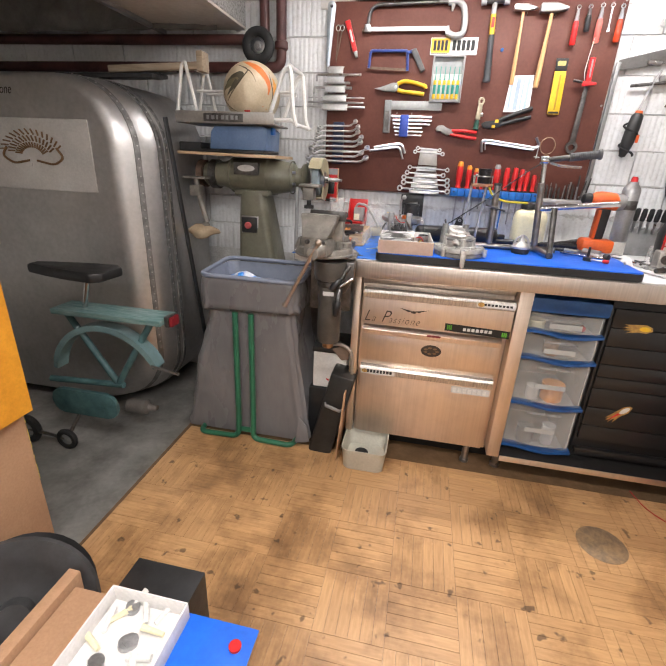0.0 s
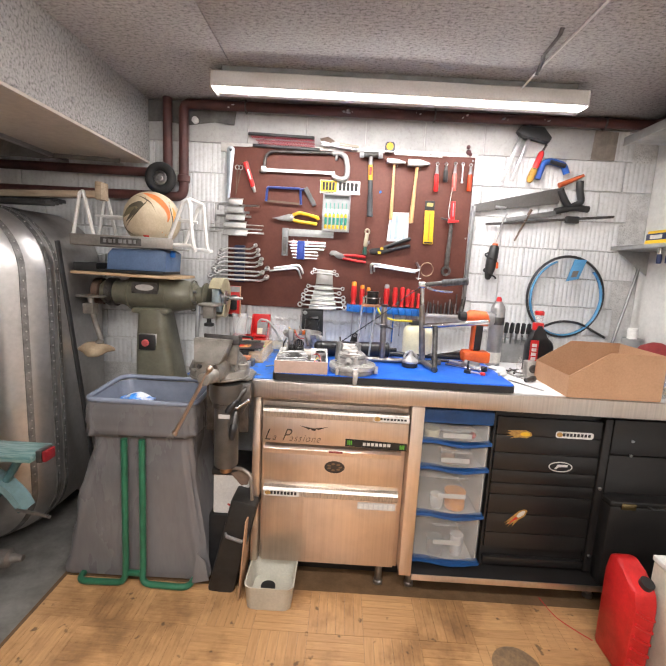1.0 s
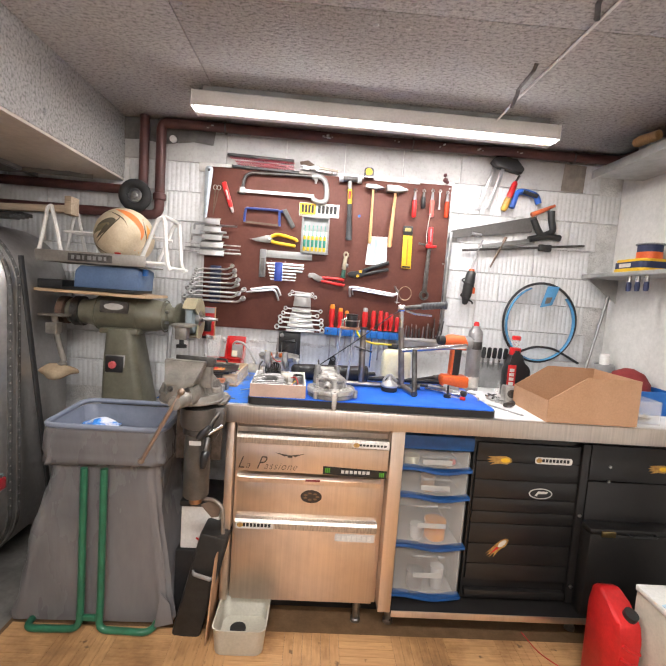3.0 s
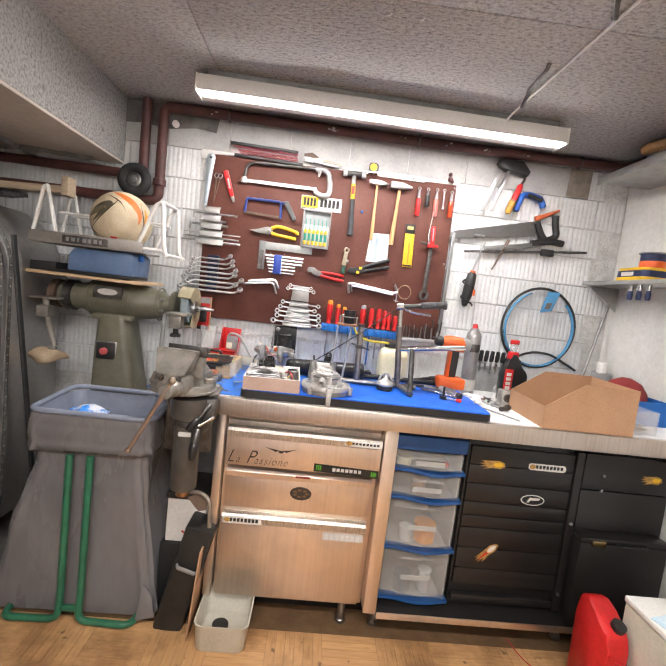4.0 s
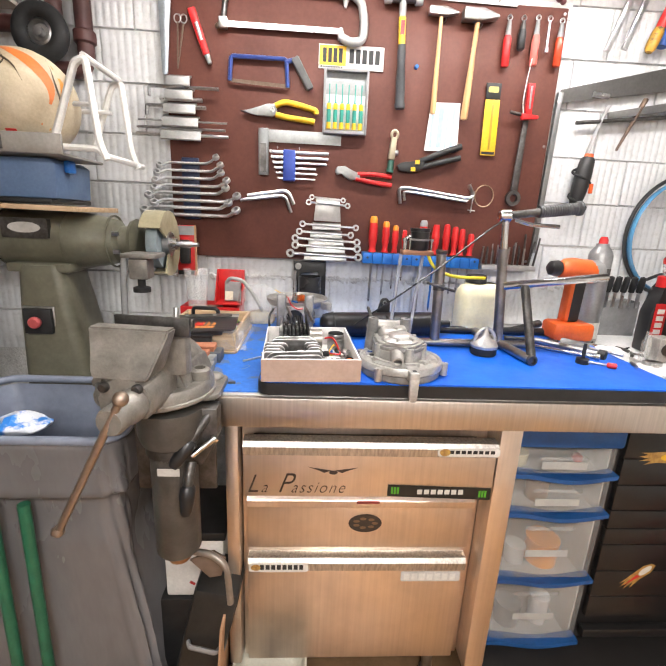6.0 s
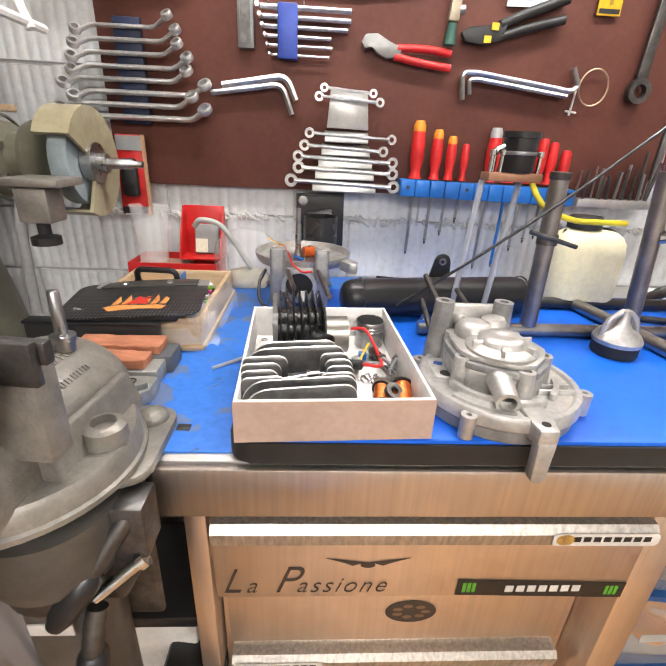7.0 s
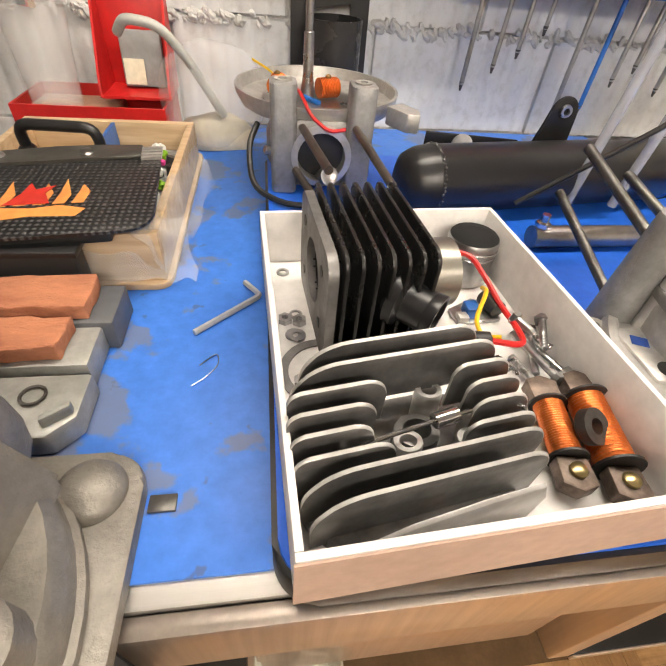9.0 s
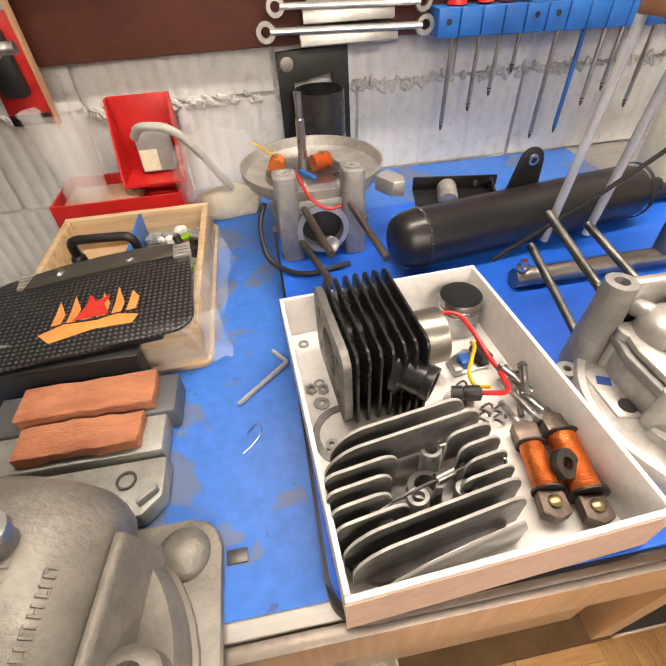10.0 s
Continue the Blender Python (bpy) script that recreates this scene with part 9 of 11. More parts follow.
tube(bm, [(0.224, TY - 0.014, 1.870), (0.262, TY - 0.014, 1.874), (0.290, TY - 0.014, 1.855), (0.302, TY - 0.014, 1.80), (0.298, TY - 0.014, 1.756), (0.262, TY - 0.014, 1.750), (0.235, TY - 0.014, 1.762)], 0.0125, 0.03, 12)
tube(bm, [(0.245, TY - 0.014, 1.868), (0.243, TY - 0.014, 1.838)], [0.011, 0.004], 0, 10)
tube(bm, [(0.236, TY - 0.014, 1.758), (0.230, TY - 0.014, 1.785)], [0.012, 0.008], 0, 10)
part("handle", bm, surf("grey_cast_handle", (0.45, 0.45, 0.44), (0.34, 0.34, 0.33), rough=0.45, metal=0.4), t, "grey cast handle")
hook(t, 0.0, 1.876)
# red springs between two dark rails
t = on_board("spring_rail", "red coil springs on dark rails above the board", "springs", -0.02, 1.89)
for a, b in (((-0.19, 1.946), (0.132, 1.939)), ((-0.167, 1.892), (0.160, 1.886))):
    part("rail", bar2(bm_new(), a, b, 0.012, 0.012, TY - 0.012, TY - 0.001), BLACK, t)
for k, (a, b) in enumerate((((-0.175, 1.930), (0.134, 1.926)), ((-0.150, 1.915), (0.134, 1.910)), ((-0.140, 1.903), (0.134, 1.898)))):
    n = 210
    pts = [(a[0] + (b[0] - a[0]) * i / n, TY - 0.012 + 0.005 * math.cos(i * 1.05), a[1] + (b[1] - a[1]) * i / n + 0.005 * math.sin(i * 1.05)) for i in range(n + 1)]
    part("spring", tube(bm_new(), pts, 0.0016, 0, 5), surf("red_spring", (0.36, 0.03, 0.05), rough=0.4) if k == 0 else bpy.data.materials["red_spring"], t, "red coil spring")
# locking pliers on the board's top edge
t = on_board("locking_pliers", "worn locking pliers lying on the board's top edge", "pliers", 0.28, 1.89)
part("upper_arm", bar2(bm_new(), (0.165, 1.925), (0.255, 1.912), 0.026, 0.016, TY - 0.018, TY - 0.004, 0.003), STEEL, t)
part("jaw", plate(bm_new(), [(0.160, 1.935), (0.20, 1.945), (0.235, 1.925), (0.21, 1.915), (0.185, 1.925), (0.165, 1.920)], TY - 0.020, TY - 0.004, "y", 0.003), RUSTY, t)
part("lower_jaw", plate(bm_new(), [(0.165, 1.905), (0.19, 1.898), (0.24, 1.905), (0.23, 1.917), (0.19, 1.912)], TY - 0.020, TY - 0.004, "y", 0.003), STEEL, t)
part("handle", bar2(bm_new(), (0.245, 1.915), (0.350, 1.905), 0.014, 0.012, TY - 0.017, TY - 0.005, 0.003), surf("tan_steel", (0.40, 0.36, 0.28), rough=0.4, metal=0.6), t)
part("lower_handle", bar2(bm_new(), (0.235, 1.903), (0.345, 1.893), 0.011, 0.010, TY - 0.017, TY - 0.005, 0.003), STEEL, t)
# blue junior hacksaw
t = on_board("junior_hacksaw", "small blue hacksaw with dark grip on the board", "hacksaw", 0.03, 1.62)
part("bow", tube(bm_new(), [(-0.094, TY - 0.010, 1.632), (-0.090, TY - 0.010, 1.698), (0.074, TY - 0.010, 1.698), (0.079, TY - 0.010, 1.622)], 0.0062, 0.010, 8), surf("blue_enamel", (0.03, 0.06, 0.24), rough=0.35), t, "blue steel bow")
part("spine", tube(bm_new(), [(0.07, TY - 0.010, 1.690), (0.096, TY - 0.010, 1.697)], 0.007, 0, 8), bpy.data.materials["blue_enamel"], t)
part("blade", box(bm_new(), -0.094, 0.078, TY - 0.011, TY - 0.009, 1.624, 1.634, 0, m=pose(0, 0, 1.63, 0, 2.5, 0) @ pose(0, 0, -1.63)), RUSTY, t)
part("grip", bar2(bm_new(), (0.098, 1.703), (0.148, 1.620), 0.024, 0.022, TY - 0.022, TY - 0.002, 0.005), surf("dark_grey_grip", (0.10, 0.10, 0.10), rough=0.6), t, "dark grey grip")
# sign above the screwdriver case
t = thing("sign_plate", "yellow and white advertising plate with bars for words", "sign", (0.268, TY, 1.686))
part("plate", box(bm_new(), 0.170, 0.367, TY - 0.002, TY + 0.002, 1.684, 1.748, 0.0005), STICK_W, t)
part("yellow_field", box(bm_new(), 0.172, 0.252, TY - 0.0028, TY - 0.0022, 1.692, 1.745), YELLOW, t)
bars(t, STICK_B, 0.182, 0.246, 1.700, 1.738, 4, TY - 0.003)
bars(t, STICK_B, 0.262, 0.360, 1.700, 1.738, 5, TY - 0.0022)
bars(t, STICK_B, 0.176, 0.245, 1.6865, 1.6905, 9, TY - 0.0022)
# screwdriver case
t = on_board("screwdriver_case", "clear case with six green and yellow precision screwdrivers", "tool case", 0.256, 1.50)
part("back", box(bm_new(), 0.188, 0.324, TY - 0.006, TY - 0.001, 1.500, 1.680, 0.001), surf("grey_case", (0.34, 0.36, 0.36), rough=0.4), t)
for x0, x1, z0, z1 in ((0.188, 0.195, 1.50, 1.68), (0.317, 0.324, 1.50, 1.68), (0.1955, 0.3165, 1.50, 1.507), (0.1955, 0.3165, 1.673, 1.68)):
    part("rim", box(bm_new(), x0, x1, TY - 0.024, TY - 0.0065, z0, z1, 0.001), GREY, t)
part("inner_tray", box(bm_new(), 0.1955, 0.3165, TY - 0.016, TY - 0.0065, 1.508, 1.61, 0.001), surf("pale_tray", (0.55, 0.58, 0.57), rough=0.4), t)
GREEN_H = surf("green_handle", (0.03, 0.28, 0.22), rough=0.35)
for i in range(6):
    x = 0.206 + i * 0.0196
    s = part("screwdriver", lathe(bm_new(), (x, TY - 0.020, 1.527), (0, 0, 1), [(0, 0), (0.0062, 0.0), (0.0066, 0.03), (0.0058, 0.055), (0.0035, 0.06), (0.0018, 0.062), (0.0018, 0.11), (0, 0.11)], 10), GREEN_H, t, "green handle with yellow ends")
    part("yellow_end", lathe(bm_new(), (x, TY - 0.020, 1.513), (0, 0, 1), [(0, 0), (0.0068, 0), (0.0068, 0.018), (0, 0.018)], 10), YELLOW, s)
    part("yellow_band", lathe(bm_new(), (x, TY - 0.020, 1.567), (0, 0, 1), [(0.0064, 0), (0.0069, 0.001), (0.0066, 0.016), (0.006, 0.017)], 10), YELLOW, s)
t["label"] = "clear case with six green and yellow precision screwdrivers"
# snips with yellow handles
t = on_board("tin_snips", "tin snips with yellow handles on the board", "snips", 0.06, 1.53)
part("blades", plate(bm_new(), [(-0.063, 1.551), (-0.03, 1.558), (0.02, 1.575), (0.045, 1.575), (0.048, 1.548), (0.03, 1.538), (-0.02, 1.542)], TY - 0.014, TY - 0.004, "y", 0.002), GREY_BLADE, t, "grey steel blades")
part("pivot", lathe(bm_new(), (0.034, TY - 0.0142, 1.558), (0, -1, 0), [(0.007, 0), (0.006, 0.003), (0, 0.0035)], 12), STEEL, t)
part("upper_handle", tube(bm_new(), [(0.042, TY - 0.011, 1.570), (0.07, TY - 0.011, 1.583), (0.12, TY - 0.011, 1.575), (0.166, TY - 0.011, 1.563), (0.168, TY - 0.011, 1.553)], 0.0085, 0.02, 10), YELLOW, t, "yellow handle")
part("lower_handle", tube(bm_new(), [(0.044, TY - 0.011, 1.546), (0.07, TY - 0.011, 1.540), (0.12, TY - 0.011, 1.536), (0.163, TY - 0.011, 1.531)], 0.0085, 0.02, 10), YELLOW, t, "yellow handle")
# spanner rack at the left edge of the board
t = on_board("hex_key_rack", "folded sheet rack holding long hexagon keys", "tool rack", -0.24, 1.46)
STRIP = surf("zinc_sheet", (0.55, 0.55, 0.53), (0.42, 0.42, 0.41), rough=0.35, metal=0.7)
for i in range(5):
    z1, z0 = 1.640 - i * 0.037, 1.640 - (i + 1) * 0.037
    w = 0.034 + 0.0065 * i
    part("step", plate(bm_new(), [(TY - 0.002, z1), (TY - 0.030, z1 - 0.010), (TY - 0.034, z0 + 0.004), (TY - 0.030, z0), (TY - 0.026, z0 + 0.005), (TY - 0.024, z1 - 0.013), (TY - 0.002, z1 - 0.004)], -0.242 - w, -0.242 + w, "x", 0.0008), STRIP, t)
for i, (x0, x1, z, r) in enumerate(((-0.330, -0.125, 1.603, 0.005), (-0.300, -0.175, 1.570, 0.006), (-0.34, -0.165, 1.55, 0.006), (-0.368, -0.103, 1.510, 0.003), (-0.372, -0.108, 1.490, 0.004), (-0.375, -0.100, 1.472, 0.005))):
    part("hex_key", tube(bm_new(), [(x0, TY - 0.022, z - 0.028 if i in (0, 2) else z), (x0 + 0.001, TY - 0.022, z), (x1, TY - 0.022, z)], r, 0.006, 6), NICKEL if i % 2 else STEEL, t, "long hexagon key")
# eight cranked ring spanners
for i in range(8):
    x0, x1 = (-0.312, -0.320, -0.327, -0.331, -0.351, -0.335, -0.366, -0.359)[i], (-0.136, -0.123, -0.122, -0.105, -0.108, -0.074, -0.101, -0.077)[i]
    z = 1.392 - i * 0.0222
    t = on_board("ring_spanner", "chrome cranked double ring spanner on the board", "spanner", (x0 + x1) / 2, z, "ring spanners on the board")
    r = 0.0066 + 0.0004 * i
    part("shank", tube(bm_new(), [(x0 + 0.008, TY - 0.030, z - 0.012), (x0 + 0.028, TY - 0.020, z), (x1 - 0.030, TY - 0.020, z + 0.001), (x1 - 0.008, TY - 0.030, z + 0.014)], r, 0.012, 8, flat=0.6), SATIN, t)
    for x, dz in ((x0, -0.014), (x1, 0.016)):
        part("ring", lathe(bm_new(), (x, TY - 0.026, z + dz), (0.30 if dz < 0 else -0.30, -0.62, 0.72), [(r * 0.95, 0), (r * 1.45, 0), (r * 1.6, 0.002), (r * 1.6, 0.010), (r * 1.45, 0.012), (r * 0.95, 0.012), (r * 0.95, 0)], 14, close=False), SATIN, t)
t = on_board("spanner_holder", "dark blue plastic holder behind the ring spanners", "holder", -0.21, 1.22)
part("strap", box(bm_new(), -0.248, -0.195, TY - 0.014, TY, 1.225, 1.41, 0.003), surf("navy_plastic", (0.010, 0.018, 0.06), rough=0.5), t)
# try square
t = on_board("try_square", "grey steel try square on the board", "square", 0.12, 1.37)
part("blade", box(bm_new(), -0.006, 0.248, TY - 0.006, TY - 0.003, 1.468, 1.504, 0.0005), surf("satin_steel", (0.42, 0.43, 0.42), (0.34, 0.35, 0.34), rough=0.4, metal=0.6), t)
part("stock", box(bm_new(), -0.009, 0.022, TY - 0.016, TY - 0.002, 1.370, 1.506, 0.0015), surf("dark_satin_stock", (0.24, 0.25, 0.25), rough=0.4, metal=0.6), t)
part("stock_groove", box(bm_new(), -0.003, 0.016, TY - 0.0172, TY - 0.0162, 1.378, 1.462), DARK_STEEL, t)
# hex key set in blue block
t = on_board("hex_key_set", "six hexagon keys in a blue plastic block", "hex keys", 0.12, 1.355)
part("block", box(bm_new(), 0.068, 0.107, TY - 0.022, TY - 0.002, 1.355, 1.447, 0.004), surf("royal_blue", (0.03, 0.07, 0.36), rough=0.4), t, "blue holder block")
for i in range(6):
    z = 1.440 - i * 0.0155
    x0, x1 = 0.030 + 0.0045 * i, (0.210, 0.210, 0.205, 0.172, 0.175, 0.170)[i]
    part("key", tube(bm_new(), [(x0, TY - 0.030, z), (x0 + 0.001, TY - 0.012, z), (x1, TY - 0.012, z)], 0.0052 - 0.0006 * i, 0.006, 6), NICKEL, t, "hexagon key")
for x in (0.05, 0.118):
    hook(t, x, 1.452)
# two large hex keys
t = on_board("hex_key", "two large hexagon keys hung together on the board", "hex key", 0.03, 1.26)
part("key", tube(bm_new(), [(-0.045, TY - 0.012, 1.305), (0.085, TY - 0.012, 1.327), (0.104, TY - 0.012, 1.284)], 0.0066, 0.022, 6), NICKEL, t)
part("key", tube(bm_new(), [(-0.068, TY - 0.012, 1.290), (0.076, TY - 0.012, 1.312), (0.096, TY - 0.012, 1.258)], 0.0056, 0.020, 6), STEEL, t)
# spanner rack, tapered
t = on_board("spanner_rack", "tapered sheet rack with open spanners at the board's foot", "tool rack", 0.21, 1.112)
bm = bm_new()
plate(bm, [(0.176, 1.312), (0.252, 1.308), (0.258, 1.235), (0.170, 1.237)], TY - 0.016, TY - 0.010, "y", 0.001)
part("upper_sheet", bm, STRIP, t)
for i, z in enumerate((1.222, 1.196, 1.172, 1.148, 1.122)):
    w = 0.046 + 0.006 * i
    part("step", plate(bm_new(), [(TY - 0.004, z + 0.010), (TY - 0.026, z + 0.004), (TY - 0.030, z - 0.012), (TY - 0.026, z - 0.014), (TY - 0.022, z), (TY - 0.004, z + 0.006)], 0.212 - w, 0.212 + w, "x", 0.0008), STRIP, t)
for i, (z, x0, x1) in enumerate(((1.306, 0.162, 0.262), (1.290, 0.152, 0.277), (1.222, 0.134, 0.308), (1.198, 0.124, 0.292), (1.176, 0.111, 0.314), (1.154, 0.112, 0.316), (1.127, 0.096, 0.321))):
    r = 0.0038 + 0.0004 * i
    sp_ = part("spanner", tube(bm_new(), [(x0 + 0.006, TY - 0.028, z + 0.003), (x1 - 0.006, TY - 0.028, z - 0.003)], r * 1.45, 0, 8, flat=0.5), SATIN, t, "combination spanner")
    for x, dz in ((x0, 0.003), (x1, -0.003)):
        part("spanner_end", lathe(bm_new(), (x, TY - 0.024, z + dz), (0, -1, 0), [(r * 1.1, 0), (r * 2.1, 0), (r * 2.25, 0.002), (r * 2.1, 0.007), (r * 1.1, 0.007), (r * 1.1, 0)], 14, close=False), NICKEL, sp_)
# red water pump pliers
t = on_board("pliers", "pump pliers with red handles on the board", "pliers", 0.32, 1.355)
part("head", plate(bm_new(), [(0.232, 1.392), (0.240, 1.406), (0.265, 1.408), (0.285, 1.395), (0.315, 1.388), (0.312, 1.372), (0.285, 1.366), (0.262, 1.376), (0.255, 1.388), (0.240, 1.380)], TY - 0.016, TY - 0.004, "y", 0.002), GREY_BLADE, t, "grey steel jaws")
part("handle", tube(bm_new(), [(0.305, TY - 0.010, 1.386), (0.36, TY - 0.010, 1.388), (0.415, TY - 0.010, 1.382)], 0.0072, 0.03, 10), RED, t, "red handle")
part("handle", tube(bm_new(), [(0.300, TY - 0.010, 1.372), (0.36, TY - 0.010, 1.362), (0.417, TY - 0.010, 1.357)], 0.0072, 0.03, 10), RED, t, "red handle")
# hammers
t = on_board("hammer", "dead-blow hammer with yellow and black handle", "hammer", 0.415, 1.58)
part("head", rod2(bm_new(), (0.372, 1.870), (0.450, 1.872), 0.013, y=TY - 0.02), DARK_STEEL, t)
for x0, x1 in ((0.356, 0.376), (0.446, 0.466)):
    part("face", rod2(bm_new(), (x0, 1.870), (x1, 1.8715), 0.0165, y=TY - 0.02, seg=18), surf("grey_nylon", (0.45, 0.46, 0.47), rough=0.5) if x0 < 0.4 else bpy.data.materials["grey_nylon"], t, "grey nylon face")
part("neck", rod2(bm_new(), (0.410, 1.862), (0.411, 1.822), 0.010, y=TY - 0.02), GREY, t)
part("shaft", rod2(bm_new(), (0.411, 1.823), (0.415, 1.750), 0.0105, y=TY - 0.02), YELLOW, t, "yellow shaft")
part("mark", box(bm_new(), 0.4065, 0.418, TY - 0.0312, TY - 0.030, 1.775, 1.812), RED, t)
part("grip", lathe(bm_new(), (0.415, TY - 0.02, 1.752), (0.045, 0, -1), [(0.011, 0), (0.012, 0.02), (0.011, 0.05), (0.0135, 0.10), (0.014, 0.155), (0.016, 0.16), (0.015, 0.172), (0, 0.174)], 14), surf("dark_rubber_grip", (0.045, 0.048, 0.052), rough=0.6), t, "dark rubber grip")
for nm, head, hw, ax, foot, rr, lab in (("a", ((0.488, 1.845), (0.579, 1.841)), 0.011, (0.526, 1.838), (0.527, 1.577), 0.0075, "light hammer with bright head and ash handle"), ("b", ((0.590, 1.841), (0.696, 1.838)), 0.016, (0.636, 1.83), (0.626, 1.566), 0.0095, "locksmith hammer with dark head and ash handle")):
    t = on_board("hammer", lab, "hammer", foot[0], foot[1])
    bm = bm_new()
    (xa, za), (xb, zb) = head
    xm = xa + (xb - xa) * 0.55
    plate(bm, [(xa, za + hw), (xm, za + hw), (xb, zb + hw * 0.2), (xb, zb - hw * 0.2), (xm, za - hw), (xa, za - hw)], TY - 0.020 - hw, TY - 0.020 + hw, "y", 0.003)
    part("head", bm, NICKEL if nm == "a" else GREY_BLADE, t)
    L = ax[1] - foot[1]
    part("handle", lathe(bm_new(), (ax[0], TY - 0.02, ax[1] - 0.008), (foot[0] - ax[0], 0, -L), [(rr * 0.75, 0), (rr * 0.75, L * 0.3), (rr * 1.05, L * 0.7), (rr * 1.15, L * 0.95), (rr, L * 0.99), (0, L)], 14), HANDLE_WOOD, t, "ash wood handle")
    hook(t, ax[0] + 0.016, ax[1] - 0.012)
# tape measure, ruler
t = on_board("tape_measure", "yellow and chrome tape measure on the board's top edge", "tape measure", 0.498, 1.884)
part("case", plate(bm_new(), rrect(0.476, 0.522, 1.8865, 1.932, 0.012, 5), TY - 0.026, TY - 0.002, "y", 0.003), DARK_STEEL, t)
part("disc", lathe(bm_new(), (0.498, TY - 0.0262, 1.912), (0, -1, 0), [(0, 0), (0.017, 0), (0.016, 0.001), (0, 0.001)], 20), YELLOW, t, "yellow disc")
part("lip", box(bm_new(), 0.476, 0.522, TY - 0.028, TY - 0.002, 1.884, 1.892, 0.001), CHROME, t)
t = on_board("steel_ruler", "pale steel ruler along the board's top edge", "ruler", 0.64, 1.876)
part("blade", bar2(bm_new(), (0.526, 1.892), (0.757, 1.889), 0.024, 0.024, TY - 0.004, TY - 0.002, 0.0003), surf("pale_ruler", (0.60, 0.59, 0.56), rough=0.4, metal=0.3), t)
part("end_hole", lathe(bm_new(), (0.70, TY - 0.0042, 1.889), (0, -1, 0), [(0, 0), (0.005, 0), (0.005, 0.0004), (0, 0.0004)], 12), DARK_STEEL, t)
# paper sheet with blue lines
t = thing("paper_chart", "white paper chart with pale blue columns on the board", "paper", (0.57, TY, 1.47))
part("sheet", plate(bm_new(), [(0.524, 1.608), (0.617, 1.610), (0.621, 1.470), (0.515, 1.468)], TY - 0.003, TY - 0.002, "y"), PAPER, t)
for x0, x1, c in ((0.530, 0.538, 0), (0.552, 0.568, 1), (0.578, 0.584, 0), (0.596, 0.606, 0)):
    part("column", plate(bm_new(), [(x0, 1.60), (x1, 1.60), (x1 - 0.001, 1.478), (x0 - 0.002, 1.478)], TY - 0.0036, TY - 0.0031, "y"), surf("pale_blue_ink", (0.45, 0.58, 0.78), rough=0.7) if not c else surf("pink_ink", (0.42, 0.52, 0.80), rough=0.7), t)
# five small screwdrivers on hooks
for i, (x, z0, z1, m, hm) in enumerate(((0.735, 1.845, 1.714, RED, None), (0.778, 1.846, 1.762, BLACK, None), (0.822, 1.850, 1.722, surf("salmon_handle", (0.70, 0.16, 0.13), rough=0.35), None), (0.858, 1.850, 1.762, STEEL, None), (0.896, 1.846, 1.724, surf("clear_red_handle", (0.55, 0.06, 0.02), rough=0.2), None))):
    t = on_board("small_screwdriver", ("red-handled scraper hanging on a hook", "black stub tool hanging on a hook", "salmon-handled driver hanging on a hook", "thin steel key hanging on a hook", "clear red driver hanging on a hook")[i], "screwdriver", x, z1, "small tools on hooks")
    part("ring", tube(bm_new(), [(x + 0.007 * math.cos(a), TY - 0.012, z0 + 0.007 * math.sin(a)) for a in np.linspace(0, 2 * math.pi, 13)[:-1]], 0.0017, seg=6, closed=True), NICKEL, t)
    L = z0 - z1
    if i == 3:
        part("shaft", rod2(bm_new(), (x, z0 - 0.006), (x + 0.002, z1), 0.0035), NICKEL, t)
        part("tip", rod2(bm_new(), (x + 0.002, z1 + 0.012), (x + 0.002, z1), 0.005, 0.006), NICKEL, t)
    else:
        part("ferrule", rod2(bm_new(), (x, z0 - 0.006), (x, z0 - L * 0.38), 0.005, 0.009), GREY if i != 1 else DARK_STEEL, t)
        part("handle", lathe(bm_new(), (x, TY - 0.012, z0 - L * 0.36), (0.02, 0, -1), [(0.009, 0), (0.0115, 0.01), (0.0115, L * 0.6), (0.009, L * 0.635), (0, L * 0.64)], 12), m, t)
    hook(t, x, z0 + 0.004)
# blade pack
t = on_board("blade_pack", "yellow saw blade pack with clear header on the board", "pack", 0.718, 1.463)
part("card", plate(bm_new(), [(0.694, 1.625), (0.740, 1.625), (0.745, 1.463), (0.698, 1.463)], TY - 0.006, TY - 0.002, "y", 0.0008), YELLOW, t)
part("header", plate(bm_new(), [(0.692, 1.672), (0.740, 1.672), (0.740, 1.627), (0.694, 1.627)], TY - 0.005, TY - 0.002, "y", 0.0008), BLACK, t, "dark printed header")
part("seal", plate(bm_new(), rrect(0.700, 0.732, 1.645, 1.662, 0.004, 3), TY - 0.006, TY - 0.0051, "y"), surf("gold_print", (0.5, 0.42, 0.15), rough=0.4), t)
part("blade_slot", bar2(bm_new(), (0.719, 1.612), (0.722, 1.480), 0.007, 0.007, TY - 0.0085, TY - 0.0062), surf("slot", (0.45, 0.30, 0.03), rough=0.5), t)
part("foot_bar", box(bm_new(), 0.700, 0.742, TY - 0.0068, TY - 0.0062, 1.466, 1.474), BLACK, t)
# push pin, trinket
t = on_board("push_pin", "blue push pin in the board", "pin", 0.468, 1.697)
part("pin_head", lathe(bm_new(), (0.468, TY + 0.002, 1.702), (0, -1, 0), [(0.006, 0), (0.004, 0.006), (0.006, 0.012), (0, 0.013)], 12), BLUE, t)
t = on_board("trinket", "small dark red trinket hung on the board's corner", "trinket", 0.878, 1.886)
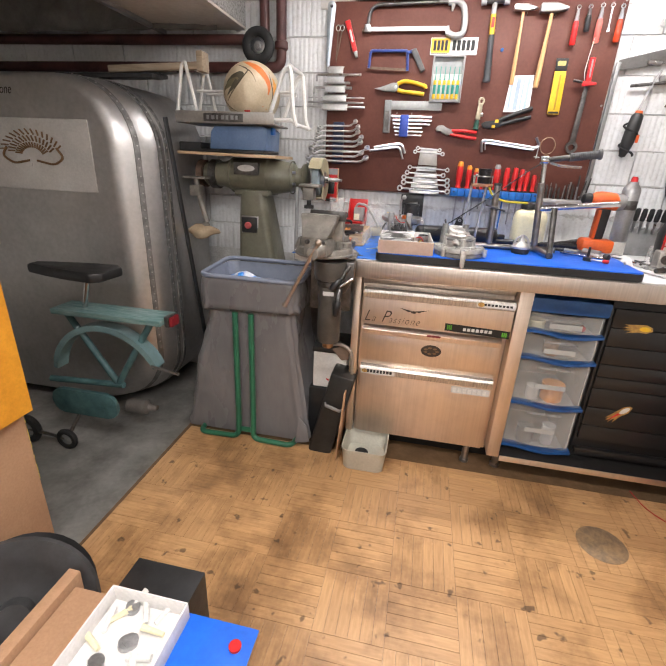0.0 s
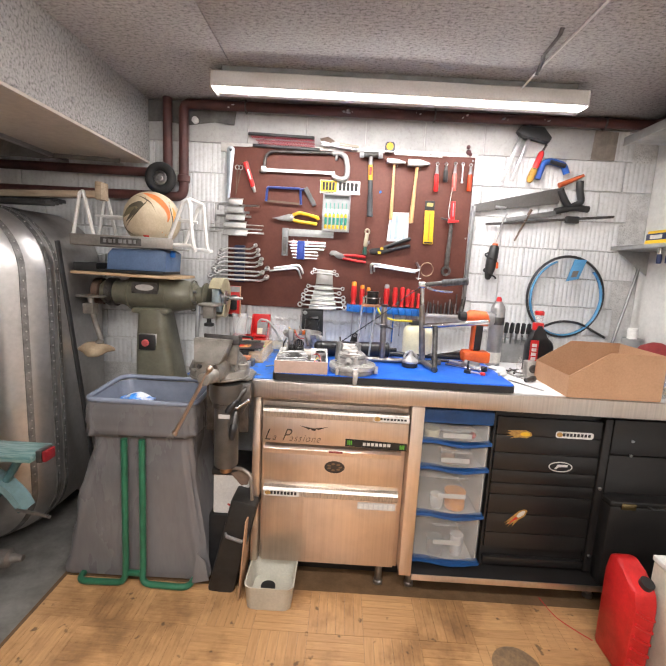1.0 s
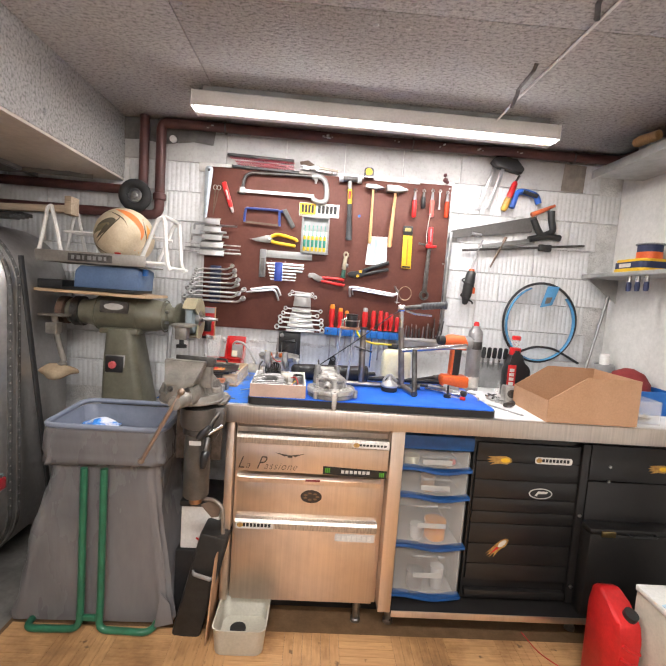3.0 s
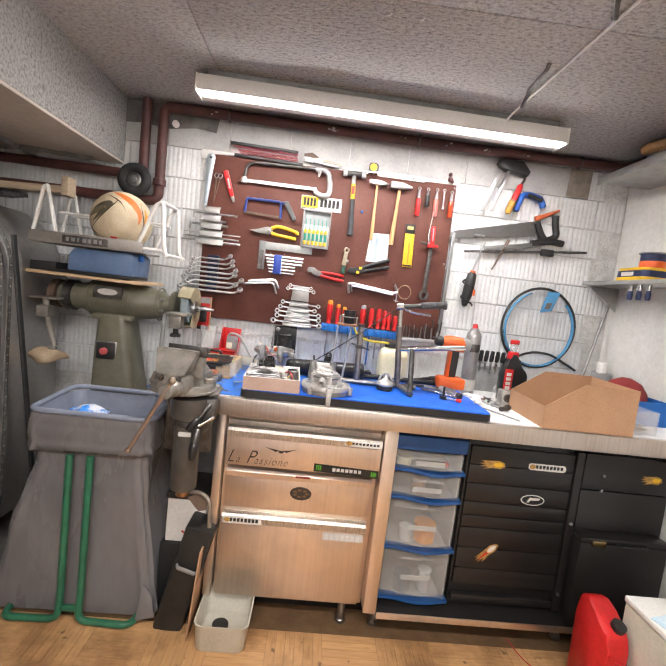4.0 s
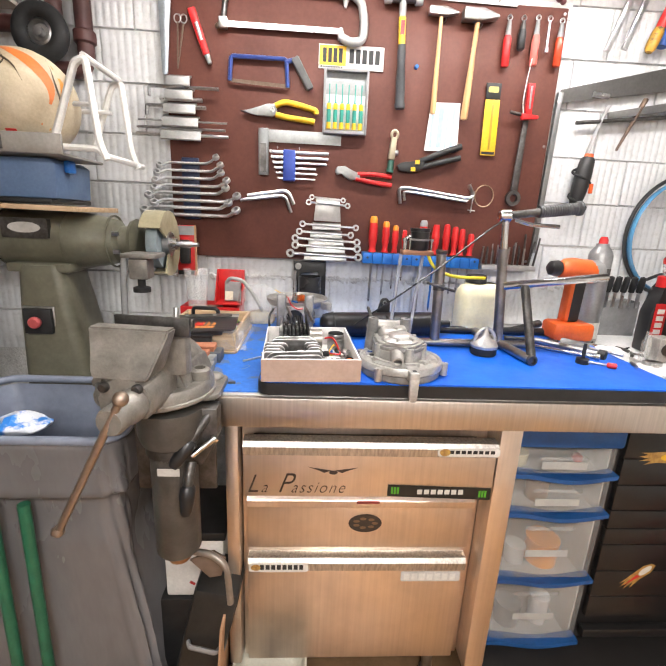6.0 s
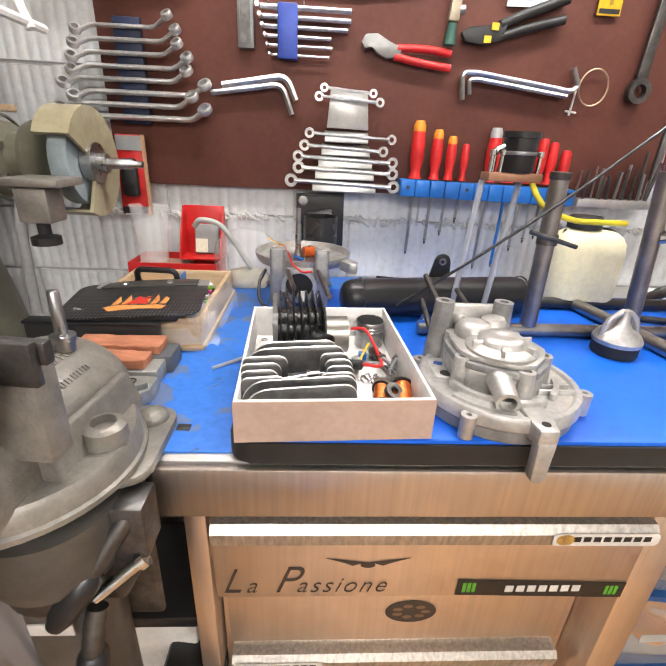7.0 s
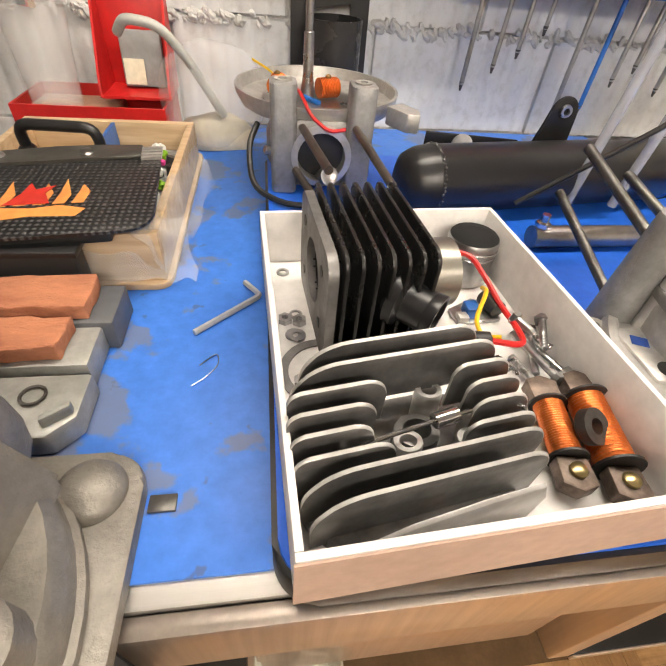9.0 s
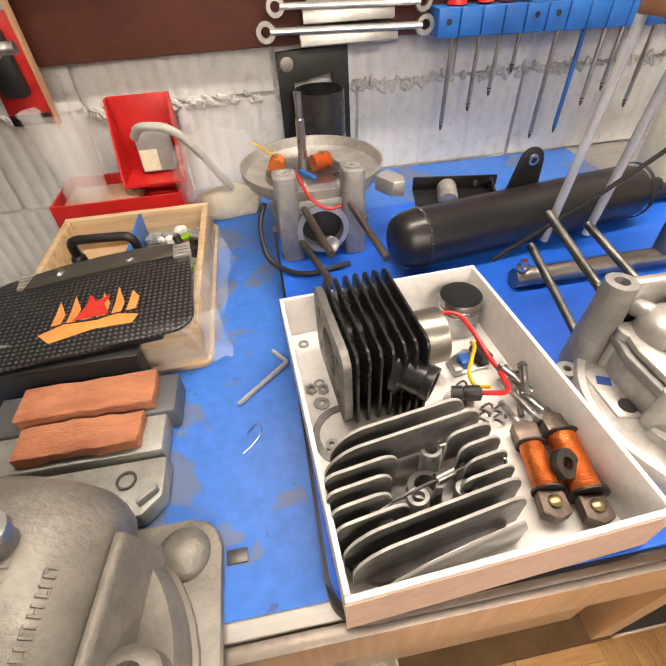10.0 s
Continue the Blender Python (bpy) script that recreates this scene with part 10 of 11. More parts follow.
part("bead", ball(bm_new(), (0.876, TY - 0.012, 1.928), 0.010, 12), surf("maroon", (0.10, 0.03, 0.03), rough=0.4), t)
part("bead", ball(bm_new(), (0.879, TY - 0.012, 1.905), 0.013, 12), bpy.data.materials["maroon"], t)
part("bead", ball(bm_new(), (0.889, TY - 0.012, 1.895), 0.009, 12), bpy.data.materials["maroon"], t)
# torque driver and long spanner
t = on_board("chain_tool", "red tool with steel cross bar over a long dark spanner", "tool", 0.82, 1.57)
part("spine", bar2(bm_new(), (0.826, 1.672), (0.828, 1.582), 0.022, 0.020, TY - 0.026, TY - 0.014, 0.002), RED, t)
part("slot", bar2(bm_new(), (0.826, 1.664), (0.828, 1.60), 0.006, 0.006, TY - 0.027, TY - 0.0262), GREY, t)
part("cross_bar", rod2(bm_new(), (0.772, 1.590), (0.812, 1.583), 0.005, y=TY - 0.02), DARK_STEEL, t)
part("foot", plate(bm_new(), [(0.806, 1.588), (0.860, 1.583), (0.862, 1.573), (0.808, 1.568)], TY - 0.028, TY - 0.012, "y", 0.003), RED, t)
part("cord", tube(bm_new(), [(0.816, TY - 0.02, 1.74), (0.810, TY - 0.02, 1.68), (0.806, TY - 0.02, 1.62), (0.814, TY - 0.02, 1.585)], 0.0015, 0.03, 6), STICK_W, t)
t = on_board("long_spanner", "long dark ring spanner hanging on the board", "spanner", 0.822, 1.31)
part("shank", bar2(bm_new(), (0.829, 1.572), (0.823, 1.355), 0.017, 0.024, TY - 0.014, TY - 0.006, 0.002), DARK_STEEL, t)
part("ring_end", lathe(bm_new(), (0.822, TY - 0.006, 1.335), (0, -1, 0), [(0.013, 0), (0.024, 0), (0.025, 0.003), (0.024, 0.014), (0.013, 0.014), (0.013, 0)], 20, close=False), DARK_STEEL, t)
# small cutter, crimper
t = on_board("pipe_cutter", "small brass and steel pipe cutter on the board", "cutter", 0.412, 1.395)
part("ring", tube(bm_new(), [(0.416 + 0.010 * math.cos(a), TY - 0.010, 1.508 + 0.012 * math.sin(a)) for a in np.linspace(0, 2 * math.pi, 15)[:-1]], 0.0045, seg=8, closed=True), surf("pale_brass", (0.50, 0.44, 0.32), rough=0.4, metal=0.7), t)
part("body", bar2(bm_new(), (0.415, 1.498), (0.410, 1.435), 0.018, 0.022, TY - 0.018, TY - 0.004, 0.003), bpy.data.materials["pale_brass"], t)
part("side_screw", rod2(bm_new(), (0.420, 1.455), (0.430, 1.456), 0.008), STEEL, t)
part("knob", rod2(bm_new(), (0.410, 1.432), (0.408, 1.396), 0.009, 0.012), surf("green_knob", (0.03, 0.10, 0.07), rough=0.4), t, "dark green knob")
t = on_board("crimping_tool", "black crimping tool with yellow marks on the board", "crimper", 0.53, 1.40)
part("jaw_head", plate(bm_new(), [(0.428, 1.418), (0.438, 1.402), (0.475, 1.398), (0.512, 1.408), (0.520, 1.440), (0.480, 1.432), (0.445, 1.428)], TY - 0.020, TY - 0.004, "y", 0.003), BLACK, t)
part("handle", tube(bm_new(), [(0.505, TY - 0.012, 1.434), (0.56, TY - 0.012, 1.458), (0.632, TY - 0.012, 1.484)], 0.0095, 0.03, 10), BLACK, t, "black handle")
part("handle", tube(bm_new(), [(0.505, TY - 0.012, 1.414), (0.56, TY - 0.012, 1.432), (0.632, TY - 0.012, 1.450)], 0.0085, 0.03, 10), BLACK, t, "black handle")
for x, z in ((0.474, 1.402), (0.486, 1.424)):
    part("yellow_mark", box(bm_new(), x, x + 0.014, TY - 0.0222, TY - 0.0202, z, z + 0.012), YELLOW, t)
# Z-shaped lever and wire ring
t = on_board("offset_lever", "bright double-bent steel lever on the board", "lever", 0.56, 1.30)
part("lever", tube(bm_new(), [(0.450, TY - 0.012, 1.302), (0.442, TY - 0.012, 1.350), (0.470, TY - 0.012, 1.352), (0.676, TY - 0.012, 1.328), (0.690, TY - 0.012, 1.338), (0.672, TY - 0.012, 1.37)], 0.0095, 0.014, 8, flat=0.6), NICKEL, t)
part("inner_edge", tube(bm_new(), [(0.463, TY - 0.016, 1.312), (0.458, TY - 0.016, 1.338), (0.476, TY - 0.016, 1.340), (0.670, TY - 0.016, 1.318)], 0.0045, 0.010, 6), STEEL, t)
t = on_board("wire_ring", "thin wire ring with a clip on the board", "ring", 0.725, 1.29)
part("loop", tube(bm_new(), [(0.727 + 0.031 * math.cos(a), TY - 0.008, 1.338 + 0.034 * math.sin(a)) for a in np.linspace(0, 2 * math.pi, 33)[:-1]], 0.0018, seg=6, closed=True), surf("copper_wire", (0.42, 0.30, 0.20), rough=0.4, metal=0.8), t)
part("clip", rod2(bm_new(), (0.692, 1.352), (0.688, 1.284), 0.0022, y=TY - 0.008), NICKEL, t)
part("clip_bar", rod2(bm_new(), (0.678, 1.292), (0.702, 1.290), 0.0018, y=TY - 0.008), NICKEL, t)
# screwdriver rack
DRIVER_CAP = surf("amber_end_cap", (0.80, 0.30, 0.03), (0.65, 0.22, 0.02), rough=0.35)
t = on_board("screwdriver_rack", "blue plastic rail with red-handled screwdrivers", "tool rack", 0.53, 1.108)
for i in range(12):
    x0 = 0.334 + i * 0.0327
    part("block", box(bm_new(), x0, x0 + 0.0312, TY - 0.046, TY - 0.001, 1.108 - 0.0006 * i, 1.143 - 0.0006 * i, 0.002), BLUE, t, "blue holder block")
    if i in (0, 4, 5, 11):
        part("screw_hole", lathe(bm_new(), (x0 + 0.0156, TY - 0.0462, 1.127), (0, -1, 0), [(0, 0), (0.004, 0), (0.004, 0.0006), (0, 0.0006)], 10), BLACK, t)
for i, (x, zt, s, tip) in enumerate(((0.366, 1.258, 1.0, 0.985), (0.408, 1.243, 0.85, 1.01), (0.440, 1.232, 0.75, 1.03), (0.471, 1.218, 0.6, 1.06), (0.532, 1.252, 1.0, 0.955), (0.575, 1.240, 0.9, 0.96), (0.611, 1.242, 0.85, 1.0), (0.640, 1.236, 0.8, 1.02), (0.664, 1.230, 0.75, 1.03), (0.695, 1.215, 0.8, 0.99))):
    d = thing("screwdriver", "red-handled screwdriver in the blue rail", "screwdriver", (x, TY - 0.026, tip), group="screwdrivers in the rail")
    L = zt - 1.144
    r = 0.0150 * s
    part("handle", lathe(bm_new(), (x, TY - 0.026, 1.1445), (0, 0, 1), [(r * 0.95, 0), (r * 0.75, 0.008), (r * 0.7, 0.018), (r * 0.95, 0.035), (r, L * 0.6), (r * 0.85, L * 0.82)], 12, close=False), RED, d, "red handle")
    part("cap", lathe(bm_new(), (x, TY - 0.026, 1.1445 + L * 0.82), (0, 0, 1), [(r * 0.85, 0), (r * 0.86, L * 0.1), (r * 0.6, L * 0.18), (0, L * 0.185)], 12, close=False), GREY if i == 4 else (DRIVER_CAP if i < 3 else RED), d, "end cap")
    part("blade", rod2(bm_new(), (x, 1.108), (x - 0.002, tip), 0.0034 * (0.7 + 0.4 * s), y=TY - 0.026, seg=8), STEEL if i not in (5,) else BLUE, d)
    part("tip", rod2(bm_new(), (x - 0.002, tip + 0.004), (x - 0.002, tip - 0.008), 0.0038, 0.0015, y=TY - 0.026, seg=8), DARK_STEEL, d)
# drill rail
t = on_board("drill_rail", "pale metal rail with upright drill bits", "tool rack", 0.82, 1.098)
part("rail", box(bm_new(), 0.738, 0.925, TY - 0.040, TY - 0.001, 1.100, 1.118, 0.002), STRIP, t)
rd = random.Random(11)
for i in range(20):
    x = 0.744 + i * 0.0092
    h = 0.045 + 0.03 * rd.random() + (0.03 if i > 15 else 0)
    r = 0.0022 + 0.0022 * rd.random()
    lean = rd.uniform(-0.004, 0.004) + (0.012 if i > 16 else 0)
    part("drill_bit", cyl(bm_new(), (x, TY - 0.012 - 0.018 * (i % 2), 1.1185), (x + lean, TY - 0.012 - 0.018 * (i % 2), 1.1185 + h), r, r * 0.8, 7), DARK_STEEL if i % 3 else STEEL, t)

# ---- things on the bare wall ----
WY = WALL_Y - 0.012


def rodw(bm, a, b, r0, r1=None, y=WY - 0.014, seg=12):
    return cyl(bm, (a[0], y, a[1]), (b[0], y, b[1]), r0, r1, seg)


t = thing("bar_clamp", "black bar clamp with red handle hanging on the wall", "clamp", (1.16, WY - 0.02, 1.78))
part("bar", bar2(bm_new(), (1.125, 1.99), (1.055, 1.780), 0.018, 0.018, WY - 0.020, WY - 0.010), NICKEL, t, "bright steel bar")
part("bar", bar2(bm_new(), (1.160, 1.985), (1.100, 1.782), 0.016, 0.016, WY - 0.034, WY - 0.024), NICKEL, t, "bright steel bar")
part("head", plate(bm_new(), [(1.095, 2.01), (1.115, 2.035), (1.22, 2.03), (1.262, 1.985), (1.25, 1.96), (1.205, 1.972), (1.12, 1.985)], WY - 0.045, WY - 0.006, "y", 0.006), BLACK, t, "black clamp head")
part("screw", rodw(bm_new(), (1.246, 1.955), (1.225, 1.915), 0.006, y=WY - 0.025), DARK_STEEL, t)
part("handle", lathe(bm_new(), (1.230, WY - 0.025, 1.925), (-0.33, 0, -1), [(0.008, 0), (0.014, 0.01), (0.015, 0.07), (0.012, 0.085)], 14), RED, t, "red handle")
part("handle_end", lathe(bm_new(), (1.203, WY - 0.025, 1.845), (-0.33, 0, -1), [(0.014, 0), (0.017, 0.015), (0.016, 0.055), (0.010, 0.068), (0, 0.07)], 14), surf("amber_black_grip", (0.45, 0.25, 0.03), (0.05, 0.04, 0.03), rough=0.4, scale=20, lo=0.45, hi=0.5), t)
t = thing("pad_saw", "small saw with blue handle hanging on the wall", "saw", (1.30, WY, 1.79))
part("handle", tube(bm_new(), [(1.225, WY - 0.016, 1.80), (1.245, WY - 0.016, 1.875), (1.275, WY - 0.016, 1.885), (1.345, WY - 0.016, 1.870), (1.362, WY - 0.016, 1.83)], 0.015, 0.03, 10), surf("saw_blue", (0.02, 0.10, 0.42), rough=0.4), t, "blue plastic handle")
part("inlay", tube(bm_new(), [(1.27, WY - 0.030, 1.880), (1.345, WY - 0.030, 1.862)], 0.010, 0, 8), BLACK, t)
t = thing("hand_saw", "hand saw with black and orange handle on the wall", "saw", (1.2, WY, 1.64))
part("blade", plate(bm_new(), [(0.925, 1.628), (1.345, 1.690), (1.365, 1.770), (0.935, 1.668)], WY - 0.010, WY - 0.007, "y"), surf("saw_steel", (0.20, 0.195, 0.185), (0.14, 0.135, 0.13), rough=0.4, metal=0.8, scale=5), t, "dull steel blade")
part("handle", tube(bm_new(), [(1.345, WY - 0.012, 1.755), (1.375, WY - 0.012, 1.70), (1.40, WY - 0.012, 1.672), (1.455, WY - 0.012, 1.700), (1.438, WY - 0.012, 1.76), (1.435, WY - 0.012, 1.80)], 0.0165, 0.02, 10), BLACK, t, "black handle")
part("handle_top", tube(bm_new(), [(1.335, WY - 0.012, 1.775), (1.39, WY - 0.012, 1.800), (1.448, WY - 0.012, 1.828)], [0.013, 0.011, 0.007], 0, 10), surf("saw_orange", (0.60, 0.14, 0.05), rough=0.4), t, "orange handle edge")
t = thing("clamp_bar", "dark sliding clamp hanging level on the wall", "clamp", (1.3, WY, 1.60))
part("bar", rodw(bm_new(), (1.00, 1.575), (1.62, 1.640), 0.006), DARK_STEEL, t)
part("flat_arm", bar2(bm_new(), (1.10, 1.60), (1.36, 1.648), 0.020, 0.026, WY - 0.020, WY - 0.008), GREY_BLADE, t)
part("grip", tube(bm_new(), [(1.33, WY - 0.016, 1.652), (1.42, WY - 0.016, 1.675), (1.49, WY - 0.016, 1.668)], 0.016, 0.03, 10), BLACK, t, "black grip")
part("slider", box(bm_new(), 1.385, 1.45, WY - 0.028, WY - 0.006, 1.598, 1.632, 0.006), BLACK, t)
t = thing("round_file", "rusty round file hanging aslant on the wall", "file", (1.17, WY, 1.50))
part("file", rodw(bm_new(), (1.215, 1.655), (1.150, 1.500), 0.008, 0.004), RUSTY, t)
part("pegs", rodw(bm_new(), (1.04, 1.66), (1.09, 1.655), 0.008), STEEL, t)
t = thing("rotary_tool", "black and orange corded rotary tool hanging on the wall", "rotary tool", (1.04, WY, 1.28))
part("strap", tube(bm_new(), [(1.10, WY - 0.012, 1.63), (1.082, WY - 0.012, 1.59), (1.055, WY - 0.012, 1.48)], 0.010, 0.03, 8, flat=0.4), surf("grey_strap", (0.42, 0.42, 0.42), rough=0.5), t, "grey hanging strap")
part("body", lathe(bm_new(), (1.052, WY - 0.03, 1.475), (-0.12, 0, -1), [(0.012, 0), (0.022, 0.01), (0.026, 0.06), (0.024, 0.12), (0.018, 0.15), (0.012, 0.17), (0, 0.175)], 16), BLACK, t)
part("orange_band", lathe(bm_new(), (1.053, WY - 0.03, 1.482), (-0.12, 0, -1), [(0.013, 0), (0.015, 0.012), (0.013, 0.024)], 14), ORANGE, t)
part("switch", box(bm_new(), 1.058, 1.068, WY - 0.06, WY - 0.05, 1.36, 1.39, 0.002), ORANGE, t)
part("cord", tube(bm_new(), [(1.04 + 0.030 * math.cos(a * 1.0), WY - 0.03 + 0.022 * math.sin(a), 1.46 - 0.012 * a) for a in np.linspace(0, 12.5, 60)], 0.0042, 0, 7), RUBBER, t, "wound black cord")
t = thing("cable_hoop", "large loop of black cable with blue tape on the wall", "cable", (1.44, WY, 1.03))
HC, HR = (1.437, 1.236), 0.190
part("black_loop", tube(bm_new(), [(HC[0] + HR * math.cos(a), WY - 0.010, HC[1] + (HR + 0.012) * math.sin(a)) for a in np.linspace(0, 2 * math.pi, 49)[:-1]], 0.0065, seg=8, closed=True), BLACK, t)
part("blue_loop", tube(bm_new(), [(HC[0] + (HR - 0.014) * math.cos(a), WY - 0.016, HC[1] - 0.004 + (HR + 0.0) * math.sin(a)) for a in np.linspace(math.pi * 0.62, math.pi * 2.25, 40)], 0.013, 0, 8, flat=0.35), surf("blue_film", (0.12, 0.36, 0.62), (0.08, 0.28, 0.50), rough=0.25, alpha=0.75), t, "blue plastic sleeve")
part("tail", tube(bm_new(), [(1.33, WY - 0.02, 1.075), (1.42, WY - 0.02, 1.115), (1.52, WY - 0.02, 1.11), (1.60, WY - 0.02, 1.07), (1.66, WY - 0.02, 1.04)], 0.006, 0.05, 8), BLACK, t, "loose cable end")
part("card", plate(bm_new(), [(1.425, 1.315), (1.485, 1.330), (1.515, 1.425), (1.455, 1.425)], WY - 0.026, WY - 0.020, "y", 0.001), surf("blue_card", (0.10, 0.33, 0.60), rough=0.4), t, "blue product card")
part("card_print", plate(bm_new(), [(1.445, 1.335), (1.472, 1.340), (1.482, 1.370), (1.452, 1.368)], WY - 0.0268, WY - 0.0262, "y"), surf("card_print", (0.16, 0.14, 0.12), rough=0.5), t)
t = thing("leaning_rod", "thin grey metal rod leaning in the wall corner", "rod", (1.70, 0.64, 0.902))
part("rod", cyl(bm_new(), (1.635, 0.60, 0.903), (1.785, 0.655, 1.485), 0.007, seg=10), GREY_BLADE, t)
t = thing("wall_strip", "narrow grey metal strip fixed beside the board", "strip", (0.930, WY, 1.2))
part("strip", bar2(bm_new(), (0.937, 1.66), (0.930, 1.16), 0.016, 0.016, WY - 0.012, WY + 0.002), GREY_BLADE, t)
# bare patch on the wall and dark patch behind the pipe bend
t = thing("wall_patch", "bare rusty patch in the painted wall", "patch", (1.53, WALL_Y - 0.012, 1.90), kind="structure")
part("patch", plate(bm_new(), [(1.475, 1.905), (1.59, 1.902), (1.594, 2.035), (1.482, 2.04)], WALL_Y - 0.0125, WALL_Y - 0.0115, "y"), surf("bare_brown", (0.30, 0.26, 0.22), (0.17, 0.145, 0.12), rough=0.9, scale=18), t)
t = thing("wall_patch", "dark rough wall patch behind the pipe bend", "patch", (-0.5, WALL_Y - 0.012, 1.98), kind="structure")
part("patch", plate(bm_new(), [(-0.70, 1.985), (-0.60, 1.99), (-0.50, 1.975), (-0.36, 1.995), (-0.265, 1.985), (-0.255, 2.05), (-0.28, 2.088), (-0.70, 2.088)], WALL_Y - 0.0125, WALL_Y - 0.0115, "y"), surf("dark_patch_concrete", (0.17, 0.165, 0.155), (0.08, 0.078, 0.075), rough=0.95, scale=12, bump=0.6, depth=0.004), t)

# ---- shelves on the side wall ----
t = thing("wall_shelf", "grey metal wall shelf with stored things", "shelf", (1.70, 0.2, 1.48))
part("board", box(bm_new(), 1.62, 1.798, -0.9, 0.665, 1.478, 1.496, 0.003), STRIP, t)
part("bracket", plate(bm_new(), [(1.798, 1.477), (1.64, 1.477), (1.66, 1.46), (1.798, 1.36)], 0.64, 0.646, "y", 0.001), STRIP, t)
t2 = thing("wall_shelf", "upper grey metal wall shelf near the ceiling", "shelf", (1.70, 0.2, 1.94))
part("board", box(bm_new(), 1.55, 1.798, -0.9, 0.560, 1.945, 1.965, 0.003), STRIP, t2)
part("front_lip", box(bm_new(), 1.545, 1.5497, -0.9, 0.560, 1.935, 1.972, 0.001), STRIP, t2)
y_ = thing("abrasive_pad", "yellow and navy sanding pad on the shelf", "pad", (1.70, 0.36, 1.497))
part("base", plate(bm_new(), rrect(1.635, 1.775, 0.28, 0.47, 0.03), 1.4965, 1.512, "z", 0.003), YELLOW, y_)
part("middle", plate(bm_new(), rrect(1.637, 1.773, 0.282, 0.468, 0.03), 1.5125, 1.540, "z", 0.003), surf("navy", (0.02, 0.03, 0.09), rough=0.5), y_, "navy middle layer")
part("top", plate(bm_new(), rrect(1.640, 1.770, 0.285, 0.465, 0.03), 1.5405, 1.552, "z", 0.003), YELLOW, y_)
part("tag", box(bm_new(), 1.635, 1.6368, 0.35, 0.42, 1.517, 1.533), STICK_W, y_)
s_ = thing("tape_roll", "navy and orange roll standing on the sanding pad", "roll", (1.71, 0.345, 1.553))
part("core", lathe(bm_new(), (1.71, 0.345, 1.5525), (0, 0, 1), [(0, 0), (0.048, 0), (0.048, 0.03), (0, 0.03)], 24), ORANGE, s_, "orange printed band")
part("top", lathe(bm_new(), (1.71, 0.345, 1.583), (0, 0, 1), [(0, 0), (0.047, 0), (0.047, 0.03), (0, 0.03)], 24), bpy.data.materials["navy"], s_)
part("lid", lathe(bm_new(), (1.71, 0.345, 1.6135), (0, 0, 1), [(0, 0), (0.054, 0), (0.054, 0.005), (0, 0.006)], 24), GREY, s_)
for i in range(3):
    v_ = thing("blue_clip", "blue and chrome clip hanging under the shelf", "clip", (1.64, 0.25 + 0.05 * i, 1.42), group="clips under the shelf")
    part("chrome_top", lathe(bm_new(), (1.64, 0.25 + 0.05 * i, 1.45), (0, 0, 1), [(0, 0), (0.010, 0), (0.010, 0.026), (0.006, 0.0275)], 12), CHROME, v_)
    part("blue_end", lathe(bm_new(), (1.64, 0.25 + 0.05 * i, 1.41), (0, 0, 1), [(0, 0), (0.009, 0.002), (0.011, 0.02), (0.009, 0.0395), (0, 0.0396)], 12), bpy.data.materials["navy"], v_)
j_ = thing("steel_pot", "steel pot with wooden scrub brush on the upper shelf", "pot", (1.68, 0.36, 1.966))
part("pot", lathe(bm_new(), (1.69, 0.36, 1.9655), (0, 0, 1), [(0, 0), (0.06, 0), (0.062, 0.004), (0.062, 0.08), (0.059, 0.08), (0.059, 0.01), (0, 0.01)], 28), STEEL, j_)
part("brush", lathe(bm_new(), (1.62, 0.40, 2.052), (0.2, -1, 0.0), [(0, 0), (0.018, 0.004), (0.024, 0.03), (0.020, 0.11), (0, 0.12)], 16), HANDLE_WOOD, j_, "wooden brush back")

# ---- ceiling cable and screws ----
t = thing("ceiling_cable", "thin white cable clipped under the ceiling", "cable", (1.03, 0.1, 2.10))
part("cable", tube(bm_new(), [(0.965, 0.290, CEIL_Z - 0.040), (0.978, 0.18, CEIL_Z - 0.018), (0.993, -0.08, CEIL_Z - 0.006), (0.998, -0.6, CEIL_Z - 0.006), (1.0, -3.1, CEIL_Z - 0.006)], 0.0042, 0.05, 8), WHITE, t)
t = thing("ceiling_strap", "dark bent strap hanging from the ceiling", "strap", (0.95, 0.05, 2.07))
part("strap", tube(bm_new(), [(0.943, -0.055, CEIL_Z), (0.943, -0.04, CEIL_Z - 0.016), (0.950, 0.085, CEIL_Z - 0.018), (0.958, 0.105, CEIL_Z - 0.024), (0.966, 0.165, CEIL_Z - 0.042)], 0.007, 0.02, 8, flat=0.4), DARK_STEEL, t)
part("strap_end", tube(bm_new(), [(0.985, -0.285, CEIL_Z), (0.98, -0.30, CEIL_Z - 0.017), (0.942, -0.36, CEIL_Z - 0.017), (0.92, -0.45, CEIL_Z - 0.012)], 0.007, 0.01, 8, flat=0.4), DARK_STEEL, t)
bm = bm_new()
for x, y in ((-0.203, -0.196), (-0.152, -0.185), (0.407, -0.169), (0.502, -0.169), (0.41, -0.27), (0.497, -0.268), (1.182, -0.157), (1.171, -0.252), (-0.652, 0.298), (-0.651, 0.382), (-0.64, 0.62), (0.36, 0.50), (1.02, 0.49), (-0.2, 0.48)):
    lathe(bm, (x, y, CEIL_Z), (0, 0, -1), [(0.010, -0.001), (0.009, 0.001), (0.005, 0.003), (0, 0.0035)], 10)
for y, z in ((0.495, 2.022), (0.486, 1.872), (0.10, 2.02), (0.09, 1.87), (-0.30, 2.02), (-0.31, 1.87), (-0.70, 1.95)):
    lathe(bm, (-0.690, y, z), (1, 0, 0), [(0.010, -0.001), (0.009, 0.001), (0.005, 0.003), (0, 0.0035)], 10)
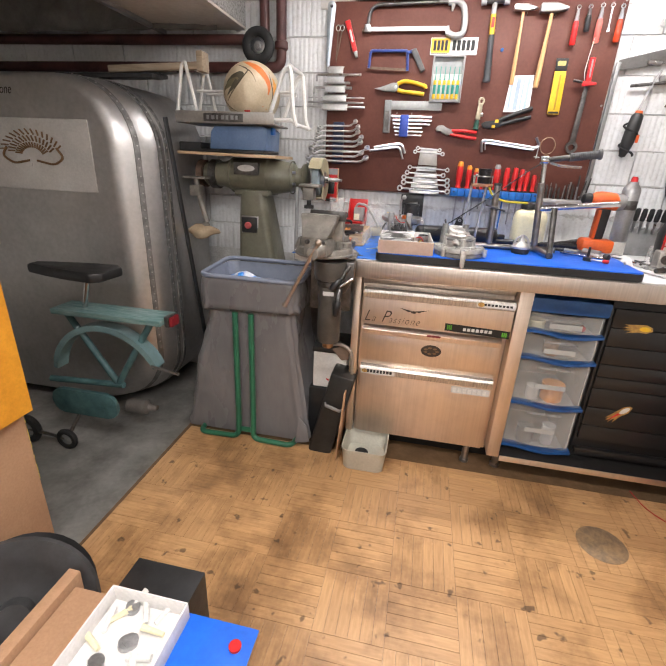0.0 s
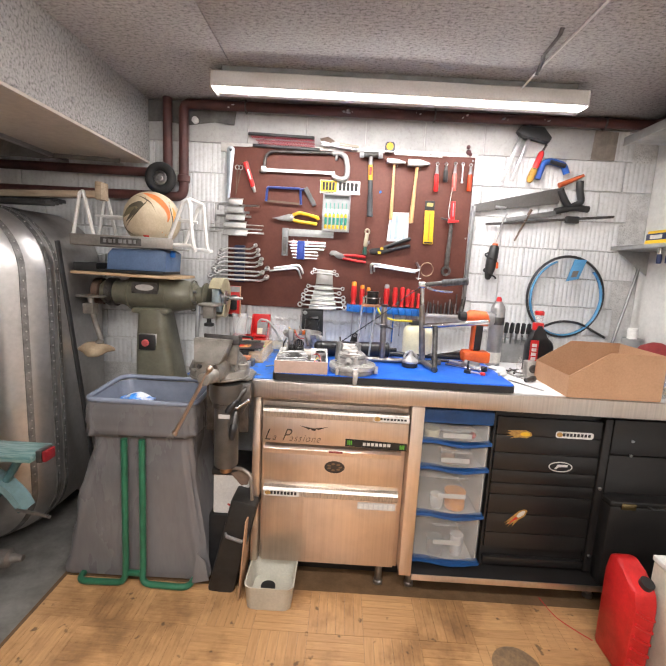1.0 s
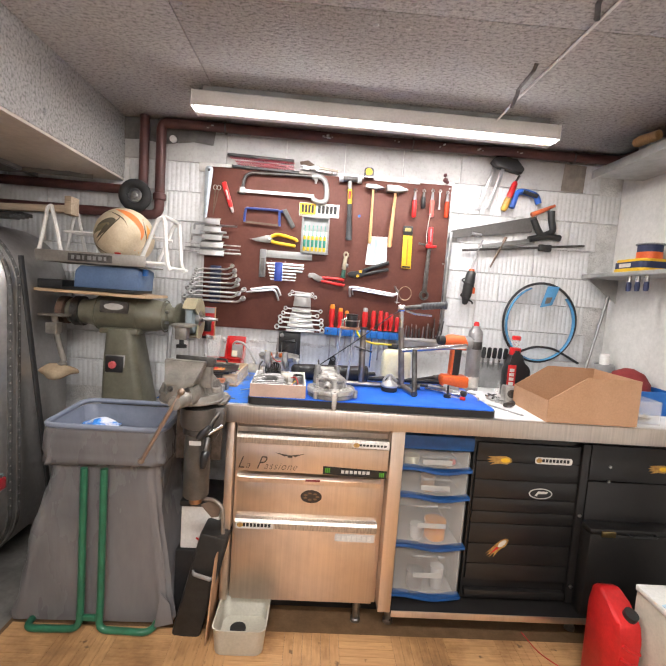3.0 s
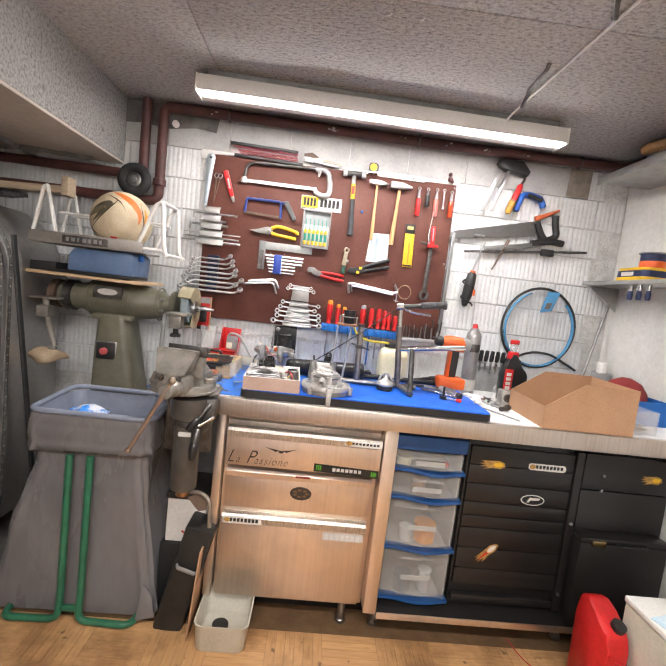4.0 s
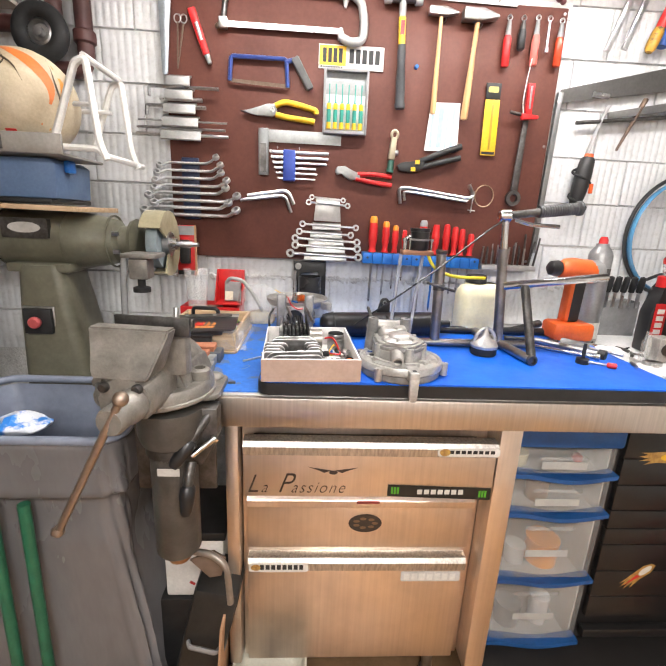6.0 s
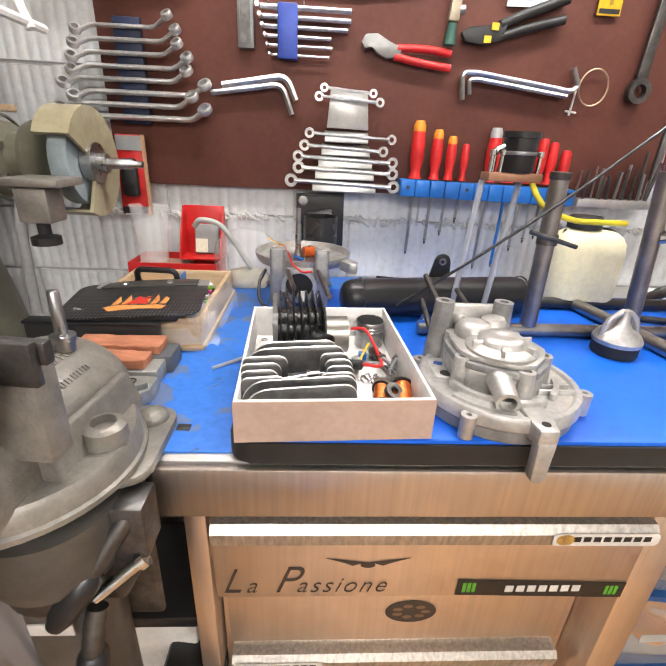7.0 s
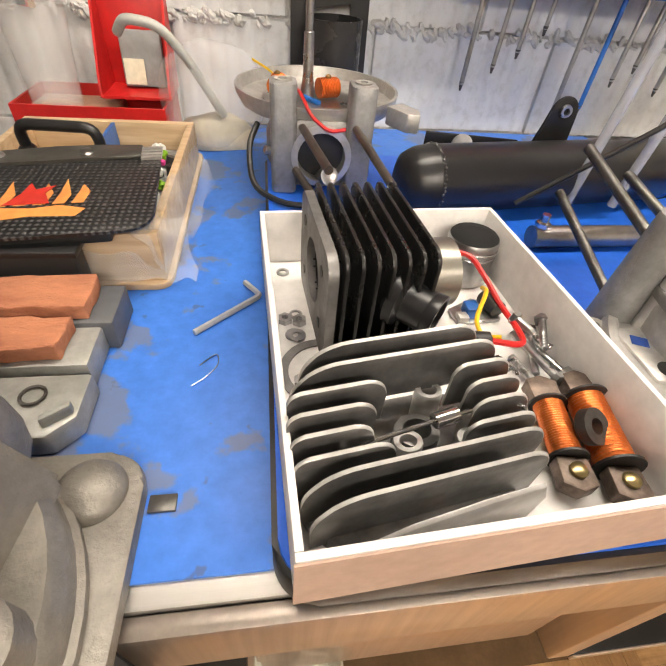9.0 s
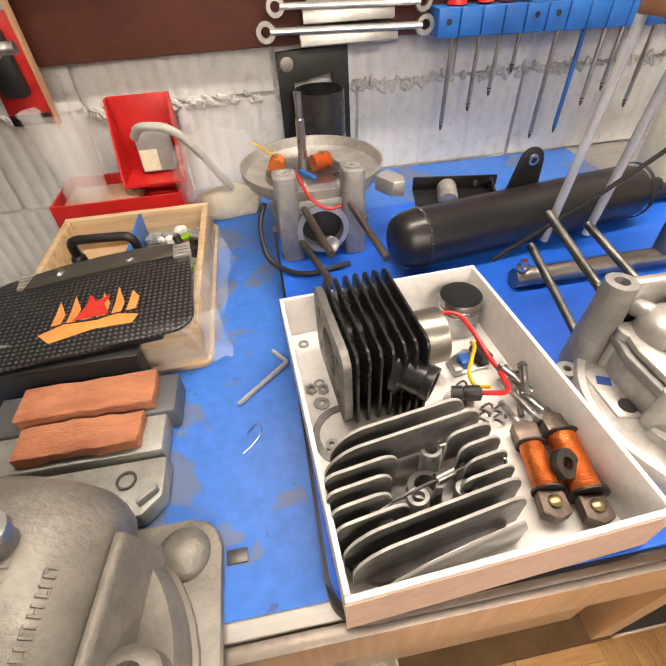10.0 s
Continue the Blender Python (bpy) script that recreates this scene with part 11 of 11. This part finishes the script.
ob = solid("ceiling_screws", bm, STEEL, "small screw heads in the ceiling boards", "screws", kind="stuff")

# ---- wall blocks ----
def block_mesh(w, h, ribs, name, mat=BLOCK):
    """One concrete block face with rounded upright ribs."""
    bm = bm_new()
    prof = [(0.0, 0.0), (0.0015, 0.0115)]
    if ribs:
        n = ribs
        for i in range(n):
            a, b = 0.0015 + (w - 0.003) * i / n, 0.0015 + (w - 0.003) * (i + 1) / n
            prof += [(a + (b - a) * 0.16, 0.0124), (a + (b - a) * 0.5, 0.0132), (a + (b - a) * 0.84, 0.0124), (b - 0.0004, 0.0108)]
        prof = prof[:-1]
    prof += [(w - 0.0015, 0.0115), (w, 0.0)]
    rows = [[bm.verts.new((x, -d * k, z)) for x, d in prof] for z, k in ((0.0, 0.3), (0.002, 1.0), (h - 0.002, 1.0), (h, 0.3))]
    for a, b in zip(rows, rows[1:]):
        for i in range(len(prof) - 1):
            bm.faces.new((a[i], a[i + 1], b[i + 1], b[i]))
    me = to_mesh(name, bm, mat, 50)
    return me


rng = random.Random(7)
BH, BW = 0.143, 0.29
ribbed = [block_mesh(BW - 0.003, BH - 0.003, 13, "ribbed_block"), block_mesh(BW - 0.004, BH - 0.002, 13, "ribbed_block"), block_mesh(BW - 0.002, BH - 0.005, 12, "ribbed_block")]
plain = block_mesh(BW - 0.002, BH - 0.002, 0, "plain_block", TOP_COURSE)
halves = block_mesh(BW / 2 - 0.003, BH - 0.003, 6, "half_block")
for row in range(-7, 9):
    z = 1.90 + (row - 1) * BH if row < 2 else 1.90 + (row - 1) * BH
    if z < 0.3 or z > 2.1:
        continue
    off = rng.uniform(-0.03, 0.03) + (BW / 2 if row % 2 else 0.0)
    x = LEFT_X + 0.02 + off
    while x < RIGHT_X - 0.02:
        if x + BW > RIGHT_X:
            me, w = halves, BW / 2
        else:
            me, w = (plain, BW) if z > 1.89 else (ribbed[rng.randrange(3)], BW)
        if x + w < RIGHT_X + 0.005:
            ob = new("block", me)
            ob.parent = wall_back
            ob.matrix_basis = W[wall_back].inverted() @ pose(x + 0.003, WALL_Y + 0.0085, z + 0.003 + rng.uniform(-0.001, 0.001), rng.uniform(-0.4, 0.4), rng.uniform(-0.25, 0.25), 0)
        x += w
bm = bm_new()
for i in range(260):
    x, row = rng.uniform(-0.35, 1.75), rng.randrange(-7, 2)
    z = 1.90 + row * BH
    if z < 0.9:
        continue
    bmesh.ops.create_icosphere(bm, subdivisions=1, radius=rng.uniform(0.0012, 0.004), matrix=pose(x, WALL_Y - 0.003, z + rng.uniform(-0.004, 0.004)) @ Matrix.Diagonal((rng.uniform(1, 2.4), 0.8, 0.8, 1)))
for i in range(420):
    x, w = rng.uniform(-0.35, 1.2), rng.uniform(0.002, 0.0075)
    bmesh.ops.create_icosphere(bm, subdivisions=1, radius=w, matrix=pose(x, WALL_Y - 0.005, 1.0425 + rng.uniform(-0.008, 0.006), rng.uniform(0, 90), rng.uniform(0, 90), 0) @ Matrix.Diagonal((rng.uniform(1, 2.0), 0.9, 0.8, 1)))
part("mortar_lumps", bm, MORTAR, wall_back, kind="stuff", angle=30)

# ---- parquet ----
parquet = thing("parquet_floor", "worn oak mosaic parquet laid over the slab, oil-stained", "floor", (0.5, -0.8, 0), kind="structure")
part("underlay", plate(bm_new(), [(-0.795, 0.69), (-0.775, -3.15), (1.795, -3.15), (1.795, 0.69)], -0.0035, -0.0012, "z"), GROOVE, parquet)
SQ, NS = 0.205, 6
strip_w = SQ / NS


def strip_mesh():
    bm = bm_new()
    g = 0.0003
    lo = [bm.verts.new(p) for p in ((g, g, -0.001), (SQ - g, g, -0.001), (SQ - g, strip_w - g, -0.001), (g, strip_w - g, -0.001))]
    c = 0.0004
    hi = [bm.verts.new(p) for p in ((g + c, g + c, 0.0), (SQ - g - c, g + c, 0.0), (SQ - g - c, strip_w - g - c, 0.0), (g + c, strip_w - g - c, 0.0))]
    bm.faces.new(hi)
    for i in range(4):
        bm.faces.new((lo[i], lo[(i + 1) % 4], hi[(i + 1) % 4], hi[i]))
    return to_mesh("strip", bm, PARQUET, 30)


strip = strip_mesh()
verts, faces = [], []
x0, y1 = -0.775, 0.06
near = 0
for i in range(13):
    for j in range(16):
        turned = (i + j) % 2
        for k in range(NS):
            px, py = x0 + i * SQ, y1 - (j + 1) * SQ
            m = pose(px, py + k * strip_w, rng.uniform(-0.0003, 0.0003)) if not turned else pose(px + (k + 1) * strip_w, py, rng.uniform(-0.0003, 0.0003), 0, 0, 90)
            if 0 <= i < 8 and 0 <= j < 6:
                ob = new("strip", strip)
                ob.parent = parquet
                ob.matrix_basis = W[parquet].inverted() @ m
                near += 1
            else:
                b = len(verts)
                verts += [m @ v.co for v in strip.vertices]
                faces += [[b + v for v in p.vertices] for p in strip.polygons]
me = bpy.data.meshes.new("strips")
me.from_pydata(verts, [], faces)
me.materials.append(PARQUET)
me.transform(W[parquet].inverted())
ob = new("strips", me)
ob.parent = parquet
ob["kind"] = "stuff"
